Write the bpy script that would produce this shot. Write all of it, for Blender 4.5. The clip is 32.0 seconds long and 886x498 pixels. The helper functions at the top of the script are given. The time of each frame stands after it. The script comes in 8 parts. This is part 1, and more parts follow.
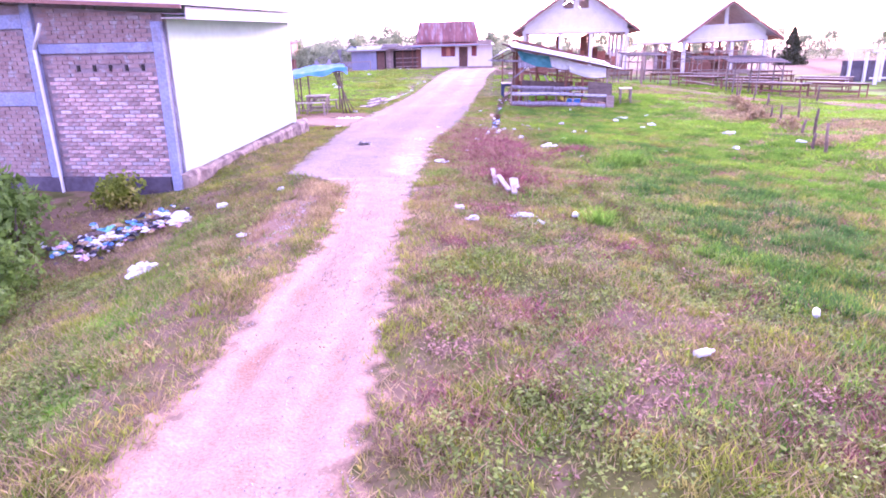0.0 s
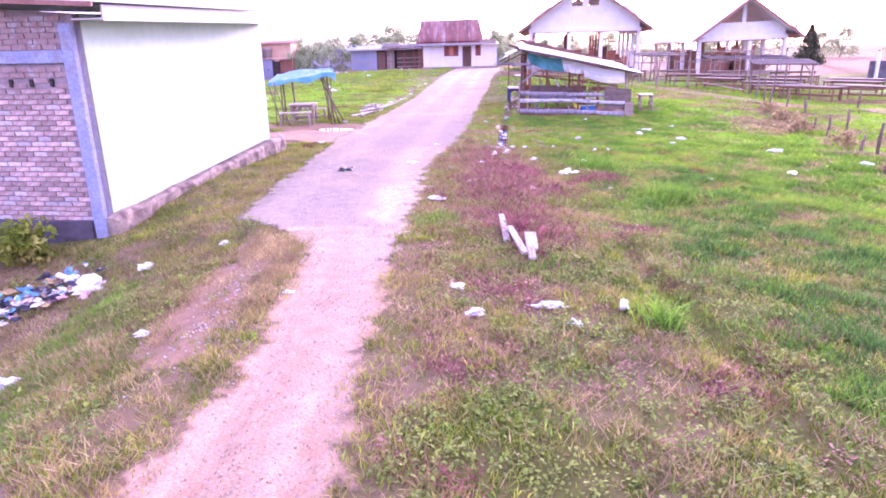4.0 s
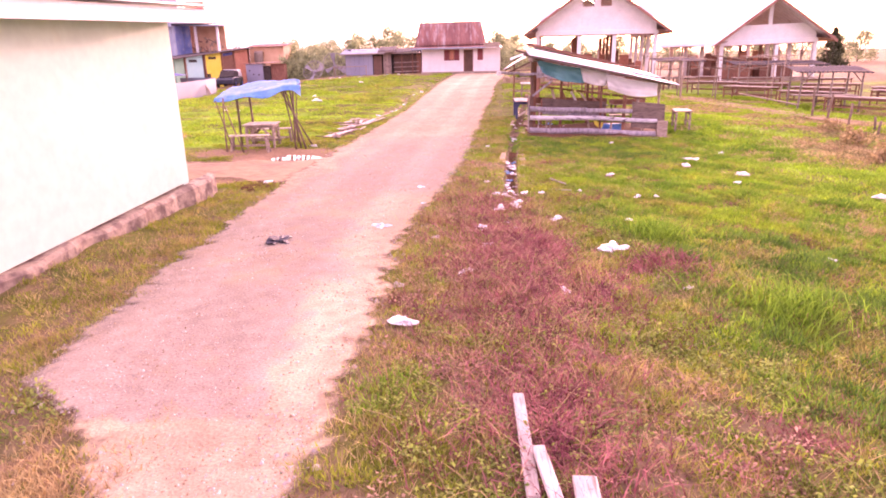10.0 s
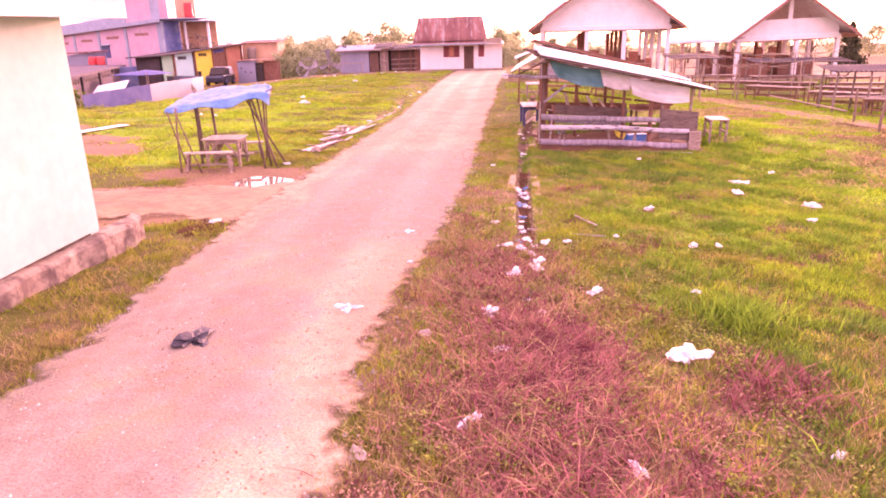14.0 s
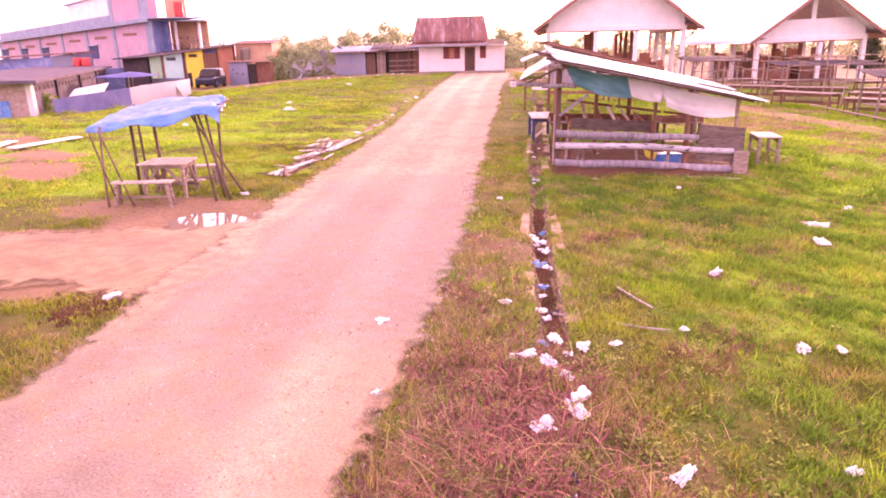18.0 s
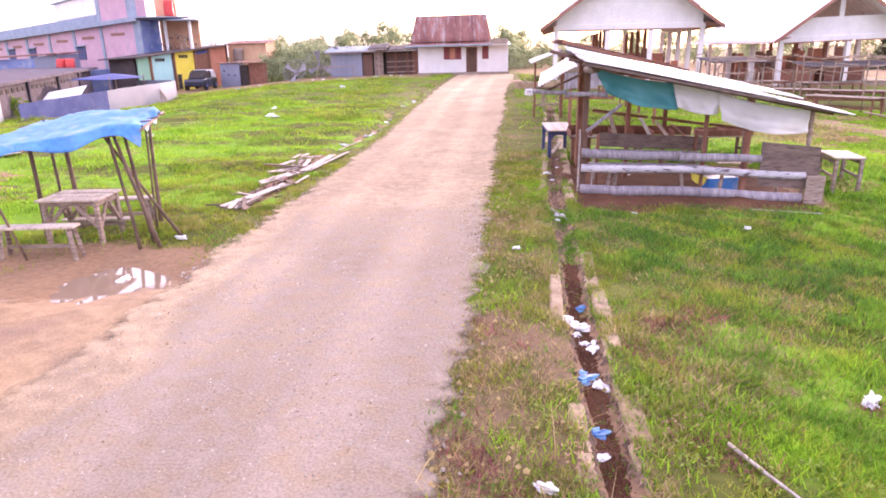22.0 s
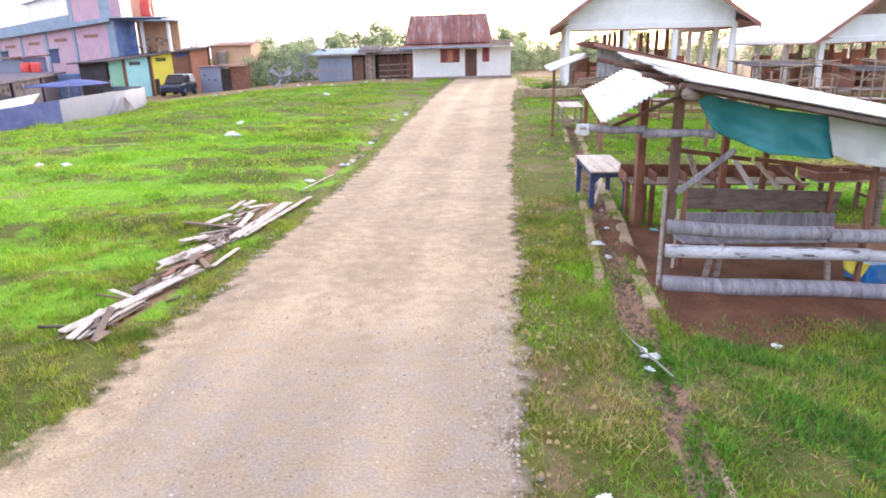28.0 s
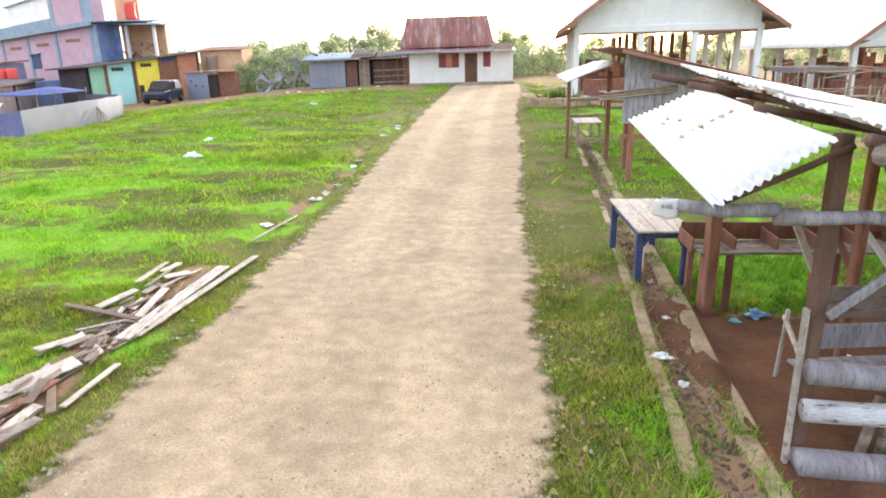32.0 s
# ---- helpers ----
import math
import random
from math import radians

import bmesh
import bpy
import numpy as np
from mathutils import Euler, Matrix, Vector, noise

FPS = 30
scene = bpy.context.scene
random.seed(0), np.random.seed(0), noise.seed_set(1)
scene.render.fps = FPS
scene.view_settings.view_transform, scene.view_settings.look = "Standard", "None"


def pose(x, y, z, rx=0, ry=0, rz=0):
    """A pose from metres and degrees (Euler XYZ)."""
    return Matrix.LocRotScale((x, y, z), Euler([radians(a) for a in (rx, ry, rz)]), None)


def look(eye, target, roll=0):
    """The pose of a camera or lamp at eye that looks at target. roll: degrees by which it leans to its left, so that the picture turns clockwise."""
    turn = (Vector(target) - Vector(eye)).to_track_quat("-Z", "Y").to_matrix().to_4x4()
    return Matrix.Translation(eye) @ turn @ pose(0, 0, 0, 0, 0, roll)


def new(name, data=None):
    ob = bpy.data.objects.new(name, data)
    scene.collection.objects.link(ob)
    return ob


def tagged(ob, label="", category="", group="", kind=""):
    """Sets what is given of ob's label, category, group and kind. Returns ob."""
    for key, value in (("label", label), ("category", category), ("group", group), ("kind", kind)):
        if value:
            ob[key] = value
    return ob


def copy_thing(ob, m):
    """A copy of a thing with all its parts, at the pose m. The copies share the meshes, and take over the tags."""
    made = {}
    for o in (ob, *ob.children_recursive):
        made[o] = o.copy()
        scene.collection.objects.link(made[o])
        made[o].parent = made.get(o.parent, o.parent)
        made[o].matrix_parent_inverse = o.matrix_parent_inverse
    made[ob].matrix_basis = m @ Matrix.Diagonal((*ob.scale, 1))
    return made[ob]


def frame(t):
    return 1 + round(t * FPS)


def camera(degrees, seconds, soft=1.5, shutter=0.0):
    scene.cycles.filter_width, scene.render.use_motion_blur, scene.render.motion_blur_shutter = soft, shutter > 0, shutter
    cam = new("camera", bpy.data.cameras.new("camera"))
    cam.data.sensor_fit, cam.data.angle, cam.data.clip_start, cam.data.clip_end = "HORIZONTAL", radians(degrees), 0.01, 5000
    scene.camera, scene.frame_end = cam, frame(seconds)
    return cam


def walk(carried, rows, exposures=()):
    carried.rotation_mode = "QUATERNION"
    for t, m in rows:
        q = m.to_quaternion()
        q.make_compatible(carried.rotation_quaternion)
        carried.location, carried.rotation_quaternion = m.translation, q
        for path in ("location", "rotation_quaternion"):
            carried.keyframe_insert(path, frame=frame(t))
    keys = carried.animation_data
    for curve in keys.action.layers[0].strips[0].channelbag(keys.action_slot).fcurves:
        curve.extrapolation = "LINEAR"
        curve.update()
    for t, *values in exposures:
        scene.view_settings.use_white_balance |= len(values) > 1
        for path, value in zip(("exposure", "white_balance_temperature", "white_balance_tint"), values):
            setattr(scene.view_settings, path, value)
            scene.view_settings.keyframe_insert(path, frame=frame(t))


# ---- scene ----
cam = camera(70.0, 32.0, soft=1.8)
# seconds, x, y, z, yaw, pitch, roll
ROWS = [
    (0, 0.124, -0.053, 2.001, -0.390, -17.091, 0.940),
    (1, 0.184, 0.551, 2.019, -0.438, -17.107, 1.418),
    (2, 0.196, 1.297, 2.050, -0.326, -16.943, 1.374),
    (3, 0.222, 1.965, 2.114, -0.131, -17.075, 1.106),
    (3.5, 0.250, 2.277, 2.145, -0.050, -17.213, 0.987),
    (5.5, 0.349, 3.632, 2.192, 0.019, -17.294, 1.281),
    (6, 0.386, 4.000, 2.188, 0.094, -17.281, 1.167),
    (7, 0.444, 4.672, 2.225, 0.200, -17.130, 1.142),
    (8, 0.475, 5.469, 2.229, 0.151, -17.121, 1.118),
    (9, 0.525, 6.193, 2.262, 0.125, -17.026, 1.136),
    (10, 0.560, 6.904, 2.287, 0.200, -17.025, 0.985),
    (11, 0.586, 7.591, 2.322, 0.257, -17.393, 1.182),
    (12, 0.596, 8.313, 2.348, 0.183, -17.369, 1.228),
    (13, 0.617, 8.985, 2.371, 0.265, -17.396, 1.109),
    (14, 0.626, 9.680, 2.405, 0.207, -17.424, 1.060),
    (14.5, 0.633, 10.021, 2.416, 0.147, -17.443, 1.032),
    (16.5, 0.680, 11.485, 2.425, 0.196, -17.353, 1.022),
    (17, 0.691, 11.838, 2.442, 0.275, -17.376, 0.980),
    (18, 0.736, 12.564, 2.456, 0.307, -17.368, 0.977),
    (19, 0.766, 13.266, 2.476, 0.380, -17.393, 0.959),
    (20, 0.793, 13.954, 2.512, 0.338, -17.426, 1.044),
    (21, 0.794, 14.651, 2.488, 0.380, -17.374, 1.106),
    (22, 0.763, 15.440, 2.444, 0.382, -17.330, 1.021),
    (23, 0.724, 16.169, 2.452, 0.299, -17.357, 0.987),
    (24, 0.716, 16.906, 2.456, 0.265, -17.283, 1.007),
    (25, 0.670, 17.630, 2.479, 0.289, -17.256, 0.934),
    (25.5, 0.629, 17.965, 2.483, 0.111, -17.216, 0.958),
    (27.5, 0.718, 19.683, 2.533, 0.127, -17.252, 1.090),
    (28, 0.719, 20.053, 2.552, 0.083, -17.265, 1.173),
    (29, 0.736, 20.792, 2.573, 0.027, -17.246, 1.264),
    (30, 0.802, 21.614, 2.597, 0.149, -17.204, 1.206),
    (31, 0.809, 22.355, 2.629, 0.023, -17.251, 1.295),
    (32, 0.863, 23.147, 2.650, 0.115, -17.001, 1.311),
]
# seconds, stops, kelvin, tint
EXPOSURES = [(0, 1.38, 5150, 80), (3, 1.34, 5200, 80), (6, 1.30, 5750, 65), (9, 1.24, 7000, 78), (13, 1.25, 8200, 114), (17, 1.22, 8200, 112), (19, 1.18, 7000, 78), (22, 1.14, 6200, 45), (25, 1.09, 6000, 36), (28, 1.03, 5800, 18), (32, 1.0, 6150, 8)]
walk(cam, [(t, pose(x, y, z, 90 + pitch, roll, yaw)) for t, x, y, z, yaw, pitch, roll in ROWS], EXPOSURES)

# ---- light ----
SUN_AZ, SUN_EL = 20.0, 9.0
world = bpy.data.worlds.new("world")
scene.world = world
world.use_nodes = True
wn = world.node_tree
wn.nodes.clear()
sky = wn.nodes.new("ShaderNodeTexSky")
sky.sky_type = "NISHITA"
sky.sun_disc = False
sky.sun_elevation = radians(SUN_EL)
sky.sun_rotation = radians(SUN_AZ)
sky.air_density, sky.dust_density, sky.ozone_density = 1.0, 4.0, 1.0
bg = wn.nodes.new("ShaderNodeBackground")
bg.inputs["Strength"].default_value = 0.15
wout = wn.nodes.new("ShaderNodeOutputWorld")
haze = wn.nodes.new("ShaderNodeMix")
haze.data_type, haze.blend_type = "RGBA", "ADD"
haze.inputs[0].default_value = 1.0
haze.inputs[7].default_value = (5.0, 4.9, 5.1, 1.0)
wn.links.new(sky.outputs[0], haze.inputs[6])
wn.links.new(haze.outputs[2], bg.inputs[0])
wn.links.new(bg.outputs[0], wout.inputs[0])
sun_data = bpy.data.lights.new("sun", "SUN")
sun_data.energy, sun_data.angle, sun_data.color = 2.0, radians(4), (1.0, 0.86, 0.68)
sun = new("sun", sun_data)
sd = Vector((math.sin(radians(SUN_AZ)) * math.cos(radians(SUN_EL)), math.cos(radians(SUN_AZ)) * math.cos(radians(SUN_EL)), math.sin(radians(SUN_EL))))
sun.matrix_world = look(sd * 60, (0, 0, 0))


# ---- materials ----
def rgb(c):
    return (c[0], c[1], c[2], 1.0)


def surface(name, a, b, scale=6.0, rough=0.85, bump=0.25, metal=0.0, stain=None, stain_at=(0.52, 0.68), stretch=(1, 1, 1), leaf=0.0, vary=0.0, island=False, fine=9.0, grain=0.18):
    """Two tones over coarse noise, fine grain in colour and relief, and an optional third tone in blotches."""
    m = bpy.data.materials.new(name)
    m.use_nodes = True
    t = m.node_tree
    n, l = t.nodes, t.links
    p = n["Principled BSDF"]
    tc = n.new("ShaderNodeTexCoord")
    mp = n.new("ShaderNodeMapping")
    mp.inputs["Scale"].default_value = stretch
    l.new(tc.outputs["Object"], mp.inputs["Vector"])
    big = n.new("ShaderNodeTexNoise")
    big.inputs["Scale"].default_value, big.inputs["Detail"].default_value = scale, 5.0
    l.new(mp.outputs[0], big.inputs["Vector"])
    small = n.new("ShaderNodeTexNoise")
    small.inputs["Scale"].default_value, small.inputs["Detail"].default_value = scale * fine, 6.0
    l.new(mp.outputs[0], small.inputs["Vector"])
    ramp = n.new("ShaderNodeValToRGB")
    ramp.color_ramp.elements[0].position, ramp.color_ramp.elements[1].position = 0.34, 0.66
    ramp.color_ramp.elements[0].color, ramp.color_ramp.elements[1].color = rgb(a), rgb(b)
    l.new(big.outputs[0], ramp.inputs[0])
    col = ramp.outputs[0]
    if stain:
        sp = n.new("ShaderNodeTexNoise")
        sp.inputs["Scale"].default_value, sp.inputs["Detail"].default_value = scale * 2.3, 7.0
        l.new(mp.outputs[0], sp.inputs["Vector"])
        sr = n.new("ShaderNodeMapRange")
        sr.inputs["From Min"].default_value, sr.inputs["From Max"].default_value = stain_at
        l.new(sp.outputs[0], sr.inputs[0])
        mx = n.new("ShaderNodeMix")
        mx.data_type = "RGBA"
        l.new(sr.outputs[0], mx.inputs[0])
        l.new(col, mx.inputs[6])
        mx.inputs[7].default_value = rgb(stain)
        col = mx.outputs[2]
    hsv = n.new("ShaderNodeHueSaturation")
    vr = n.new("ShaderNodeMapRange")
    vr.inputs["From Min"].default_value, vr.inputs["From Max"].default_value = 0.3, 0.7
    vr.inputs["To Min"].default_value, vr.inputs["To Max"].default_value = 1 - grain, 1 + grain
    l.new(small.outputs[0], vr.inputs[0])
    val = vr.outputs[0]
    if vary:
        src = n.new("ShaderNodeNewGeometry").outputs["Random Per Island"] if island else n.new("ShaderNodeObjectInfo").outputs["Random"]
        r2 = n.new("ShaderNodeMapRange")
        r2.inputs["To Min"].default_value, r2.inputs["To Max"].default_value = 1 - vary, 1 + vary
        l.new(src, r2.inputs[0])
        mul = n.new("ShaderNodeMath")
        mul.operation = "MULTIPLY"
        l.new(val, mul.inputs[0])
        l.new(r2.outputs[0], mul.inputs[1])
        val = mul.outputs[0]
    l.new(val, hsv.inputs["Value"])
    l.new(col, hsv.inputs["Color"])
    l.new(hsv.outputs[0], p.inputs["Base Color"])
    p.inputs["Roughness"].default_value, p.inputs["Metallic"].default_value = rough, metal
    if bump:
        bp = n.new("ShaderNodeBump")
        bp.inputs["Strength"].default_value, bp.inputs["Distance"].default_value = bump, 0.02
        l.new(small.outputs[0], bp.inputs["Height"])
        l.new(bp.outputs[0], p.inputs["Normal"])
    if leaf:
        tr = n.new("ShaderNodeBsdfTranslucent")
        l.new(hsv.outputs[0], tr.inputs[0])
        ms = n.new("ShaderNodeMixShader")
        ms.inputs[0].default_value = leaf
        l.new(p.outputs[0], ms.inputs[1])
        l.new(tr.outputs[0], ms.inputs[2])
        l.new(ms.outputs[0], n["Material Output"].inputs[0])
    return m


def ground_material():
    """Grass, dry straw and bare soil, mixed by the sheet's own soil and dry values and by noise."""
    m = surface("field", (0.080, 0.088, 0.020), (0.14, 0.15, 0.032), scale=0.9, rough=0.95, bump=0.8, stain=(0.15, 0.125, 0.045), stain_at=(0.5, 0.72), fine=14.0)
    t = m.node_tree
    n, l = t.nodes, t.links
    hsv = next(q for q in n if q.bl_idname == "ShaderNodeHueSaturation")
    src = hsv.inputs["Color"].links[0].from_socket
    for name, col in (("bright", (0.17, 0.33, 0.02)), ("dry", (0.205, 0.14, 0.082)), ("soil", (0.28, 0.175, 0.105))):
        at = n.new("ShaderNodeAttribute")
        at.attribute_name = name
        nz = n.new("ShaderNodeTexNoise")
        nz.inputs["Scale"].default_value, nz.inputs["Detail"].default_value = 3.2, 8.0
        l.new(n["Mapping"].outputs[0], nz.inputs["Vector"])
        ad = n.new("ShaderNodeMath")
        ad.operation = "ADD"
        l.new(at.outputs["Fac"], ad.inputs[0])
        l.new(nz.outputs[0], ad.inputs[1])
        mr = n.new("ShaderNodeMapRange")
        mr.inputs["From Min"].default_value, mr.inputs["From Max"].default_value = 0.85, 1.1
        l.new(ad.outputs[0], mr.inputs[0])
        mx = n.new("ShaderNodeMix")
        mx.data_type = "RGBA"
        l.new(mr.outputs[0], mx.inputs[0])
        l.new(src, mx.inputs[6])
        mx.inputs[7].default_value = rgb(col)
        src = mx.outputs[2]
    l.new(src, hsv.inputs["Color"])
    return m


def road_material(name, a, b, c, scale, grain=0.16):
    """Trodden dirt in broad patches with paler wheel tracks; its rim breaks up into the ground below."""
    m = surface(name, a, b, scale=scale, rough=0.95, bump=0.5, stain=c, stain_at=(0.46, 0.66), fine=48.0 / scale, grain=grain)
    t = m.node_tree
    n, l = t.nodes, t.links
    p = n["Principled BSDF"]
    hsv = next(q for q in n if q.bl_idname == "ShaderNodeHueSaturation")
    src = hsv.inputs["Color"].links[0].from_socket
    mid = n.new("ShaderNodeTexNoise")
    mid.inputs["Scale"].default_value, mid.inputs["Detail"].default_value = 5.5, 9.0
    l.new(n["Mapping"].outputs[0], mid.inputs["Vector"])
    tr = n.new("ShaderNodeAttribute")
    tr.attribute_name = "track"
    ad = n.new("ShaderNodeMath")
    ad.operation = "MULTIPLY_ADD"
    l.new(tr.outputs["Fac"], ad.inputs[0])
    ad.inputs[1].default_value = 0.16
    l.new(mid.outputs[0], ad.inputs[2])
    mr = n.new("ShaderNodeMapRange")
    mr.inputs["From Min"].default_value, mr.inputs["From Max"].default_value = 0.35, 0.8
    mr.inputs["To Min"].default_value, mr.inputs["To Max"].default_value = 0.80, 1.18
    l.new(ad.outputs[0], mr.inputs[0])
    mul = n.new("ShaderNodeMix")
    mul.data_type, mul.blend_type = "RGBA", "MULTIPLY"
    mul.inputs[0].default_value = 1.0
    for an, tone in (("paved", (0.31, 0.252, 0.20, 1)), ("clay_flare", (0.41, 0.268, 0.172, 1)), ("rut", (0.30, 0.175, 0.105, 1))):
        pv = n.new("ShaderNodeAttribute")
        pv.attribute_name = an
        pm = n.new("ShaderNodeMath")
        pm.operation = "ADD"
        l.new(pv.outputs["Fac"], pm.inputs[0])
        l.new(mid.outputs[0], pm.inputs[1])
        pr = n.new("ShaderNodeMapRange")
        pr.inputs["From Min"].default_value, pr.inputs["From Max"].default_value = 0.95, 1.3
        l.new(pm.outputs[0], pr.inputs[0])
        px_ = n.new("ShaderNodeMix")
        px_.data_type = "RGBA"
        l.new(pr.outputs[0], px_.inputs[0])
        l.new(src, px_.inputs[6])
        px_.inputs[7].default_value = tone
        src = px_.outputs[2]
    l.new(src, mul.inputs[6])
    l.new(mr.outputs[0], mul.inputs[7])
    l.new(mul.outputs[2], hsv.inputs["Color"])
    ed = n.new("ShaderNodeAttribute")
    ed.attribute_name = "edge"
    sh = n.new("ShaderNodeMath")
    sh.operation = "MULTIPLY_ADD"
    l.new(mid.outputs[0], sh.inputs[0])
    sh.inputs[1].default_value = 0.5
    l.new(ed.outputs["Fac"], sh.inputs[2])
    al = n.new("ShaderNodeMapRange")
    al.inputs["From Min"].default_value, al.inputs["From Max"].default_value = 0.30, 0.46
    l.new(sh.outputs[0], al.inputs[0])
    l.new(al.outputs[0], p.inputs["Alpha"])
    return m


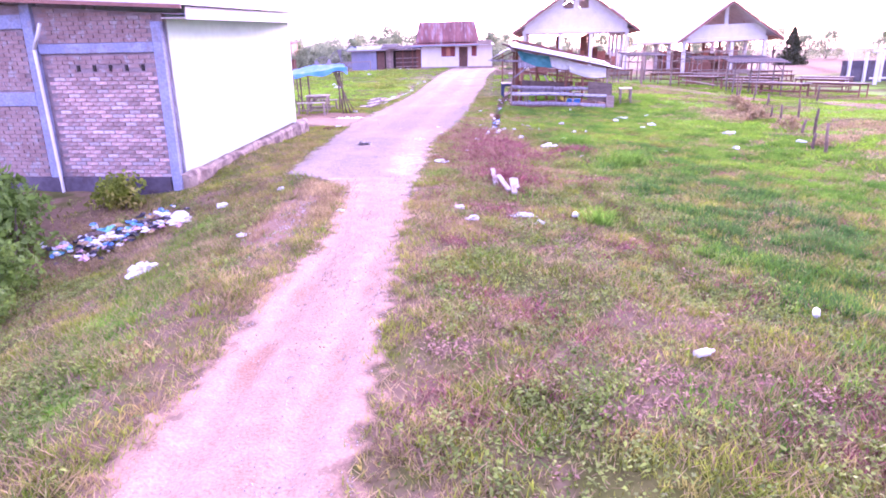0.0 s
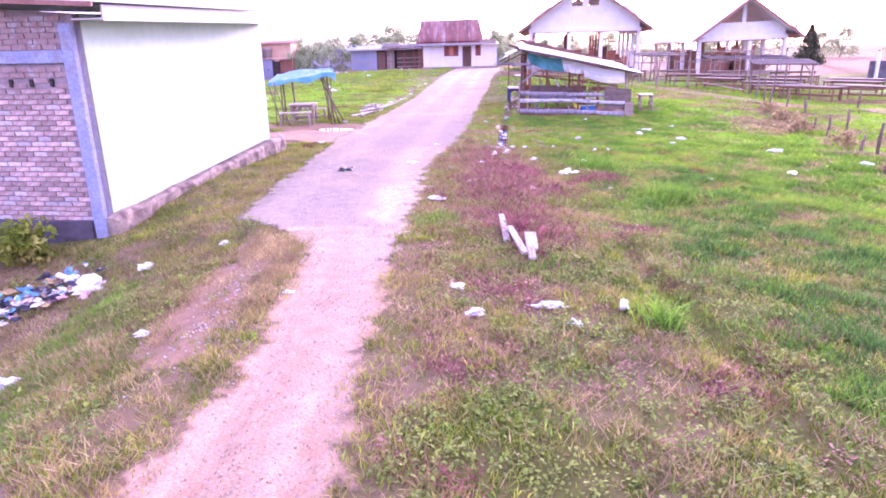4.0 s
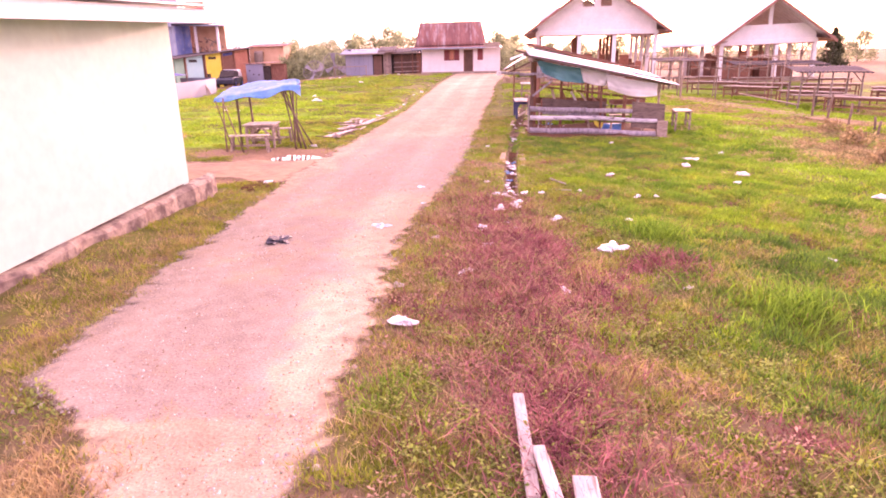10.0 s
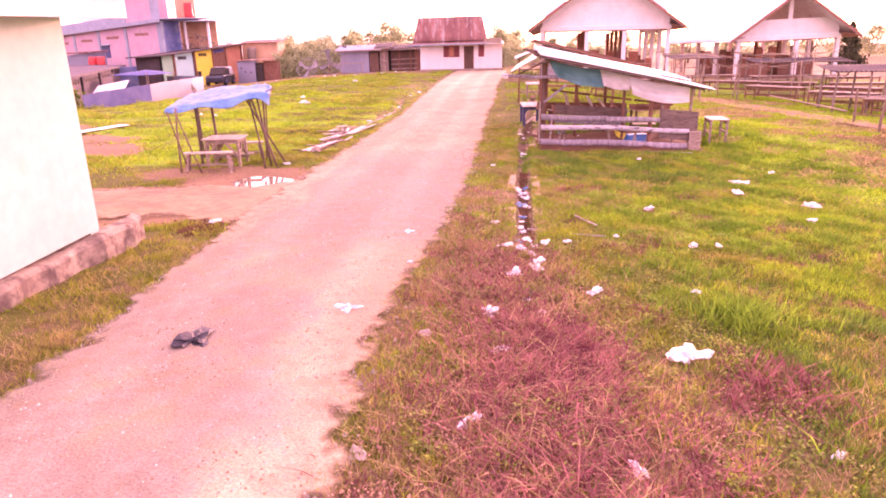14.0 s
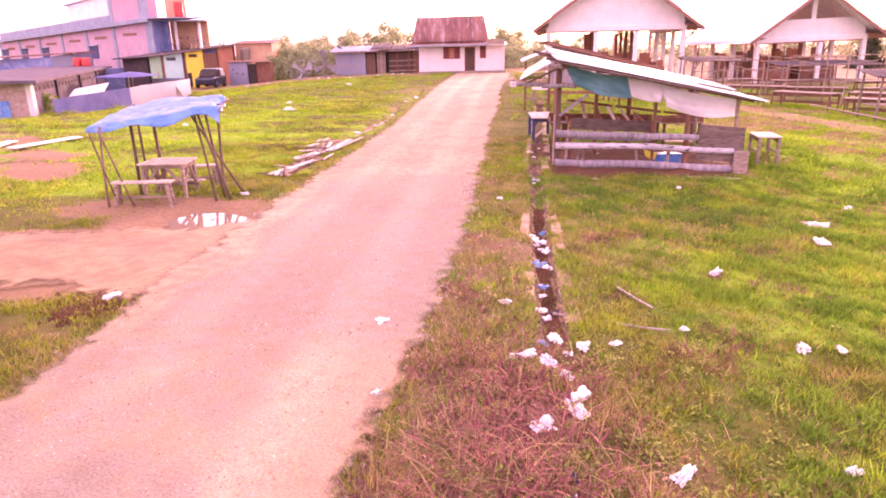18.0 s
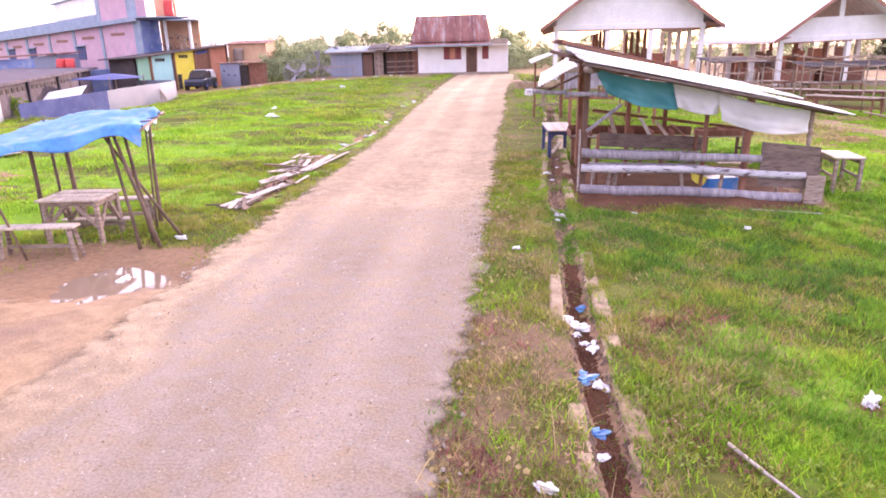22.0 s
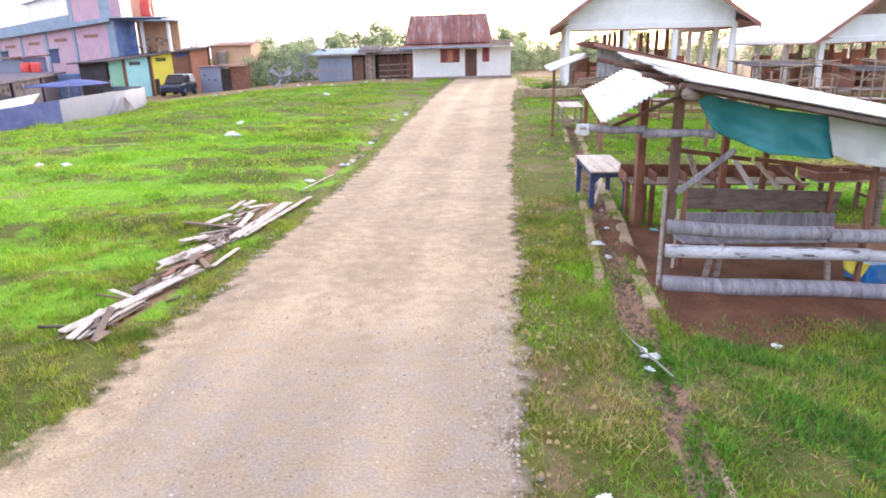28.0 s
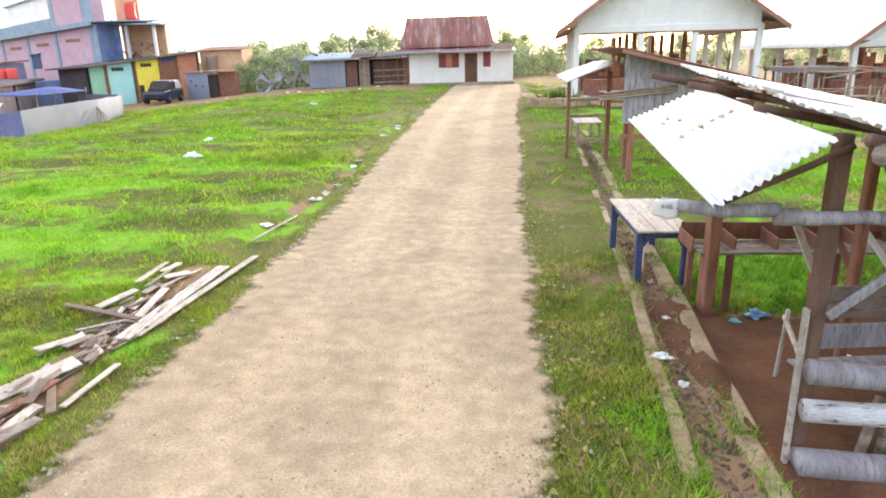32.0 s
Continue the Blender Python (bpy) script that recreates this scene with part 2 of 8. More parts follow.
M = {
    "field": ground_material(),
    "road": road_material("road_dirt", (0.42, 0.314, 0.205), (0.50, 0.38, 0.252), (0.385, 0.292, 0.198), 0.3, 0.2),
    "lane": road_material("lane_dirt", (0.36, 0.24, 0.145), (0.46, 0.32, 0.20), (0.31, 0.215, 0.15), 0.6),
    "earth": surface("dark_earth", (0.105, 0.048, 0.028), (0.18, 0.088, 0.05), scale=2.0, rough=0.95, bump=0.6, fine=14.0),
    "concrete": surface("concrete", (0.28, 0.22, 0.17), (0.40, 0.33, 0.26), scale=3.0, stain=(0.22, 0.16, 0.12), bump=0.5),
    "plinth": surface("stained_plinth", (0.30, 0.22, 0.165), (0.42, 0.325, 0.24), scale=2.2, stain=(0.16, 0.105, 0.085), stain_at=(0.46, 0.62), bump=0.6),
    "brick": surface("brick", (0.41, 0.265, 0.24), (0.55, 0.385, 0.345), scale=3.0, stain=(0.52, 0.46, 0.45), stain_at=(0.55, 0.62), vary=0.36, bump=0.5),
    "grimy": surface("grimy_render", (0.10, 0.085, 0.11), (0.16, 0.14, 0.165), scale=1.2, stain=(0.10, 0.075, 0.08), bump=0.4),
    "darkroof": surface("dark_tin_roof", (0.05, 0.04, 0.045), (0.085, 0.065, 0.065), scale=1.2, rough=0.8, bump=0.1),
    "darkpole": surface("dark_pole", (0.13, 0.085, 0.06), (0.22, 0.15, 0.105), scale=6.0, vary=0.3, bump=0.2),
    "edging": surface("soiled_concrete", (0.30, 0.205, 0.125), (0.44, 0.33, 0.21), scale=2.6, stain=(0.22, 0.16, 0.09), bump=0.6),
    "zincpale": surface("pale_zinc", (0.19, 0.21, 0.29), (0.27, 0.29, 0.37), scale=0.35, rough=0.42, metal=0.35, bump=0.03, stain=(0.24, 0.24, 0.29), stain_at=(0.55, 0.8), fine=5.0, grain=0.05),
    "darkwood": surface("dark_brown_wood", (0.11, 0.06, 0.045), (0.17, 0.095, 0.065), scale=3.0, stretch=(3, 3, 1), vary=0.2, bump=0.4),
    "bleached": surface("bleached_board", (0.36, 0.30, 0.26), (0.56, 0.50, 0.46), scale=3.0, stretch=(5, 0.7, 2), stain=(0.26, 0.20, 0.16), vary=0.35, bump=0.3),
    "maroon": surface("maroon_paint", (0.20, 0.035, 0.04), (0.28, 0.06, 0.06), scale=2.0, rough=0.6, bump=0.1),
    "dishmetal": surface("dull_aluminium", (0.20, 0.20, 0.22), (0.30, 0.295, 0.31), scale=2.0, rough=0.6, bump=0.1, stain=(0.16, 0.12, 0.10)),
    "brownboard": surface("brown_board", (0.14, 0.10, 0.085), (0.22, 0.16, 0.135), scale=3.0, stretch=(1, 1, 4), stain=(0.10, 0.07, 0.06), bump=0.4),
    "plinth_chip": surface("pale_stone", (0.42, 0.355, 0.28), (0.58, 0.51, 0.42), scale=6.0, vary=0.3, island=True, bump=0.3),
    "palebrick": surface("limed_brick", (0.50, 0.42, 0.42), (0.66, 0.58, 0.58), scale=5.0, stain=(0.46, 0.32, 0.30), stain_at=(0.5, 0.7), vary=0.3, bump=0.5),
    "mortar": surface("mortar", (0.25, 0.19, 0.19), (0.35, 0.28, 0.28), scale=6.0, bump=0.5),
    "blue_frame": surface("column_concrete", (0.26, 0.29, 0.42), (0.34, 0.37, 0.51), scale=3.0, stain=(0.30, 0.29, 0.33), bump=0.4),
    "cream": surface("cream_paint", (0.43, 0.60, 0.50), (0.49, 0.66, 0.54), scale=0.8, rough=0.7, bump=0.08, stain=(0.52, 0.62, 0.48), stain_at=(0.6, 0.8), grain=0.05),
    "white": surface("white_paint", (0.74, 0.73, 0.72), (0.82, 0.80, 0.79), scale=1.5, rough=0.7, bump=0.1, stain=(0.66, 0.63, 0.60), stain_at=(0.6, 0.85), fine=5.0, grain=0.04),
    "whitemetal": surface("pale_roof_sheet", (0.70, 0.68, 0.69), (0.82, 0.80, 0.81), scale=1.2, rough=0.35, bump=0.08, metal=0.0, stain=(0.55, 0.46, 0.42), stain_at=(0.6, 0.75)),
    "rust": surface("rusty_roof_sheet", (0.17, 0.06, 0.052), (0.28, 0.12, 0.095), scale=0.9, rough=0.7, bump=0.2, stain=(0.34, 0.26, 0.25), stain_at=(0.52, 0.70), stretch=(1.6, 0.25, 0.25)),
    "barge": surface("barge_board", (0.26, 0.11, 0.08), (0.34, 0.16, 0.11), scale=3.0, rough=0.6),
    "wood": surface("weathered_wood", (0.26, 0.19, 0.15), (0.40, 0.32, 0.27), scale=3.0, stretch=(1, 1, 5), stain=(0.17, 0.12, 0.10), vary=0.2, bump=0.5),
    "greywood": surface("grey_wood", (0.22, 0.20, 0.23), (0.38, 0.35, 0.38), scale=3.0, stretch=(4, 1, 1), stain=(0.20, 0.17, 0.16), vary=0.15, bump=0.5),
    "redwood": surface("reddish_wood", (0.20, 0.085, 0.055), (0.30, 0.14, 0.09), scale=3.0, stretch=(3, 3, 1), vary=0.2, bump=0.4),
    "palewood": surface("pale_plank", (0.47, 0.39, 0.32), (0.64, 0.55, 0.47), scale=3.0, stretch=(4, 0.8, 2), stain=(0.38, 0.30, 0.25), vary=0.15, bump=0.35),
    "bamboo": surface("bamboo_pole", (0.25, 0.18, 0.13), (0.36, 0.27, 0.20), scale=6.0, vary=0.25, bump=0.2),
    "bluetarp": surface("blue_tarpaulin", (0.055, 0.29, 0.78), (0.14, 0.43, 0.86), scale=1.6, rough=0.45, bump=0.3, stain=(0.36, 0.52, 0.78), stain_at=(0.54, 0.74), leaf=0.25),
    "tealtarp": surface("teal_tarpaulin", (0.055, 0.32, 0.37), (0.10, 0.42, 0.47), scale=1.4, rough=0.45, bump=0.15, leaf=0.35, fine=5.0, grain=0.05),
    "whitetarp": surface("white_tarpaulin", (0.76, 0.76, 0.79), (0.85, 0.85, 0.87), scale=1.2, rough=0.45, bump=0.15, leaf=0.35, stain=(0.70, 0.67, 0.66), stain_at=(0.6, 0.85), fine=5.0, grain=0.03),
    "navy": surface("navy_paint", (0.03, 0.04, 0.13), (0.06, 0.08, 0.20), scale=6.0, rough=0.6),
    "peach": surface("peach_plaster", (0.62, 0.36, 0.22), (0.72, 0.46, 0.30), scale=1.0, bump=0.1, grain=0.06),
    "birch": surface("peeled_log", (0.44, 0.43, 0.47), (0.62, 0.60, 0.62), scale=5.0, stretch=(0.5, 2, 2), stain=(0.13, 0.10, 0.11), stain_at=(0.56, 0.64), bump=0.5),
    # Near-black fill; on vents and doorways it stands for the shade inside.
    "dark": surface("dark_opening", (0.03, 0.022, 0.02), (0.05, 0.04, 0.035), scale=3.0, rough=0.9),
    "pink": surface("pink_plaster", (0.56, 0.34, 0.42), (0.64, 0.41, 0.48), scale=0.7, stain=(0.50, 0.36, 0.42), bump=0.1, grain=0.05),
    "bluewall": surface("blue_plaster", (0.14, 0.20, 0.42), (0.20, 0.27, 0.50), scale=0.8, bump=0.1, stain=(0.30, 0.33, 0.45), grain=0.05),
    "slate": surface("grey_blue_trim", (0.26, 0.32, 0.40), (0.34, 0.40, 0.48), scale=1.2, bump=0.1, grain=0.05),
    "turquoise": surface("turquoise_paint", (0.34, 0.66, 0.66), (0.42, 0.72, 0.70), scale=0.8, bump=0.05, grain=0.05),
    "green": surface("green_paint", (0.25, 0.50, 0.36), (0.31, 0.56, 0.40), scale=0.8, bump=0.05, grain=0.05),
    "yellow": surface("yellow_paint", (0.78, 0.64, 0.06), (0.84, 0.71, 0.11), scale=0.8, bump=0.05, grain=0.05),
    "orange": surface("orange_brick_paint", (0.50, 0.19, 0.12), (0.58, 0.25, 0.16), scale=1.0, bump=0.1),
    "sheet": surface("zinc_sheet", (0.055, 0.075, 0.22), (0.095, 0.12, 0.29), scale=0.7, rough=0.7, metal=0.0, bump=0.05, stain=(0.11, 0.13, 0.29), grain=0.06),
    "car": surface("car_paint", (0.015, 0.02, 0.035), (0.025, 0.03, 0.05), scale=1.0, rough=0.25, bump=0.0),
    "rubber": surface("rubber", (0.02, 0.02, 0.02), (0.035, 0.035, 0.035), rough=0.9),
    "red": surface("red_plastic", (0.62, 0.05, 0.05), (0.70, 0.09, 0.07), rough=0.5, bump=0.05),
    "plastic": surface("white_plastic_film", (0.74, 0.74, 0.76), (0.85, 0.85, 0.86), scale=8.0, rough=0.4, bump=0.4),
    "black": surface("black_plastic_film", (0.02, 0.02, 0.03), (0.05, 0.045, 0.06), scale=8.0, rough=0.4, bump=0.4),
    # Foliage tones paled to stand in for the haze over distant trees.
    "leaf": surface("haze_paled_leaf", (0.31, 0.36, 0.20), (0.43, 0.48, 0.27), scale=0.6, rough=0.7, bump=0.0, leaf=0.6, vary=0.35, island=True),
    "darkleaf": surface("dark_leaf", (0.07, 0.085, 0.04), (0.11, 0.125, 0.055), scale=0.6, rough=0.7, bump=0.0, leaf=0.35, vary=0.35, island=True),
    "bush": surface("bush_leaf", (0.12, 0.22, 0.03), (0.20, 0.32, 0.05), scale=2.0, rough=0.7, bump=0.0, leaf=0.45, vary=0.35, island=True),
    "weedleaf": surface("weed_leaf", (0.15, 0.23, 0.03), (0.30, 0.38, 0.06), scale=1.6, rough=0.7, bump=0.0, leaf=0.4, vary=0.5, island=True),
    "deadleaf": surface("dead_weed_leaf", (0.27, 0.125, 0.095), (0.50, 0.32, 0.21), scale=1.6, rough=0.85, bump=0.0, leaf=0.3, vary=0.5, island=True),
    "drainsoil": surface("drain_soil", (0.13, 0.08, 0.055), (0.27, 0.185, 0.125), scale=3.0, rough=0.95, bump=0.5, vary=0.35, island=True),
    "bark": surface("bark", (0.13, 0.09, 0.07), (0.20, 0.15, 0.11), scale=6.0, bump=0.5),
    "blade": surface("grass_blade", (0.15, 0.225, 0.02), (0.37, 0.44, 0.045), scale=1.1, rough=0.8, bump=0.0, leaf=0.5, vary=0.4, island=True, stain=(0.44, 0.36, 0.11), stain_at=(0.5, 0.68)),
    "lush": surface("lush_blade", (0.09, 0.245, 0.02), (0.23, 0.43, 0.037), scale=1.2, rough=0.8, bump=0.0, leaf=0.5, vary=0.45, island=True),
    "deep": surface("deep_blade", (0.05, 0.15, 0.028), (0.13, 0.27, 0.05), scale=1.4, rough=0.8, bump=0.0, leaf=0.5, vary=0.45, island=True),
    "lime": surface("lime_blade", (0.19, 0.40, 0.016), (0.34, 0.55, 0.032), scale=0.7, rough=0.8, bump=0.0, leaf=0.45, vary=0.35, island=True, stain=(0.30, 0.33, 0.06), stain_at=(0.54, 0.74)),
    "twig": surface("reddish_twig", (0.19, 0.042, 0.05), (0.44, 0.17, 0.145), scale=4.0, bump=0.2, vary=0.4, island=True),
    "pinkfilm": surface("pink_plastic_film", (0.70, 0.40, 0.46), (0.78, 0.52, 0.56), scale=8.0, rough=0.4, bump=0.4),
    "bluefilm": surface("blue_plastic_film", (0.08, 0.20, 0.50), (0.16, 0.42, 0.62), scale=8.0, rough=0.4, bump=0.4),
    "tealfilm": surface("teal_plastic_film", (0.10, 0.45, 0.48), (0.22, 0.60, 0.60), scale=8.0, rough=0.4, bump=0.4),
    "straw": surface("dry_straw", (0.32, 0.22, 0.11), (0.54, 0.42, 0.19), scale=2.0, rough=0.85, bump=0.0, leaf=0.3, vary=0.35, island=True),
    "stone": surface("stone", (0.34, 0.28, 0.25), (0.52, 0.45, 0.40), scale=6.0, vary=0.3, island=True, bump=0.3),
}
for dull in ("sheet", "grimy", "earth", "road", "lane", "field"):
    M[dull].node_tree.nodes["Principled BSDF"].inputs["Specular IOR Level"].default_value = 0.15
water = bpy.data.materials.new("puddle_water")
water.use_nodes = True
wp = water.node_tree.nodes["Principled BSDF"]
wp.inputs["Base Color"].default_value, wp.inputs["Roughness"].default_value = (0.30, 0.215, 0.155, 1), 0.03
wp.inputs["IOR"].default_value = 2.4
M["water"] = water


# ---- helpers for shapes ----
def part(name, bm, material, parent=None, label="", smooth=False):
    me = bpy.data.meshes.new(name)
    bm.to_mesh(me)
    bm.free()
    if smooth:
        me.polygons.foreach_set("use_smooth", [True] * len(me.polygons))
    me.materials.append(M[material] if isinstance(material, str) else material)
    ob = new(name, me)
    ob.parent = parent
    if label:
        ob["label"] = label
    return ob


def thing(name, m, label, category, group="", kind=""):
    ob = new(name)
    ob.matrix_world = m if isinstance(m, Matrix) else Matrix.Translation(m)
    return tagged(ob, label, category, group, kind)


def add_box(bm, size, m, bevel=0.0):
    g = bmesh.ops.create_cube(bm, size=1.0, matrix=m @ Matrix.Diagonal((*size, 1)))
    if bevel:
        bmesh.ops.bevel(bm, geom=list({e for v in g["verts"] for e in v.link_edges}), offset=bevel, segments=1, affect="EDGES")


def box(name, mat, parent, c, s, rot=(0, 0, 0), bevel=0.008, label=""):
    bm = bmesh.new()
    add_box(bm, s, pose(*c, *rot), bevel)
    return part(name, bm, mat, parent, label)


def span(p, q, twist=0.0):
    """A frame whose z runs from p to q."""
    p, q = Vector(p), Vector(q)
    d = q - p
    return Matrix.Translation((p + q) / 2) @ d.to_track_quat("Z", "Y").to_matrix().to_4x4() @ Matrix.Rotation(radians(twist), 4, "Z"), d.length


def beam(name, mat, parent, p, q, w, h, bevel=0.006, twist=0.0, label=""):
    m, n = span(p, q, twist)
    bm = bmesh.new()
    add_box(bm, (w, h, n), m, bevel)
    return part(name, bm, mat, parent, label)


def log(name, mat, parent, p, q, r, r2=None, sides=9, rough=0.08, seed=0, label=""):
    """A crooked round pole or log, tapering from r to r2."""
    rnd = random.Random(seed)
    r2 = r if r2 is None else r2
    m, n = span(p, q)
    rings = max(3, int(n / 0.35) + 2)
    bm = bmesh.new()
    old = None
    ph = rnd.random() * 6
    for i in range(rings):
        f = i / (rings - 1)
        rr = (r + (r2 - r) * f) * (1 + rnd.uniform(-rough, rough))
        ox, oy = math.sin(f * 5 + ph) * r * rough * 3, math.cos(f * 4 + ph) * r * rough * 3
        ring = [bm.verts.new(m @ Vector((ox + rr * math.cos(2 * math.pi * k / sides) * (1 + rnd.uniform(-rough, rough) * 0.6), oy + rr * math.sin(2 * math.pi * k / sides), (f - 0.5) * n))) for k in range(sides)]
        if old:
            for k in range(sides):
                bm.faces.new((old[k], old[(k + 1) % sides], ring[(k + 1) % sides], ring[k]))
        else:
            bm.faces.new(ring[::-1])
        old = ring
    bm.faces.new(old)
    return part(name, bm, mat, parent, label, smooth=True)


def corrugated(name, mat, parent, a, b, c, d, pitch=0.15, amp=0.022, bend=0.0, seed=0, label="", thick=0.004, ragged=0.0):
    """A wavy sheet over the corners a, b, c, d; the waves run from the edge ab to the edge dc."""
    rnd = random.Random(seed)
    a, b, c, d = (Vector(v) for v in (a, b, c, d))
    wide = max((b - a).length, (c - d).length)
    cols = max(8, int(wide / pitch) * 6)
    rows = 5
    up = (b - a).cross(d - a).normalized()
    if up.z < 0:
        up = -up
    bm = bmesh.new()
    grid = []
    for j in range(rows + 1):
        v = j / rows
        line = []
        for i in range(cols + 1):
            u = i / cols
            p0, p1 = a.lerp(b, u), d.lerp(c, u)
            vv = v
            if ragged and j in (0, rows):
                vv = v + (1 if j == 0 else -1) * ragged * (0.5 + 0.5 * math.sin(u * wide * 3.1 + seed)) * rnd.random()
            w = amp * math.sin(2 * math.pi * u * wide / pitch) + bend * math.sin(math.pi * u) + amp * 0.5 * math.sin(u * 7 + v * 5 + seed)
            line.append(bm.verts.new(p0.lerp(p1, vv) + up * w))
        grid.append(line)
    for j in range(rows):
        for i in range(cols):
            bm.faces.new((grid[j][i], grid[j][i + 1], grid[j + 1][i + 1], grid[j + 1][i]))
    ob = part(name, bm, mat, parent, label, smooth=True)
    s = ob.modifiers.new("thick", "SOLIDIFY")
    s.thickness = thick
    return ob


def cloth(name, mat, parent, a, b, c, d, sag=0.1, folds=4, depth=0.04, seed=0, label="", nu=40, nv=20, sway=None):
    """A hung or laid tarpaulin over four corners, sagging, with folds and a thin edge."""
    a, b, c, d = (Vector(v) for v in (a, b, c, d))
    up = (b - a).cross(d - a).normalized()
    bm = bmesh.new()
    grid = []
    for j in range(nv + 1):
        v = j / nv
        line = []
        for i in range(nu + 1):
            u = i / nu
            p = a.lerp(b, u).lerp(d.lerp(c, u), v)
            p.z -= sag * math.sin(math.pi * u) * (0.4 + 0.6 * v)
            w = depth * (math.sin(folds * 2 * math.pi * u + 2 * v + seed) * 0.6 + noise.noise(Vector((u * 5 + seed, v * 4, seed * 1.7))))
            line.append(bm.verts.new(p + up * w * (0.3 + 0.7 * v)))
        grid.append(line)
    for j in range(nv):
        for i in range(nu):
            bm.faces.new((grid[j][i], grid[j][i + 1], grid[j + 1][i + 1], grid[j + 1][i]))
    ob = part(name, bm, mat, parent, label, smooth=True)
    s = ob.modifiers.new("thick", "SOLIDIFY")
    s.thickness = 0.004
    return ob


def panel(name, mat, parent, corners, thick, label="", bevel=0.0):
    """A slab over four corners, thickened away from its front face."""
    bm = bmesh.new()
    vs = [Vector(v) for v in corners]
    nrm = (vs[1] - vs[0]).cross(vs[3] - vs[0]).normalized()
    f = [bm.verts.new(v) for v in vs]
    g = [bm.verts.new(v - nrm * thick) for v in vs]
    bm.faces.new(f)
    bm.faces.new(g[::-1])
    for i in range(4):
        k = (i + 1) % 4
        bm.faces.new((f[k], f[i], g[i], g[k]))
    if bevel:
        bmesh.ops.bevel(bm, geom=bm.edges[:], offset=bevel, segments=1, affect="EDGES")
    return part(name, bm, mat, parent, label)


def sm(a, b, v):
    t = np.clip((np.asarray(v, float) - a) / (b - a), 0, 1)
    return t * t * (3 - 2 * t)


def wob(x, y, s=1.0, k=0.0):
    """Smooth cheap noise, about -1 to 1."""
    x, y = np.asarray(x, float) * s, np.asarray(y, float) * s
    return (np.sin(x * 1.7 + 1.3 * np.sin(y * 1.1 + k)) + np.sin(y * 2.1 + 1.7 * np.sin(x * 0.9 + 2 * k) + k) + 0.6 * np.sin(x * 4.3 + y * 3.1 + k) + 0.4 * np.sin(x * 7.9 - y * 6.7 + 3 * k)) / 3.0


# ---- the lie of the land ----
LEFT_EDGE = ((-40, -2.2), (2.6, -1.52), (5, -1.42), (7, -1.2), (8.5, -1.26), (9.8, -1.38), (10.45, -1.75), (11.1, -2.62), (12.5, -2.62), (16, -2.55), (19.5, -2.48), (22, -2.3), (24, -2.1), (27, -1.86), (31, -1.46), (35, -1.12), (38, -0.92), (42, -0.76), (52, 0.1), (60, 0.8), (70, 1.6))
RIGHT_EDGE = ((-40, -0.3), (2.6, -0.32), (7, -0.36), (11, -0.31), (12, -0.18), (14, -0.14), (15.4, 0.0), (17.5, 0.4), (19, 0.62), (20.5, 0.8), (23, 1.12), (25.4, 1.3), (27.5, 1.56), (29.3, 1.75), (30.8, 1.9), (34.5, 2.12), (35.7, 2.28), (38.2, 2.68), (44, 3.25), (49, 3.65), (62, 5.4), (70, 6.2))


def edge_l(y):
    return np.interp(y, *zip(*LEFT_EDGE))


def edge_r(y):
    return np.interp(y, *zip(*RIGHT_EDGE))


def road_x(y):
    return (edge_l(y) + edge_r(y)) / 2


def road_w(y):
    return (edge_r(y) - edge_l(y)) / 2


def ditch_x(y):
    return edge_l(y) - 0.75 + 0.12 * np.sin(np.asarray(y, float) * 0.7)


def drain_x(y):
    return np.interp(y, (9, 14, 18.5, 21.5, 23.5, 26.5, 30, 37.5, 44), (1.0, 1.35, 1.74, 2.05, 2.32, 2.64, 3.2, 4.3, 5.2))


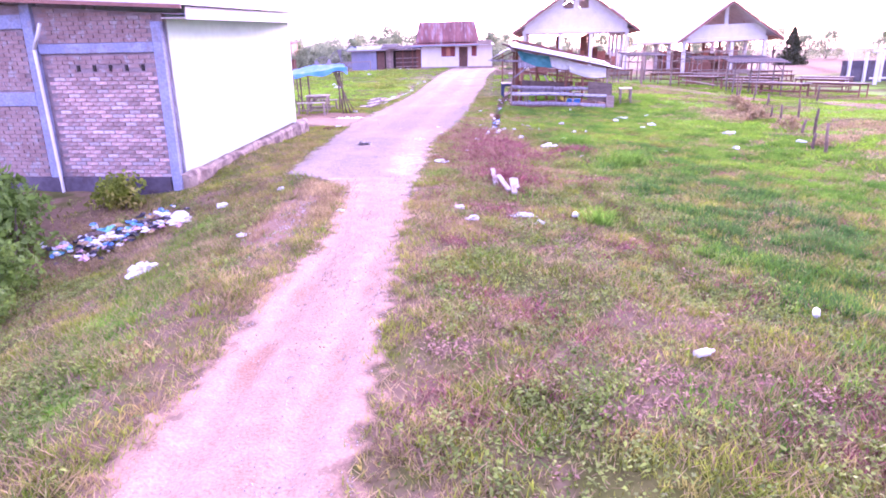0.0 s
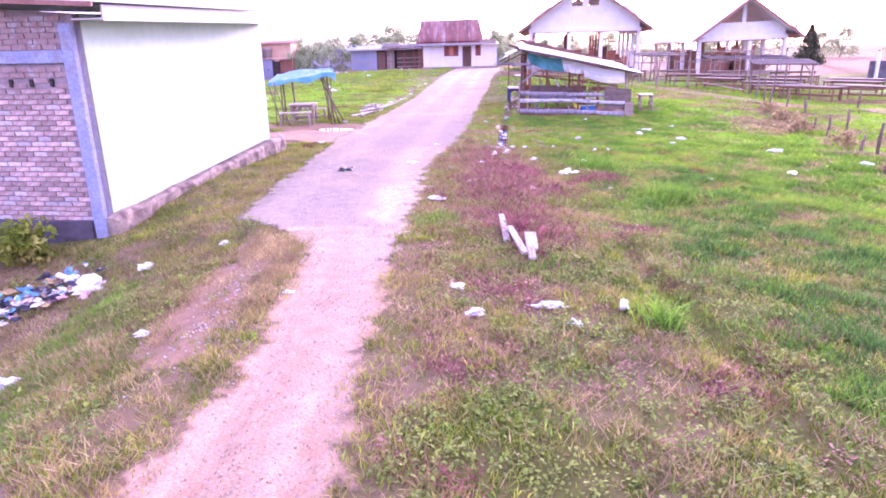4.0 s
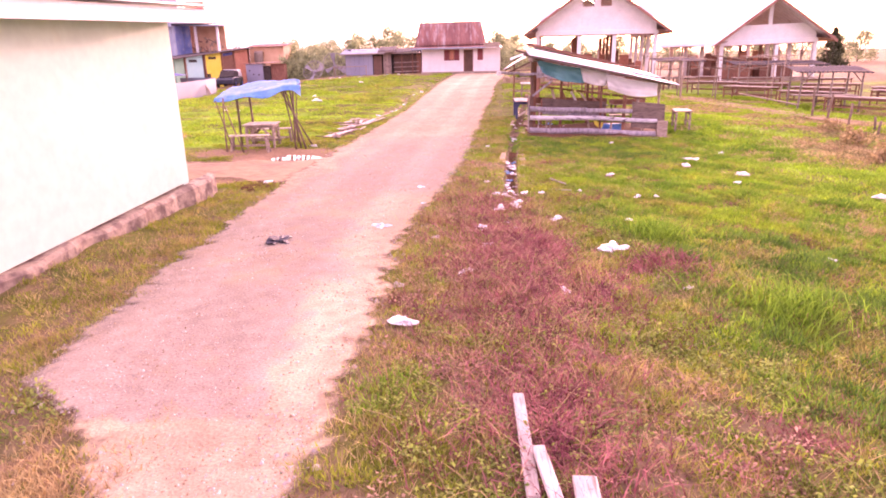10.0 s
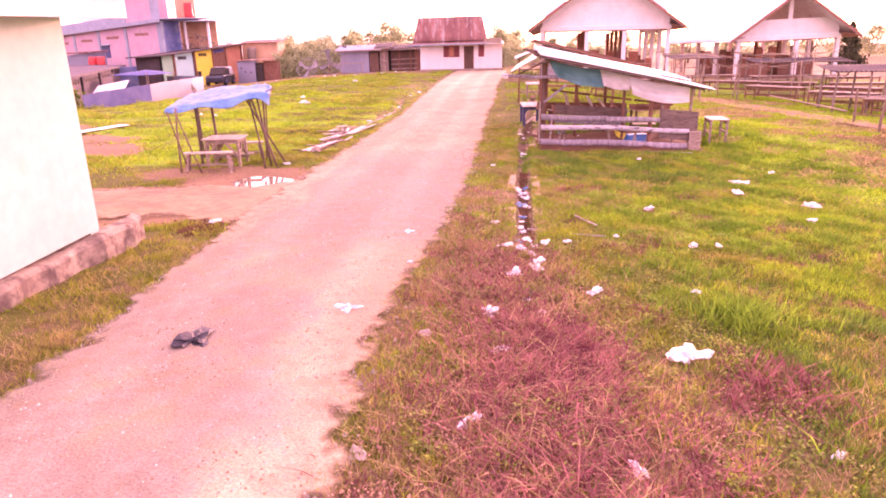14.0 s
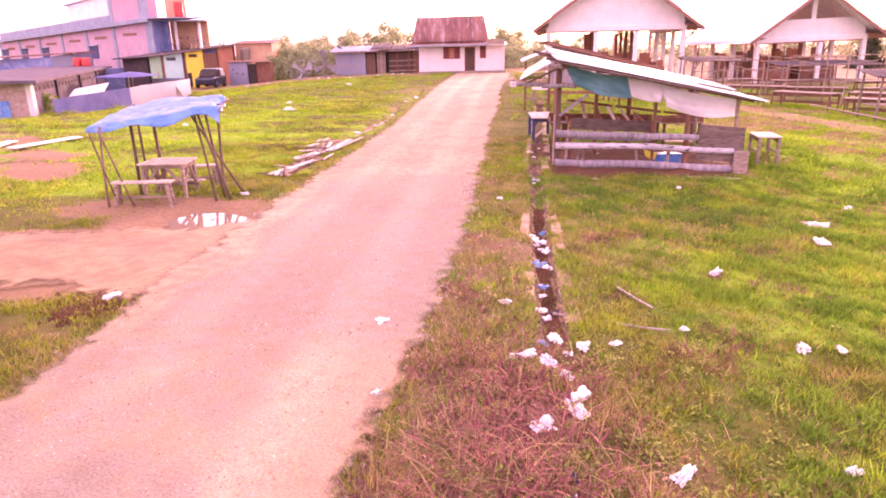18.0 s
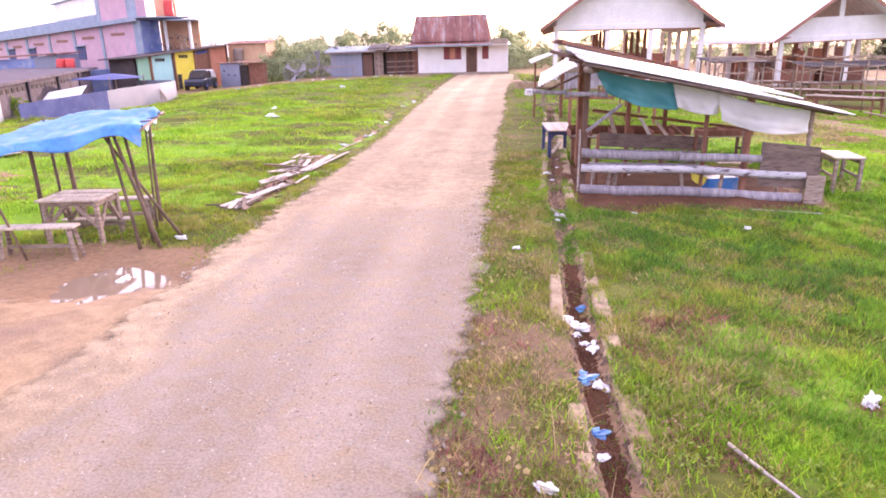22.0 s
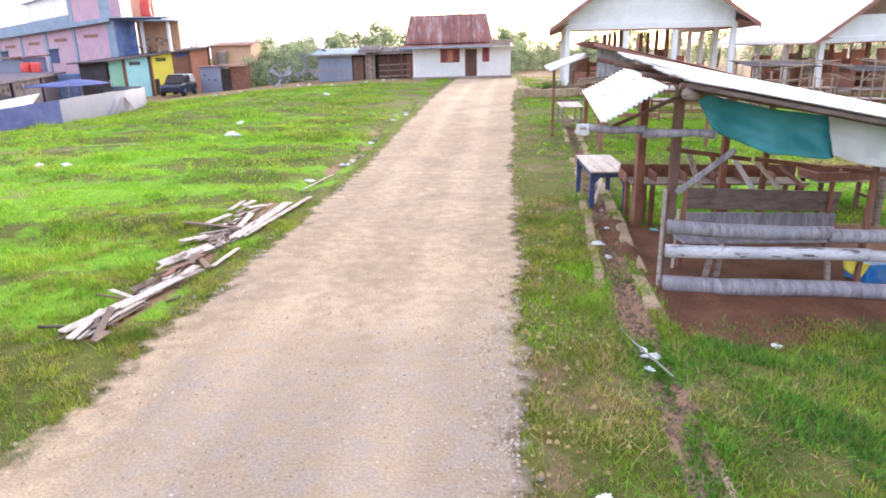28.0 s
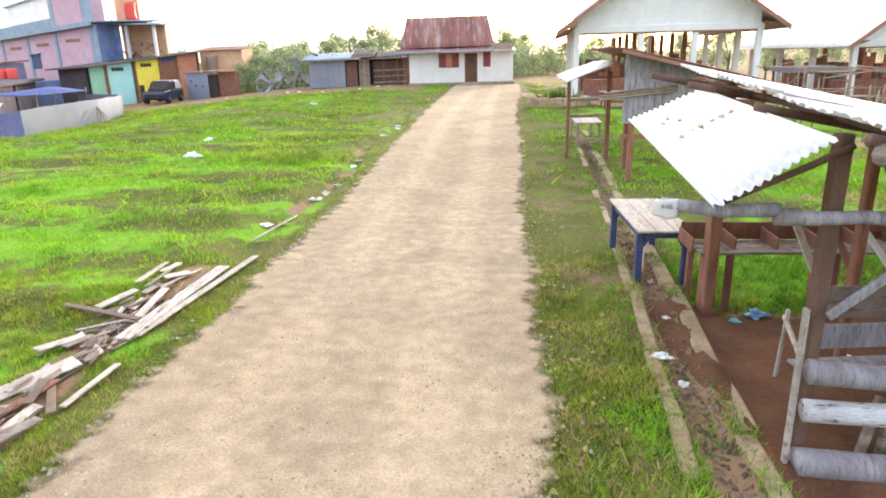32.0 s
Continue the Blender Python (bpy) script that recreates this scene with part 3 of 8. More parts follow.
def height(x, y):
    x, y = np.asarray(x, float), np.asarray(y, float)
    d = x - road_x(y)
    h = -0.30 * np.clip(-d - 1.0, 0, 3) * (1 - sm(7, 15, y))
    h = h - 0.05 * np.clip(d - 2.5, 0, 6) * (1 - sm(23, 28, y))
    h = h + sm(34, 64, y) * np.interp(x, (-45, -24, -10, -5, 6, 12, 30), (-1.0, -0.8, 0.35, 0.55, 0.5, 0.4, 0.2))
    h = h - 0.05 * np.clip(x - 9, 0, 10) * sm(24, 30, y) * (1 - sm(45, 60, y))
    h = h - 0.33 * sm(-11, -19, x) * sm(34, 46, y) * (1 - sm(56, 66, y))
    h = h - 0.11 * sm(0.32, 0.08, np.abs(x - ditch_x(y))) * sm(30, 33, y) * (1 - sm(58, 64, y))
    h = h - 0.07 * sm(0.20, 0.06, np.abs(x - 2.38 - 0.05 * np.sin(y * 2))) * sm(4.5, 5.5, y) * (1 - sm(9.4, 10.4, y))
    h = h + 0.05 * np.maximum(0, wob(x * 0.9, y * 1.3, 1.7, 2.5)) * sm(0.5, 1.5, np.abs(d) - road_w(y)) * sm(20, 26, y) * (1 - sm(60, 68, y))
    h = h + (0.07 * wob(x * 0.35, y * 1.5, 1.0, 11.0) + 0.06 * np.maximum(0, wob(x * 0.5, y * 1.1, 1.3, 5.0)) + 0.03 * wob(x, y, 1.6, 8.0)) * sm(-0.6, -2.0, x - road_x(y) + road_w(y)) * sm(23, 28, y) * (1 - sm(62, 70, y))
    off = sm(0.0, 1.2, np.abs(d) - road_w(y))
    h = h + off * (0.035 * wob(x, y, 0.9) + 0.02 * wob(x, y, 2.7, 1.0))
    h = h - 0.045 * sm(0.17, 0.03, np.abs(np.abs(d + 0.02 + 0.05 * np.sin(y * 0.9)) - 0.28)) * (1 - sm(5.5, 8.5, y))
    t = np.abs(x - drain_x(y))
    h = h - (0.13 - 0.06 * sm(21, 24, y)) * sm(0.15, 0.08, t) * sm(17.2, 18.8, y) * (1 - sm(42, 46, y))
    h = h - 0.08 * sm(1.0, 0.3, np.hypot((x + 3.1) / 1.2, (y - 22.15) / 1.1))
    h = h + 0.03 * wob(x, y, 2.4, 2.0) * sm(1.0, 0.4, np.hypot((x + 3.1) / 1.2, (y - 22.15) / 1.1))
    h = h - 0.10 * sm(0.22, 0.5, x - drain_x(y)) * sm(7.8, 7.2, x) * sm(25.0, 25.7, y) * (1 - sm(30, 30.8, y))
    return h


def hz(x, y):
    return float(height(x, y))


def soil(x, y):
    d = np.abs(x - road_x(y)) - road_w(y)
    s = sm(0.06, -0.16, d)
    lane = sm(0.5, -0.2, np.abs(y - 20.4 - 0.05 * (x + 2)) - 1.35) * sm(-1.0, -2.5, x)
    stall = sm(0.4, -0.2, np.maximum(np.abs(x - 5.15) - 2.1, np.abs(y - 27.7) - 1.75)) * sm(0.05, 0.15, x - drain_x(y))
    canopy = sm(0.5, -0.4, np.hypot((x + 4.3) / 1.6, (y - 23.0) / 0.8) - 1) * 0.8
    wall = sm(0.5, 0.0, np.abs(x - (-3.6 + (y - 14.5) * 0.145)) - 0.2) * sm(11, 12, y) * (1 - sm(18, 19, y)) * 0.3
    drain = sm(0.2, 0.1, np.abs(x - drain_x(y))) * sm(16.8, 18.6, y) * (1 - sm(42, 46, y))
    puddle = sm(1.6, 1.0, np.hypot((x + 3.1) / 1.25, (y - 22.15) / 1.1))
    red = 0.55 * sm(0.1, 0.6, wob(x * 0.5, y, 0.6, 2.0) + 0.35 * wob(x, y, 1.9, 4.0)) * sm(-5.5, -7.5, x) * sm(24, 27, y) * (1 - sm(40, 46, y)) * 0.8
    gully = 0.95 * sm(1.9, 0.9, np.abs(y - 27.6 - 1.0 * (-8.6 - x) + 0.8 * wob(x, y, 0.7, 2.0))) * sm(-6.6, -8.0, x) * sm(-17, -15, x) * sm(-0.55, 0.0, wob(x, y, 1.1, 4.0) + 0.5 * wob(x, y, 2.3, 1.0))
    yard = 0.75 * sm(64, 68, y) * sm(0.5, -1.5, x) * (1 - sm(80, 84, y))
    far = sm(48, 56, y) * sm(6, 8, x) * 0.6
    bare = 0.9 * sm(0.3, 0.0, np.abs(x + 1.95 + 0.12 * wob(y, y, 1.3)) - 0.22) * sm(6.4, 7.2, y) * (1 - sm(9.8, 10.6, y)) * sm(-1.0, -0.2, wob(x, y, 2.4, 1.0))
    groove = 0.42 * sm(-0.3, 0.3, wob(x, y, 3.0, 2.0)) * sm(0.16, 0.05, np.abs(x - 2.38 - 0.05 * np.sin(y * 2))) * sm(4.5, 5.5, y) * (1 - sm(9.4, 10.4, y))
    ditch = 0.75 * sm(0.3, 0.08, np.abs(x - ditch_x(y))) * sm(31, 34, y) * (1 - sm(58, 64, y)) * sm(-0.4, 0.4, wob(x, y, 0.9, 6.0))
    worn = 0.4 * sm(0.25, 0.65, wob(x, y, 1.5, 7.5)) * sm(0.1, 0.4, x - edge_r(y)) * sm(1.2, 0.9, x - edge_r(y)) * sm(15, 18, y) * (1 - sm(36, 40, y))
    heaped = 0.75 * sm(0.42, 0.1, np.abs(x - np.interp(y, (25.5, 27, 28, 30, 31), (-2.85, -2.62, -2.62, -2.6, -2.5)))) * sm(25.2, 25.8, y) * (1 - sm(31, 31.6, y))
    path = 0.28 * sm(0.5, 0.0, np.abs(x - drain_x(y) + 0.75) - 0.2) * sm(15, 18, y) * sm(0.0, 0.5, wob(x, y, 1.1, 5))
    return np.clip(np.maximum.reduce([s, lane, stall, canopy, wall, drain, puddle, red, far, yard, path, bare, groove, ditch, worn, heaped, gully]), 0, 1)


def dry(x, y):
    a = np.clip(0.55 + 0.5 * wob(x, y, 2.3, 3.0), 0, 1) * sm(1.5, 0.5, np.hypot((x - 1.3) / 0.95, (y - 13.2) / 4.0))
    b = 0.5 * sm(0.1, 0.7, wob(x, y, 0.55, 4.0)) * (1 - sm(22, 30, y))
    c = 0.5 * sm(-1.6, -0.6, x - road_x(y) + road_w(y)) * (1 - sm(0, 0.4, x - road_x(y) + road_w(y))) * (1 - sm(14, 20, y))
    e = np.clip(0.36 + 0.40 * wob(x, y, 0.9, 6.0) + 0.15 * wob(x, y, 2.7, 3.0), 0, 0.7) * (1 - sm(11, 19, y)) * (1 - 0.55 * sm(2.4, 3.6, x))
    v = (0.46 - 0.2 * sm(23, 26, y) + 0.36 * wob(x, y, 1.4, 5.0)) * sm(0.0, 0.2, x - road_x(y) - road_w(y)) * sm(0.3, -0.2, x - drain_x(y)) * sm(13, 16, y)
    k = (0.62 + 0.3 * wob(x, y, 1.9, 2.0)) * sm(-0.1, 0.1, x - edge_r(y)) * sm(0.75, 0.25, x - edge_r(y) + 0.15 * wob(x, y, 1.2)) * (1 - sm(19, 23, y))
    h = 0.85 * sm(1.3, 0.7, np.hypot((x + 5.1) / 1.5, (y - 9.5) / 1.3) + 0.2 * wob(x, y, 1.4))
    return np.clip(np.maximum.reduce([a, b, c, e, v, k, h]), 0, 1)


def bright(x, y):
    left = sm(0.0, -0.5, x - road_x(y) + road_w(y)) * sm(21, 26, y)
    # Right field's lighter patches, raised to stand in for sun flare.
    right = (0.2 + 0.55 * sm(-0.4, 0.5, wob(x, y, 0.5, 7.0))) * sm(14, 19, y) * sm(1.0, 3.0, x - road_x(y) - road_w(y)) * sm(14, 19, y)
    verge = 0.95 * sm(0.6, 0.2, np.abs(x + 2.88 + 0.155 * (y - 5.5) + 0.1 * wob(y, y))) * sm(2.5, 4, y) * (1 - sm(9.0, 10.2, y))
    left = left * (1 - 0.45 * sm(34, 50, y))
    return np.clip(left * (0.52 + 0.45 * wob(x, y, 0.45, 3.0) + 0.5 * wob(x * 0.3, y * 1.4, 1.0, 11.0)) + right + verge, 0, 1)


def graded(fine, lo, hi, step, end_lo, end_hi):
    """Coordinates with an even step between lo and hi that widens outwards."""
    mid = list(np.arange(lo, hi + 1e-6, step))
    out, s, v = [], step, hi
    while v < end_hi:
        s *= 1.16
        v += s
        out.append(v)
    back, s, v = [], step, lo
    while v > end_lo:
        s *= 1.16
        v -= s
        back.append(v)
    return np.array(back[::-1] + mid + out)


def sheet(name, xs, ys, zf, mat, attrs=()):
    X, Y = np.meshgrid(xs, ys)
    return sheet_xy(name, X, Y, zf(X, Y), mat, attrs)


def sheet_xy(name, X, Y, Z, mat, attrs=()):
    ny, nx = X.shape
    idx = np.arange(nx * ny).reshape(ny, nx)
    q = np.stack([idx[:-1, :-1], idx[:-1, 1:], idx[1:, 1:], idx[1:, :-1]], -1).reshape(-1, 4)
    me = bpy.data.meshes.new(name)
    me.from_pydata(np.stack([X, Y, Z], -1).reshape(-1, 3).tolist(), [], q.tolist())
    for an, fn in attrs:
        at = me.attributes.new(an, "FLOAT", "POINT")
        at.data.foreach_set("value", np.asarray(fn(X, Y), float).ravel())
    me.polygons.foreach_set("use_smooth", [True] * len(me.polygons))
    me.materials.append(M[mat])
    return new(name, me)


ground = sheet("ground", graded(0, -4.5, 5.6, 0.085, -900, 900), graded(0, -1, 44, 0.2, -700, 1500), height, "field", (("soil", soil), ("dry", dry), ("bright", bright)))
tagged(ground, "uneven green and dry grass field with bare soil", "ground", kind="structure")

ys = np.arange(-12, 71, 0.065)
us = np.linspace(-1, 1, 47)
YY = np.repeat(ys[:, None], len(us), 1)
rag_l = 0.16 + 0.10 * wob(ys * 1.6, ys * 0.5) + 0.012 * wob(ys * 7.1, ys * 3.0, 1.0, 2)
rag_r = 0.16 + 0.10 * wob(ys * 1.5, ys * 0.4, 1.0, 3) + 0.012 * wob(ys * 6.3, ys * 3.3, 1.0, 4)
WW = road_w(ys)
XX = np.where(us[None] < 0, road_x(ys)[:, None] + us[None] * (WW + rag_l)[:, None], road_x(ys)[:, None] + us[None] * (WW + rag_r)[:, None])
ZZ = height(XX, YY) + 0.02 + 0.003 * wob(XX, YY, 2.3) + np.random.default_rng(2).normal(0, 0.0024, XX.shape) + 0.018 * sm(10.36, 10.56, YY + 0.22 * wob(XX, YY, 1.6))
patchy = 0.97 + 0.28 * wob(XX, YY, 1.1, 4.0) + 0.18 * wob(XX, YY, 3.1, 1.0)
paved = np.maximum(sm(10.38, 10.6, YY + 0.1 * wob(XX, YY, 2.2)) * (1 - 0.3 * sm(12.5, 17.5, YY)) * (1 - sm(17.5, 19, YY)) * patchy * sm(1.0, 0.2, (XX - road_x(YY)) / WW[:, None] + 0.3 * wob(XX, YY, 1.3, 4.0)), (0.78 + 0.12 * wob(XX, YY * 0.5, 0.5, 3.5)) * sm(15.5, 18.5, YY) * (1 - sm(24, 29, YY)) * sm(0.1, 0.6, XX - edge_l(YY) + 0.3 * wob(XX, YY, 0.9)))
rim = (1 - np.abs(us[None])) * np.where(us[None] < 0, (WW + rag_l)[:, None], (WW + rag_r)[:, None])
wide = sm(9.5, 11, YY)
off_axis = np.abs(XX - road_x(YY) - 0.05 * wob(YY * 0.3, YY * 0.2))
# Tan ruts; their tone is darker in place of shading on the relief.
ruts = (0.58 + 0.3 * wob(XX, YY, 1.6, 3.0) + 0.15 * wob(XX, YY, 4.1, 1.0)) * sm(0.22, 0.02, np.abs(np.abs(XX - road_x(YY) + 0.02 + 0.05 * np.sin(YY * 0.9)) - 0.28)) * (1 - sm(5.5, 8.5, YY))
lanes = (1 - wide) * sm(0.3, 0.1, np.abs(off_axis - 0.3)) + wide * sm(0.42, 0.1, np.abs(off_axis - 0.72))
# Near path's pink stands in for sun flare; the right-edge orange is soil.
tagged(sheet_xy("road", XX, YY, ZZ, "road", (("edge", lambda x, y: rim), ("track", lambda x, y: lanes), ("paved", lambda x, y: paved * 0.9), ("rut", lambda x, y: ruts), ("clay_flare", lambda x, y: 0.85 * (1 - sm(8.8, 10.4, y)) + 0.55 * sm(13, 15, y) * (1 - sm(17, 19, y)) * sm(0.2, 1.0, x - road_x(y))))), "pale dirt and gravel road with a worn asphalt remnant", "road", kind="structure")

xs = np.arange(-34, -1.6, 0.2)
vs = np.linspace(-1, 1, 17)
XX = np.repeat(xs[None], len(vs), 0)
hw = 1.3 + 0.6 * sm(-4.2, -2.2, xs) + 0.12 * wob(xs * 2, xs)
YY = (20.5 + 0.05 * (xs + 2))[None] + vs[:, None] * hw[None]
ZZ = height(XX, YY) + 0.028
rim = np.minimum((1 - np.abs(vs[:, None])) * hw[None] * 0.7, (-1.5 - XX) * 0.28)
tagged(sheet_xy("side_lane", XX, YY, ZZ, "lane", (("edge", lambda x, y: rim),)), "orange-brown bare earth side lane", "lane", kind="structure")

lx = np.array([4, 8, 12.5, 14.0, 14.6, 16, 19, 24])
ly = np.array([61, 54, 45, 38, 33, 28, 21, 10])
tt = np.linspace(0, 7, 140)
cx, cy = np.interp(tt, range(8), lx), np.interp(tt, range(8), ly)
k = np.ones(15) / 15
cx[7:-7], cy[7:-7] = np.convolve(cx, k, "valid"), np.convolve(cy, k, "valid")
gx, gy = np.gradient(cx), np.gradient(cy)
gl = np.hypot(gx, gy)
XX = cx[:, None] + (gy / gl)[:, None] * vs[None] * (1.15 + 0.1 * wob(tt * 5, tt))[:, None]
YY = cy[:, None] - (gx / gl)[:, None] * vs[None] * 1.15
ZZ = height(XX, YY) + 0.03
rim = (1 - np.abs(vs[None])) * 0.8 + 0 * XX
tagged(sheet_xy("market_lane", XX, YY, ZZ, "lane", (("edge", lambda x, y: rim),)), "pale earth lane in front of the market", "lane", kind="structure")


def settle(ob, loc):
    """Move a thing's empty to its base and keep its parts where they are."""
    for c in ob.children_recursive:
        if c.parent is ob:
            if c.data:
                c.data.transform(Matrix.Translation(-Vector(loc)))
            else:
                c.location -= Vector(loc)
        elif c.data:
            c.data.transform(Matrix.Translation(-Vector(loc)))
    ob.location = loc
    return ob


# ---- roadside building with brick gable and cream wall ----
UA = Vector((-4.6, 11.4, 0))
UE = Vector((0.145, 0.9894, 0)).normalized()
UN = Vector((UE.y, -UE.x, 0))


def bpt(u, n, z):
    return UA + UE * u + UN * n + Vector((0, 0, z))


def roadside_building():
    b = thing("roadside_building", (0, 0, 0), "cream-painted roadside building with bare brick end wall and blue-grey columns", "building")
    panel("side_wall", "cream", b, [bpt(0.12, 0, -0.02), bpt(5.95, 0, 0.36), bpt(5.95, 0, 2.95), bpt(0.12, 0, 2.75)], 0.15, "cream painted plaster wall")
    panel("far_wall", "cream", b, [bpt(5.95, -0.01, -0.1), bpt(5.95, -8, -0.1), bpt(5.95, -8, 2.95), bpt(5.95, -0.01, 2.95)], 0.15)
    bm = bmesh.new()
    n = 34
    rows = []
    for i in range(n + 1):
        f = i / n
        u = 0.02 + 6.75 * f
        out = 0.13 + 0.03 * math.sin(f * 23) + 0.025 * math.sin(f * 61)
        if f > 0.97:
            out -= 0.05
        top = -0.02 + 0.37 * f + 0.02 * math.sin(f * 31)
        rows.append([bm.verts.new(bpt(u, k, z)) for k, z in ((out + 0.06, -0.8), (out, top - 0.05), (out - 0.05, top), (-0.1, top + 0.01), (-0.1, -0.8))])
    for a, c in zip(rows, rows[1:]):
        for k in range(5):
            bm.faces.new((a[k], c[k], c[(k + 1) % 5], a[(k + 1) % 5]))
    bm.faces.new(rows[0])
    bm.faces.new(rows[-1][::-1])
    part("plinth", bm, "plinth", b, "rough stained concrete plinth")
    panel("end_wall", "mortar", b, [bpt(0.05, -8, -0.9), bpt(0.05, 0, -0.9), bpt(0.05, 0, 2.75), bpt(0.05, -8, 3.3)], 0.14, "unplastered red brick end wall")
    # Stained footing; shade along the wall base is also in its tone.
    panel("footing", "grimy", b, [bpt(-0.06, -8, -0.95), bpt(-0.06, -0.2, -0.95), bpt(-0.06, -0.2, -0.06), bpt(-0.06, -8, -0.14)], 0.1, "stained wall footing darkened with the shade at its base")
    for n0, w in ((-0.09, 0.18), (-2.5, 0.2)):
        top = 2.62 if n0 > -1 else 3.5
        panel("column", "blue_frame", b, [bpt(-0.03, n0 - w / 2, -0.9), bpt(-0.03, n0 + w / 2, -0.9), bpt(-0.03, n0 + w / 2, top), bpt(-0.03, n0 - w / 2, top)], 0.2, "blue-grey concrete column", bevel=0.01)
    for z0, n0, n1, w in ((2.12, -2.39, -0.19, 0.17), (1.22, -8, -2.62, 0.24), (2.55, -8, -2.62, 0.24)):
        panel("ring_beam", "blue_frame", b, [bpt(0.0, n0, z0), bpt(0.0, n1, z0), bpt(0.0, n1, z0 + w), bpt(0.0, n0, z0 + w)], 0.12, "blue-grey concrete beam", bevel=0.01)
    for k in range(5):
        c = -0.46 - 0.31 * k
        panel("vent_slot", "dark", b, [bpt(0.018, c - 0.024, 1.815), bpt(0.018, c + 0.024, 1.815), bpt(0.018, c + 0.024, 1.92), bpt(0.018, c - 0.024, 1.92)], 0.03, "small dark vent opening")
    log("downpipe", "white", b, bpt(-0.08, -2.36, -0.6), bpt(-0.08, -2.4, 2.2), 0.03, 0.03, rough=0.02, label="thin white downpipe")
    log("downpipe", "white", b, bpt(-0.08, -2.4, 2.2), bpt(-0.2, -2.1, 2.62), 0.03, 0.03, rough=0.02)
    panel("roof", "whitemetal", b, [bpt(-0.35, 0.6, 2.88), bpt(6.6, 0.6, 3.12), bpt(6.6, -8.5, 3.5), bpt(-0.35, -8.5, 3.4)], 0.03, "pale metal sheet roof")
    panel("fascia", "white", b, [bpt(-0.02, 0.5, 2.64), bpt(6.45, 0.5, 2.84), bpt(6.45, 0.5, 3.05), bpt(-0.02, 0.5, 2.84)], 0.03, "white fascia board", bevel=0.004)
    panel("soffit", "white", b, [bpt(0.0, 0.46, 2.66), bpt(0.0, 0.02, 2.66), bpt(6.4, 0.02, 2.88), bpt(6.4, 0.46, 2.88)], 0.02)
    panel("upper_wall", "white", b, [bpt(1.15, -2.0, 2.9), bpt(8.4, -2.0, 3.2), bpt(8.4, -2.0, 5.0), bpt(1.15, -2.0, 5.0)], 0.15, "white painted upper wall set back on the roof")
    panel("upper_wall", "white", b, [bpt(1.15, -2.16, 2.9), bpt(1.15, -8, 2.95), bpt(1.15, -8, 5.0), bpt(1.15, -2.16, 5.0)], 0.15)
    panel("verge_board", "barge", b, [bpt(-0.36, -8.5, 3.3), bpt(-0.36, 0.6, 2.79), bpt(-0.36, 0.6, 2.85), bpt(-0.36, -8.5, 3.36)], 0.03, "dark roof edge")
    return b


roadside = settle(roadside_building(), bpt(3, -4, -0.4))


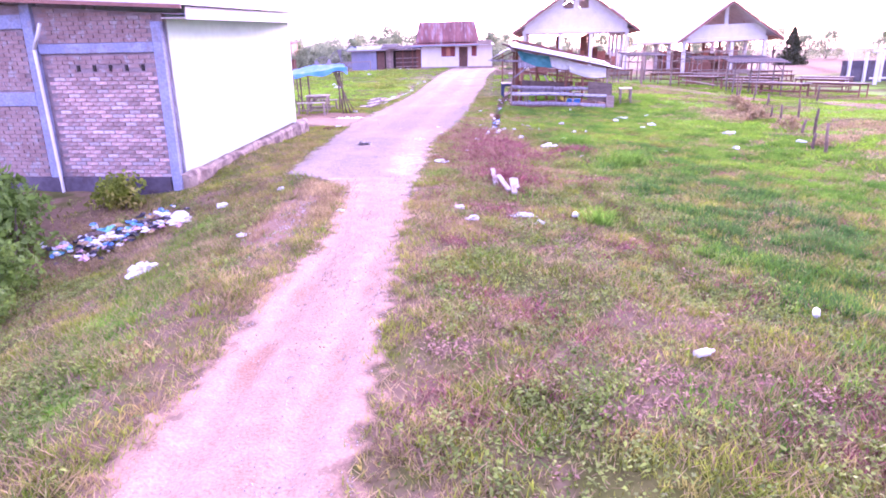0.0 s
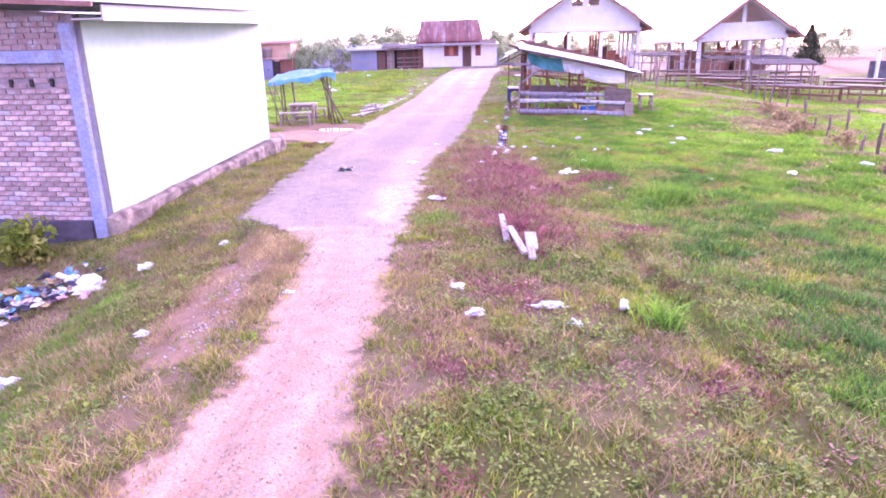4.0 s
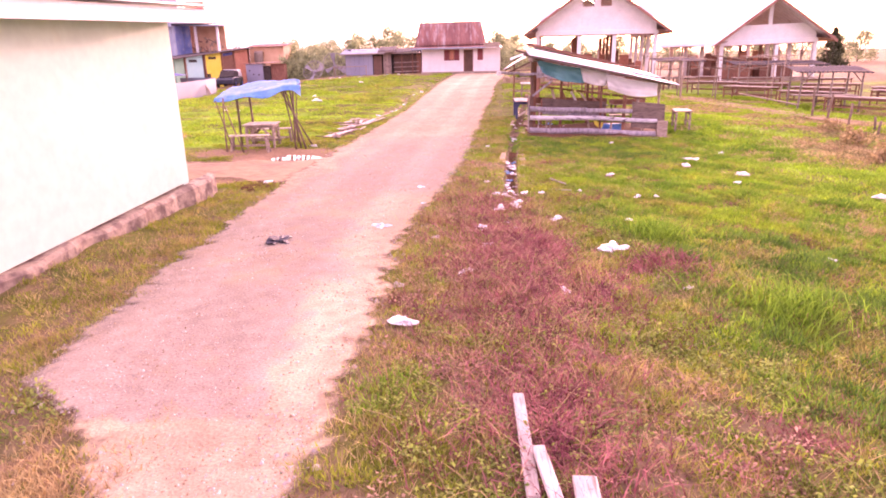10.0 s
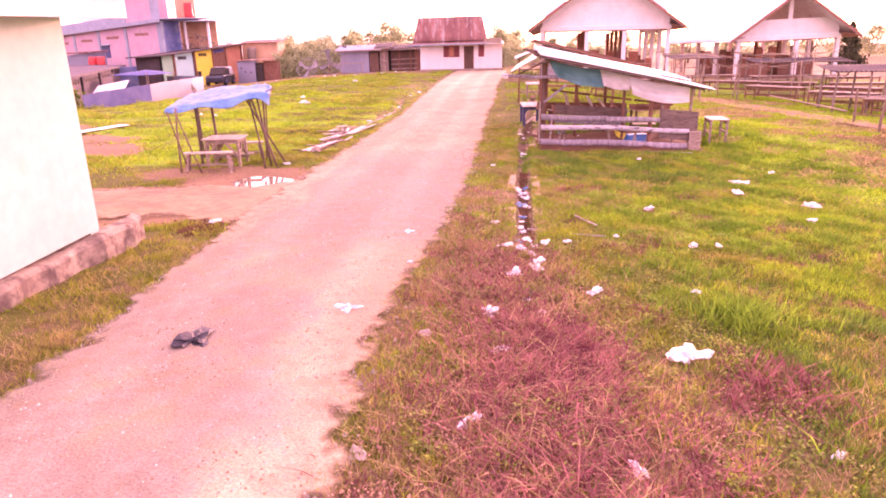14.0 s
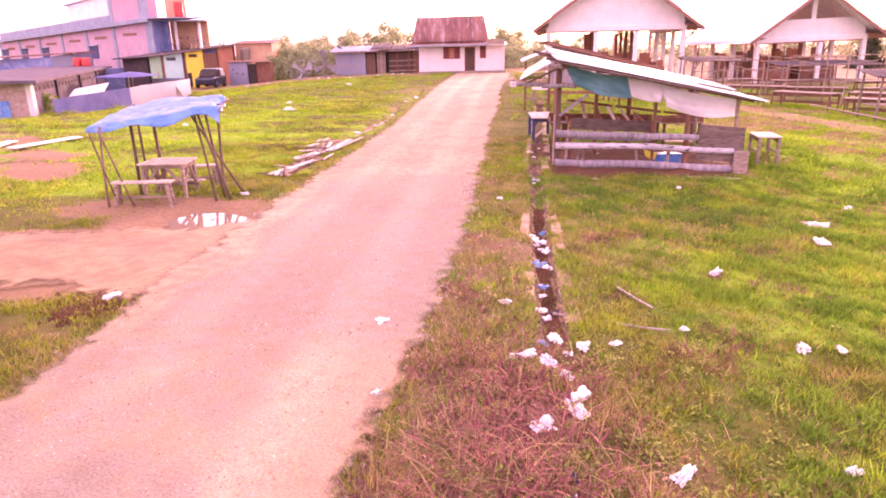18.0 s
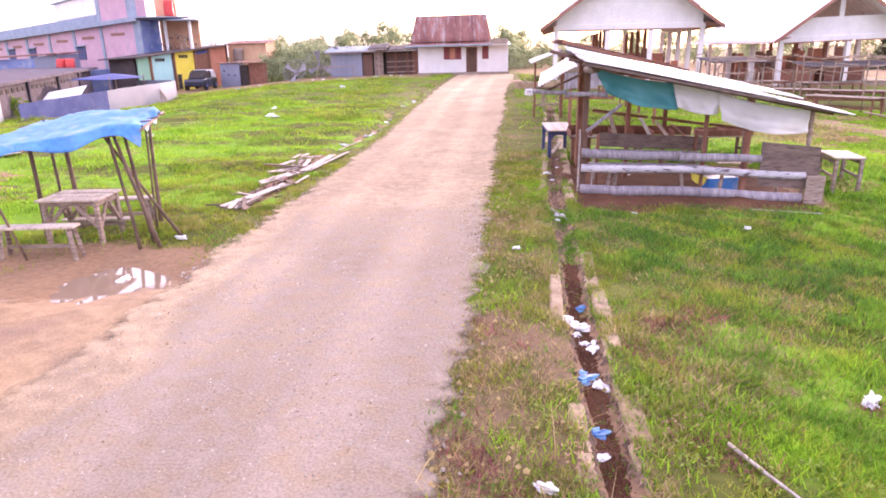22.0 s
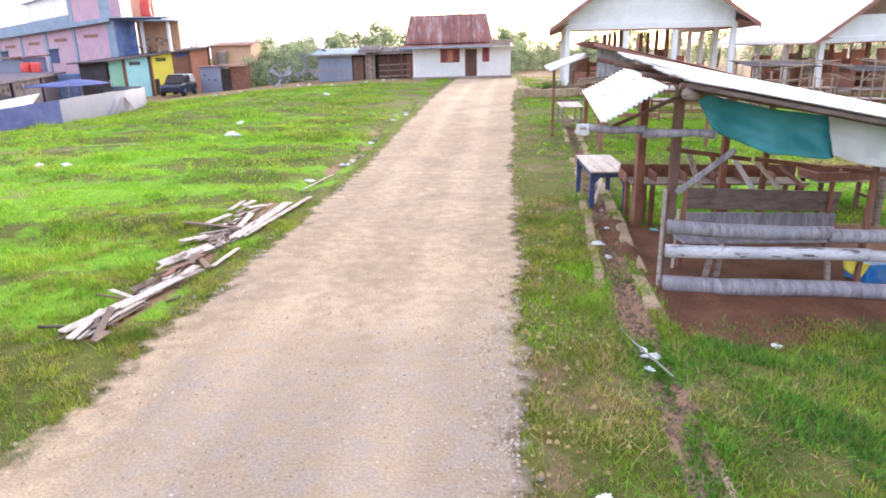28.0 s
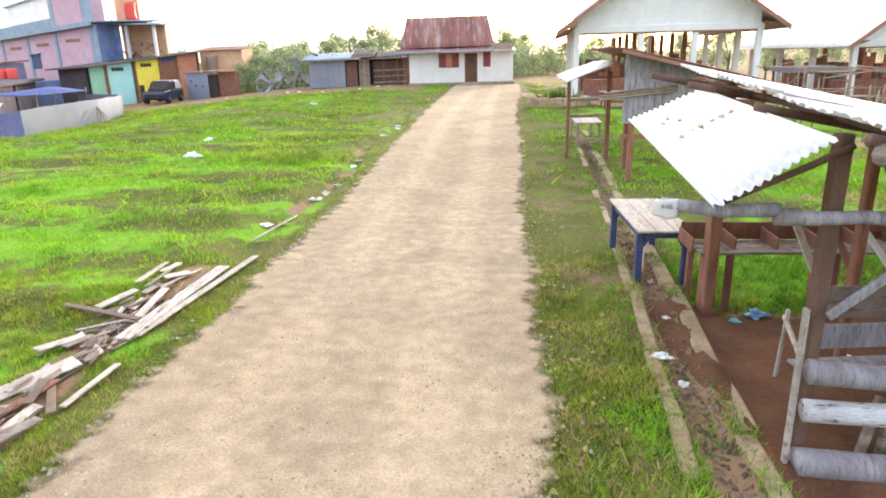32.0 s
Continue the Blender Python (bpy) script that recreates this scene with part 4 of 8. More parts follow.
# ---- blue tarpaulin shelter with table and bench ----
def shelter():
    s = thing("tarpaulin_shelter", (0, 0, 0), "blue tarpaulin shelter on crooked bamboo poles", "shelter")
    g = hz(-4.3, 23.5)
    fl, fr, br, bl = (-5.24, 23.15), (-3.15, 23.55), (-3.48, 25.0), (-5.42, 25.2)
    poles = [
        ((-5.02, 22.97, g), (-5.02, 23.1, 1.36), 0.022), ((-4.62, 23.05, g), (-5.02, 23.05, 1.30), 0.018), ((-4.9, 23.0, g + 0.2), (-5.2, 23.08, 1.3), 0.016),
        ((-4.95, 24.05, g - 0.1), (-5.0, 24.1, 1.42), 0.034), ((-4.72, 24.6, g - 0.1), (-4.82, 24.6, 1.5), 0.038),
        ((-3.36, 23.45, g), (-3.62, 23.6, 1.58), 0.024), ((-3.12, 23.5, g), (-3.62, 23.7, 1.60), 0.026), ((-3.30, 23.75, g), (-3.5, 23.75, 1.6), 0.028),
        ((-3.05, 24.05, g), (-3.72, 23.6, 1.56), 0.022), ((-3.52, 24.35, g), (-3.44, 24.3, 1.6), 0.018), ((-5.3, 25.1, g), (-5.35, 25.1, 1.58), 0.026), ((-3.72, 24.9, g), (-3.66, 24.9, 1.56), 0.03),
    ]
    for i, (p, q, r) in enumerate(poles):
        log("pole", "darkpole", s, p, q, r, r * 0.8, sides=7, rough=0.1, seed=i)
    for i, (p, q) in enumerate([((*fl, 1.27), (*fr, 1.56)), ((*fr, 1.56), (*br, 1.66)), ((*bl, 1.48), (*br, 1.66)), ((*fl, 1.27), (*bl, 1.48)), ((-4.5, 23.2, 1.36), (-4.5, 25.1, 1.54))]):
        log("roof_pole", "bamboo", s, p, q, 0.02, 0.016, sides=7, seed=20 + i)
    for i in range(3):
        log("pole_end", "darkpole", s, (-3.6, 23.9 + 0.3 * i, 1.6), (-3.22 - 0.05 * i, 24.0 + 0.35 * i, 1.63 + 0.015 * i), 0.016, 0.012, sides=6, seed=40 + i)
    # the sheet: a grid over the frame with a hanging front hem
    bm = bmesh.new()
    nu, nv = 44, 30
    grid = []
    for j in range(nv + 1):
        v = j / nv
        line = []
        for i in range(nu + 1):
            u = i / nu
            front = Vector((*fl, 1.36)).lerp(Vector((*fr, 1.66)), u)
            rear = Vector((*bl, 1.60)).lerp(Vector((*br, 1.78)), u)
            if v < 0.18:
                f = v / 0.18
                p = front + Vector((0, -0.10, -(1 - f) * (0.08 + 0.10 * u * u + 0.05 * math.sin(u * 13) + 0.06 * max(0, math.sin(u * 5 - 0.7)))))
                p.y += 0.03 * math.sin(u * 25) * (1 - f) + 0.1 * f
            else:
                f = (v - 0.18) / 0.82
                p = front.lerp(rear, f)
                p.z += 0.03 * math.sin(u * 9 + f * 4) - 0.05 * math.sin(math.pi * f) * (0.5 + 0.5 * math.sin(u * 11)) + 0.03 * noise.noise(Vector((u * 7, f * 6, 1))) + 0.03 * abs(noise.noise(Vector((u * 15, f * 11, 4)))) - 0.015
            if u > 0.93:
                p.z -= (u - 0.93) / 0.07 * 0.16 * (0.6 + 0.4 * math.sin(v * 21))
            line.append(bm.verts.new(p))
        grid.append(line)
    for j in range(nv):
        for i in range(nu):
            bm.faces.new((grid[j][i], grid[j][i + 1], grid[j + 1][i + 1], grid[j + 1][i]))
    t = part("tarpaulin", bm, "bluetarp", s, "creased blue plastic tarpaulin", smooth=True)
    t.modifiers.new("thick", "SOLIDIFY").thickness = 0.004
    return settle(s, (-4.3, 23.9, g))


shelter()


def picnic_table():
    g = hz(-4.36, 24.0)
    t = thing("picnic_table", pose(-4.36, 24.0, g, 0, 0, 1), "weathered plank table on braced wooden legs under the shelter", "table")
    for k, w in enumerate((0.24, 0.20, 0.24)):
        box("top_plank", "palewood", t, (0.01 * (k - 1), (-0.23, 0.0, 0.23)[k], 0.635 + 0.004 * k), (0.86 - 0.02 * k, w - 0.012, 0.028), (0, 0, (0.5, -0.6, 0.3)[k]))
    for x in (-0.36, 0.36):
        for y in (-0.28, 0.28):
            beam("leg", "wood", t, (x, y, -0.05), (x * 0.97, y, 0.62), 0.075, 0.05)
        beam("apron", "wood", t, (x * 0.97, -0.31, 0.575), (x * 0.97, 0.31, 0.575), 0.03, 0.08)
        for sg in (-1, 1):
            beam("side_brace", "wood", t, (x, sg * 0.26, 0.25), (x, sg * 0.03, 0.57), 0.035, 0.05)
    for y in (-0.29, 0.29):
        beam("front_rail", "wood", t, (-0.36, y, 0.585), (0.36, y, 0.585), 0.025, 0.06)
        for sg in (-1, 1):
            beam("brace", "wood", t, (sg * 0.35, y, 0.24), (sg * 0.06, y, 0.58), 0.03, 0.055)
    beam("foot_board", "palewood", t, (-0.5, 0.34, 0.22), (0.5, 0.34, 0.22), 0.16, 0.025)
    beam("foot_rail", "wood", t, (-0.42, 0.27, 0.17), (0.42, 0.27, 0.17), 0.04, 0.06)
    return t


picnic_table()


def plank_bench(name, m, w, h, label, group):
    t = thing(name, m, label, "bench", group)
    box("seat", "palewood", t, (0, 0, h), (w, 0.2, 0.035))
    for x in (-w * 0.42, w * 0.42):
        for y in (-0.08, 0.08):
            beam("leg", "wood", t, (x + (0.05 if x > 0 else -0.05), y * 1.2, 0), (x, y * 0.8, h - 0.02), 0.05, 0.05)
    beam("rail", "wood", t, (-w * 0.4, 0, h * 0.4), (w * 0.4, 0, h * 0.4), 0.03, 0.05)
    return t


plank_bench("bench", pose(-4.46, 23.12, hz(-4.4, 23.1), 0, 0, 2), 1.0, 0.43, "weathered plank bench beside the picnic table", "benches under the shelter")
plank_bench("bench", pose(-4.3, 24.75, hz(-4.3, 24.7), 0, 0, 8), 1.1, 0.40, "weathered plank bench beside the picnic table", "benches under the shelter")

bm = bmesh.new()
ring = []
for i in range(40):
    a = 2 * math.pi * i / 40
    r = 1 + 0.18 * math.sin(3 * a + 0.6) + 0.08 * math.sin(7 * a)
    ring.append(bm.verts.new((-3.08 + 0.72 * r * math.cos(a) + 0.16 * math.sin(a), 22.18 + 0.68 * r * math.sin(a), 0)))
bm.faces.new(ring)
puddle = part("puddle", bm, "water")
puddle.location.z = -0.052
tagged(puddle, "shallow rain puddle at the road's edge", "puddle", kind="structure")

# ---- heap of scrap timber along the verge ----
heap = thing("timber_heap", (-2.6, 28.6, hz(-2.6, 28.6)), "heap of pale broken boards and sticks on the verge", "timber heap")
rnd = random.Random(5)
for i in range(105):
    f = rnd.random()
    cy = 25.5 + 5.2 * f
    cx = float(np.interp(cy, (25.5, 27, 28, 30, 31), (-2.85, -2.62, -2.62, -2.6, -2.5))) + rnd.gauss(0, 0.13 + 0.06 * f)
    ang = 82 + rnd.gauss(0, 17) if rnd.random() < 0.8 else rnd.uniform(0, 180)
    ln = rnd.choice((0.2, 0.3, 0.4, 0.55, 0.75))
    d = Vector((math.cos(radians(ang)), math.sin(radians(ang)), rnd.uniform(-0.05, 0.05)))
    c = Vector((cx, cy, hz(cx, cy) + 0.02 + rnd.random() * 0.06))
    p, q = c - d * ln / 2 - heap.location, c + d * ln / 2 - heap.location
    if rnd.random() < 0.45:
        log("stick", rnd.choice(("darkpole", "bark", "wood")), heap, p, q, 0.016, 0.011, sides=6, seed=i)
    else:
        beam("board", rnd.choice(("bleached", "palewood", "wood", "bark", "darkpole")), heap, p, q, rnd.choice((0.03, 0.05, 0.07, 0.1)), 0.014, twist=rnd.gauss(0, 12), bevel=0.003)
PLANKS = (
    (-2.27, 28.9, -1.81, 31.5, 0.11, "palewood"), (-2.36, 28.8, -2.12, 31.1, 0.17, "bleached"), (-3.07, 29.7, -2.86, 30.2, 0.1, "palewood"), (-2.94, 30.4, -2.98, 31.3, 0.09, "palewood"),
    (-3.48, 29.8, -2.41, 29.3, 0.08, "darkpole"), (-2.47, 29.3, -2.51, 30.2, 0.09, "palewood"), (-2.70, 30.6, -2.44, 30.8, 0.22, "palewood"), (-3.0, 28.5, -2.78, 28.9, 0.12, "palewood"),
    (-2.95, 27.7, -2.5, 28.3, 0.19, "palewood"), (-2.72, 27.2, -2.52, 28.0, 0.1, "redwood"), (-2.58, 26.8, -2.3, 27.4, 0.11, "wood"), (-2.75, 26.2, -2.45, 27.1, 0.11, "bleached"),
    (-2.25, 27.6, -2.14, 28.3, 0.07, "palewood"), (-2.86, 30.9, -2.74, 31.2, 0.1, "palewood"), (-3.0, 25.6, -2.7, 26.4, 0.1, "palewood"),
)
for i, (x0, y0, x1, y1, w, mt) in enumerate(PLANKS):
    beam("board", mt, heap, Vector((x0, y0, hz(x0, y0) + 0.04 + 0.014 * (i % 4))) - heap.location, Vector((x1, y1, hz(x1, y1) + 0.055 + 0.014 * (i % 3))) - heap.location, w, 0.02, twist=7 * (i % 3 - 1))
log("stick", "palewood", heap, Vector((-2.25, 32.7, hz(-2.25, 32.7) + 0.03)) - heap.location, Vector((-1.8, 34.0, hz(-1.8, 34.0) + 0.03)) - heap.location, 0.018, 0.014)

# ---- concrete drain edges ----
drain = thing("drain", (2.6, 26, -0.1), "open roadside drain with cracked concrete edges", "drain", kind="structure")
rnd = random.Random(8)
for side in (-1, 1):
    y = 18.6 if side < 0 else 18.05
    while y < 44:
        ln = rnd.uniform(0.7, 1.5)
        broken = rnd.random()
        overgrown = 23.4 < y < 25.3 if side > 0 else 23.0 < y < 26.3
        whole = 25.6 < y < 31 if side > 0 else 26.6 < y < 30.2
        if whole or not overgrown and not (broken < (0.10 if side > 0 else (0.28 if y < 26 else 0.25))):
            off = side * (0.24 if whole else 0.212)
            p = Vector((float(drain_x(y)) + off + rnd.gauss(0, 0.014), y, 0))
            q = Vector((float(drain_x(y + ln)) + off + rnd.gauss(0, 0.014), y + ln - 0.012, 0))
            p.z, q.z = hz(p.x + side * 0.1, p.y) - 0.100 + rnd.gauss(0, 0.010), hz(q.x + side * 0.1, q.y) - 0.100 + rnd.gauss(0, 0.010)
            if whole:
                p.z, q.z = hz(float(drain_x(p.y)) - 0.4, p.y) - 0.085, hz(float(drain_x(q.y)) - 0.4, q.y) - 0.085
            beam("edge_block", "edging", drain, p - drain.location, q - drain.location, 0.13 + (0.04 if side > 0 else 0), 0.22, bevel=0.022)
        y += ln


# ---- market stalls ----
def main_stall():
    s = thing("market_stall", (0, 0, 0), "timber market stall with log rails, torn tarpaulins and pale tin roof", "market stall", "market stalls by the road")
    front = lambda x: 26.84 - 0.115 * (x - 3.2)
    eave = lambda x: 2.20 - 0.20 * (x - 3.2)
    posts = [(3.20, 26.90, 2.16, 0.10, 0.09, "darkwood"), (3.63, 29.52, 2.34, 0.15, 0.12, "redwood"), (6.95, 26.42, 1.40, 0.07, 0.06, "wood"), (7.18, 29.3, 1.6, 0.08, 0.08, "wood"), (5.30, 26.75, 1.76, 0.07, 0.06, "redwood"), (5.45, 29.4, 1.98, 0.08, 0.08, "redwood"), (5.98, 26.6, 1.62, 0.12, 0.08, "redwood"), (4.35, 28.3, 2.1, 0.09, 0.08, "redwood")]
    for x, y, h, w, d, mt in posts:
        beam("post", mt, s, (x, y, hz(x, y) - 0.08), (x, y, h), d, w, bevel=0.012)
    beam("post_face", "bleached", s, (3.105, 26.83, -0.1), (3.105, 26.84, 1.08), 0.03, 0.05)
    # roof sheets slope down away from the road
    for k, (y0, y1, x1, lift) in enumerate(((26.2, 27.6, 6.15, 0.0), (27.45, 28.9, 7.3, 0.02), (28.75, 30.1, 7.35, 0.0))):
        za, zb = (2.255 + 0.062 * (y - 26.2) + lift for y in (y0, y1))
        xa, xb = (2.98 + 0.09 * (y - 26.2) for y in (y0, y1))
        corrugated("roof_sheet", "whitemetal", s, (xa, y0, za), (xb, y1, zb), (x1, y1 - 0.2, zb - (0.2 + 0.006 * k) * (x1 - xb)), (x1, y0 - 0.15, za - (0.2 + 0.004 * k) * (x1 - xa)), pitch=0.12, amp=0.014, seed=k, label="pale corrugated roof sheet", ragged=0.02)
    corrugated("roof_sheet", "whitemetal", s, (6.12, 26.0, 1.60), (6.12, 27.5, 1.68), (7.42, 27.45, 1.42), (7.38, 25.95, 1.34), pitch=0.12, amp=0.014, seed=7)
    for y, x1 in ((26.38, 7.2), (27.6, 7.2), (28.9, 7.2), (29.9, 7.2)):
        dz = 0.062 * (y - 26.2)
        log("roof_beam", "darkwood", s, (3.0, y, 2.185 + dz), (x1, y - 0.12, 1.33 + dz), 0.034, 0.03, sides=7, rough=0.12, seed=int(y * 10))
    beam("eave_board", "brownboard", s, (3.02, 26.24, 2.205), (7.3, 26.0, 1.345), 0.02, 0.045)
    for k in range(4):
        x = 3.5 + 1.1 * k
        log("purlin", "darkwood", s, (x, 26.3, eave(x) - 0.02), (x + 0.1, 30.0, eave(x) + 0.19), 0.026, 0.022, sides=6, seed=60 + k)
    # awning towards the road
    a, b, c, d = (Vector(v) for v in ((2.26, 26.38, 1.85), (2.94, 26.52, 2.18), (3.30, 29.35, 2.29), (2.86, 30.2, 1.93)))
    corrugated("awning_sheet", "whitemetal", s, a, b, c, d, pitch=0.078, amp=0.012, seed=3, label="white corrugated awning sheet with rust holes", ragged=0.04)
    up = (b - a).cross(d - a).normalized()
    rnd = random.Random(14)
    for u, v, w in ((0.30, 0.50, 0.04), (0.42, 0.51, 0.03), (0.52, 0.52, 0.04), (0.64, 0.52, 0.035), (0.74, 0.53, 0.035), (0.85, 0.53, 0.03), (0.28, 0.72, 0.045), (0.38, 0.76, 0.04), (0.45, 0.68, 0.03), (0.33, 0.64, 0.02)):
        p = a.lerp(b, u).lerp(d.lerp(c, u), v) + up * 0.014
        e1, e2 = (b - a).normalized() * w * 0.8, (d - a).normalized() * w * 1.6
        ring = [p + e1 * math.cos(k * 1.05) * rnd.uniform(0.5, 1.1) + e2 * math.sin(k * 1.05) * rnd.uniform(0.5, 1.1) for k in range(6)]
        bm = bmesh.new()
        top = [bm.verts.new(q) for q in ring]
        low = [bm.verts.new(q - up * 0.012) for q in ring]
        bm.faces.new(top)
        for k in range(6):
            bm.faces.new((top[k], low[k], low[(k + 1) % 6], top[(k + 1) % 6]))
        part("rust_patch", bm, "edging", s, "brown rusted patch")
    log("awning_beam", "greywood", s, (2.16, 26.90, 1.765), (2.82, 26.78, 1.715), 0.044, 0.05, rough=0.14, seed=7)
    log("awning_beam", "greywood", s, (2.80, 26.78, 1.715), (3.52, 26.66, 1.665), 0.05, 0.042, rough=0.14, seed=17)
    cloth("rag", "whitetarp", s, (2.12, 26.88, 1.80), (2.24, 26.86, 1.80), (2.26, 26.88, 1.68), (2.10, 26.9, 1.70), sag=0.02, folds=1, depth=0.02, seed=4, nu=8, nv=6, label="pale rag tied to the beam end")
    log("awning_pole", "darkwood", s, (2.36, 26.62, 1.83), (2.98, 30.0, 1.95), 0.02, 0.018, sides=6, seed=27)
    log("awning_strut", "darkwood", s, (2.5, 26.86, 1.76), (3.22, 26.82, 2.1), 0.022, 0.02, sides=6, seed=28)
    log("beam_end", "wood", s, (3.06, 26.3, 2.12), (3.32, 26.62, 2.10), 0.055, 0.05, seed=8, label="round sawn beam end")
    beam("brace", "greywood", s, (3.20, 26.77, 1.05), (3.80, 26.80, 1.50), 0.03, 0.06)
    # rails of round logs along the front
    for i, (z, z2, r, mt, x1) in enumerate(((0.02, -0.10, 0.10, "greywood", 6.90), (0.41, 0.28, 0.075, "birch", 6.92), (0.67, 0.56, 0.082, "greywood", 6.18))):
        xm = 3.2 + (x1 - 3.2) * 0.55
        zm = z + (z2 - z) * 0.55 + (0.025 if i == 1 else 0.0)
        log("log_rail", mt, s, (3.14, front(3.14) - 0.08, z), (xm, front(xm) - 0.08, zm), r, r * 0.92, sides=11, rough=0.06, seed=11 + i, label="peeled round log rail")
        log("log_rail", mt, s, (xm - 0.03, front(xm) - 0.08, zm), (x1, front(x1) - 0.08, z2), r * 0.92, r * 0.85, sides=11, rough=0.06, seed=31 + i, label="peeled round log rail")
    for x, z, k in ((3.62, 0.36, 0.10), (3.76, 0.36, 0.05), (5.0, 0.28, -0.08), (5.6, 0.28, 0.05), (6.6, 0.2, -0.06)):
        beam("rail_strut", "wood", s, (x, front(x) + 0.1, -0.2), (x + k, front(x) + 0.1, z + 0.05), 0.05, 0.055)
    panel("end_board", "brownboard", s, [(6.18, 26.42, 0.10), (7.14, 26.30, 0.02), (7.12, 26.30, 0.77), (6.17, 26.42, 0.86)], 0.03, "reddish-brown board leaning at the end")
    panel("end_board", "wood", s, [(6.9, 26.2, -0.22), (7.2, 26.17, -0.22), (7.2, 26.17, 0.3), (6.9, 26.2, 0.3)], 0.03, "short pale end board")
    # boards, shelf and clutter inside
    beam("inner_board", "brownboard", s, (3.62, 27.64, 0.79), (5.75, 28.0, 0.62), 0.03, 0.26, label="dark brown board")
    beam("inner_board", "greywood", s, (3.60, 27.60, 0.52), (5.7, 27.95, 0.38), 0.03, 0.2)
    box("inner_shelf", "greywood", s, (4.6, 27.5, 0.30), (2.3, 0.4, 0.03), (0, 3, 8))
    for x, y in ((3.6, 27.55), (5.6, 27.95)):
        beam("inner_leg", "redwood", s, (x, y, -0.2), (x, y, 0.9), 0.05, 0.05)
    cloth("teal_sheet", "tealtarp", s, (3.27, 26.72, 2.13), (4.66, 26.62, 1.85), (4.74, 26.62, 1.42), (3.50, 26.74, 1.72), sag=0.09, folds=2.5, depth=0.06, seed=2, label="torn teal tarpaulin hung from the roof edge")
    cloth("white_sheet", "whitetarp", s, (4.58, 26.56, 1.88), (5.36, 26.48, 1.71), (5.38, 26.48, 1.33), (4.70, 26.56, 1.46), sag=0.04, folds=2, depth=0.05, seed=5, label="dirty white tarpaulin hung from the roof edge")
    cloth("white_sheet", "whitetarp", s, (5.30, 26.42, 1.70), (6.84, 26.30, 1.39), (6.86, 26.30, 1.02), (5.42, 26.42, 1.24), sag=0.11, folds=1.5, depth=0.06, seed=9)
    box("blue_crate", "bluetarp", s, (5.75, 27.05, 0.0), (0.6, 0.35, 0.3), (0, 0, 8), 0.02, "blue plastic crate")
    cloth("yellow_scrap", "yellow", s, (5.1, 26.74, 0.30), (5.42, 26.74, 0.2), (5.36, 26.76, 0.05), (5.14, 26.76, 0.16), sag=0.03, folds=1, depth=0.02, seed=3, nu=10, nv=6)
    box("seat_board", "palewood", s, (5.95, 27.0, 0.42), (0.6, 0.3, 0.03), (0, 0, -6))
    for k in range(3):
        beam("cross_rail", "redwood", s, (3.7 + 1.2 * k, 28.6, 1.25 - 0.16 * k), (4.8 + 1.2 * k, 28.5, 1.1 - 0.16 * k), 0.04, 0.06)
    for k in range(5):
        beam("leaning_board", ("palewood", "redwood", "whitetarp", "palewood", "redwood")[k], s, (4.25 + 0.36 * k, 28.7, 0.65), (4.15 + 0.34 * k, 29.1, 1.2 - 0.08 * k), 0.09, 0.02)
    for k, (p, q) in enumerate((((3.50, 27.5, -0.2), (3.56, 27.6, 0.66)), ((3.68, 28.1, -0.2), (3.63, 27.95, 0.6)), ((3.53, 27.55, 0.4), (3.66, 28.05, 0.5)))):
        beam("side_frame", "bleached", s, p, q, 0.03, 0.04)
    return settle(s, (5.0, 27.9, 0.0))


main_stall()
# Red-brown earth floor, its tone also darkened for the roof's shade.
fx_ = np.linspace(2.95, 7.3, 40)
fy_ = np.linspace(25.25, 29.7, 36)
FX, FY = np.meshgrid(fx_, fy_)
edge = np.minimum(np.minimum(FX - 2.95, 7.3 - FX), np.minimum(FY - 25.25, 29.7 - FY))
FZ = height(FX, FY) + 0.03 - 0.07 * sm(0.5, 0.0, np.where(FX < 3.8, edge + 0.25, edge) + 0.12 * wob(FX, FY, 3.0)) + 0.012 * wob(FX, FY, 4.0)
tagged(sheet_xy("stall_floor", FX, FY, FZ, "earth"), "trodden dark red-brown earth under the stall", "floor", kind="structure")


def counter():
    s = thing("stall_counter", pose(0, 0, 0), "red-brown counter with box compartments inside the stall", "counter")
    p, q = Vector((3.52, 29.86, 0.58)), Vector((6.30, 29.95, 0.50))
    d = (q - p).normalized()
    side = Vector((d.y, -d.x, 0))
    for k in range(3):
        beam("top_plank", "wood", s, p + side * (0.17 * k - 0.1), q + side * (0.17 * k - 0.1), 0.16, 0.03)
    for i in range(6):
        c = p.lerp(q, (i + 0.5) / 6)
        beam("compartment_back", "redwood", s, c - d * 0.27 - side * 0.16 + Vector((0, 0, 0.13)), c + d * 0.25 - side * 0.16 + Vector((0, 0, 0.12)), 0.022, 0.2)
        beam("divider", "redwood", s, c - d * 0.28 - side * 0.16 + Vector((0, 0, 0.1)), c - d * 0.28 + side * 0.22 + Vector((0, 0, 0.06)), 0.02, 0.16)
    for f in (0.03, 0.13, 0.55, 0.95):
        c = p.lerp(q, f)
        for sg in (-0.12, 0.24):
            beam("leg", "redwood", s, c + side * sg + Vector((0, 0, -0.74)), c + side * sg, 0.07, 0.06)
    return settle(s, (4.9, 29.9, 0))


counter()


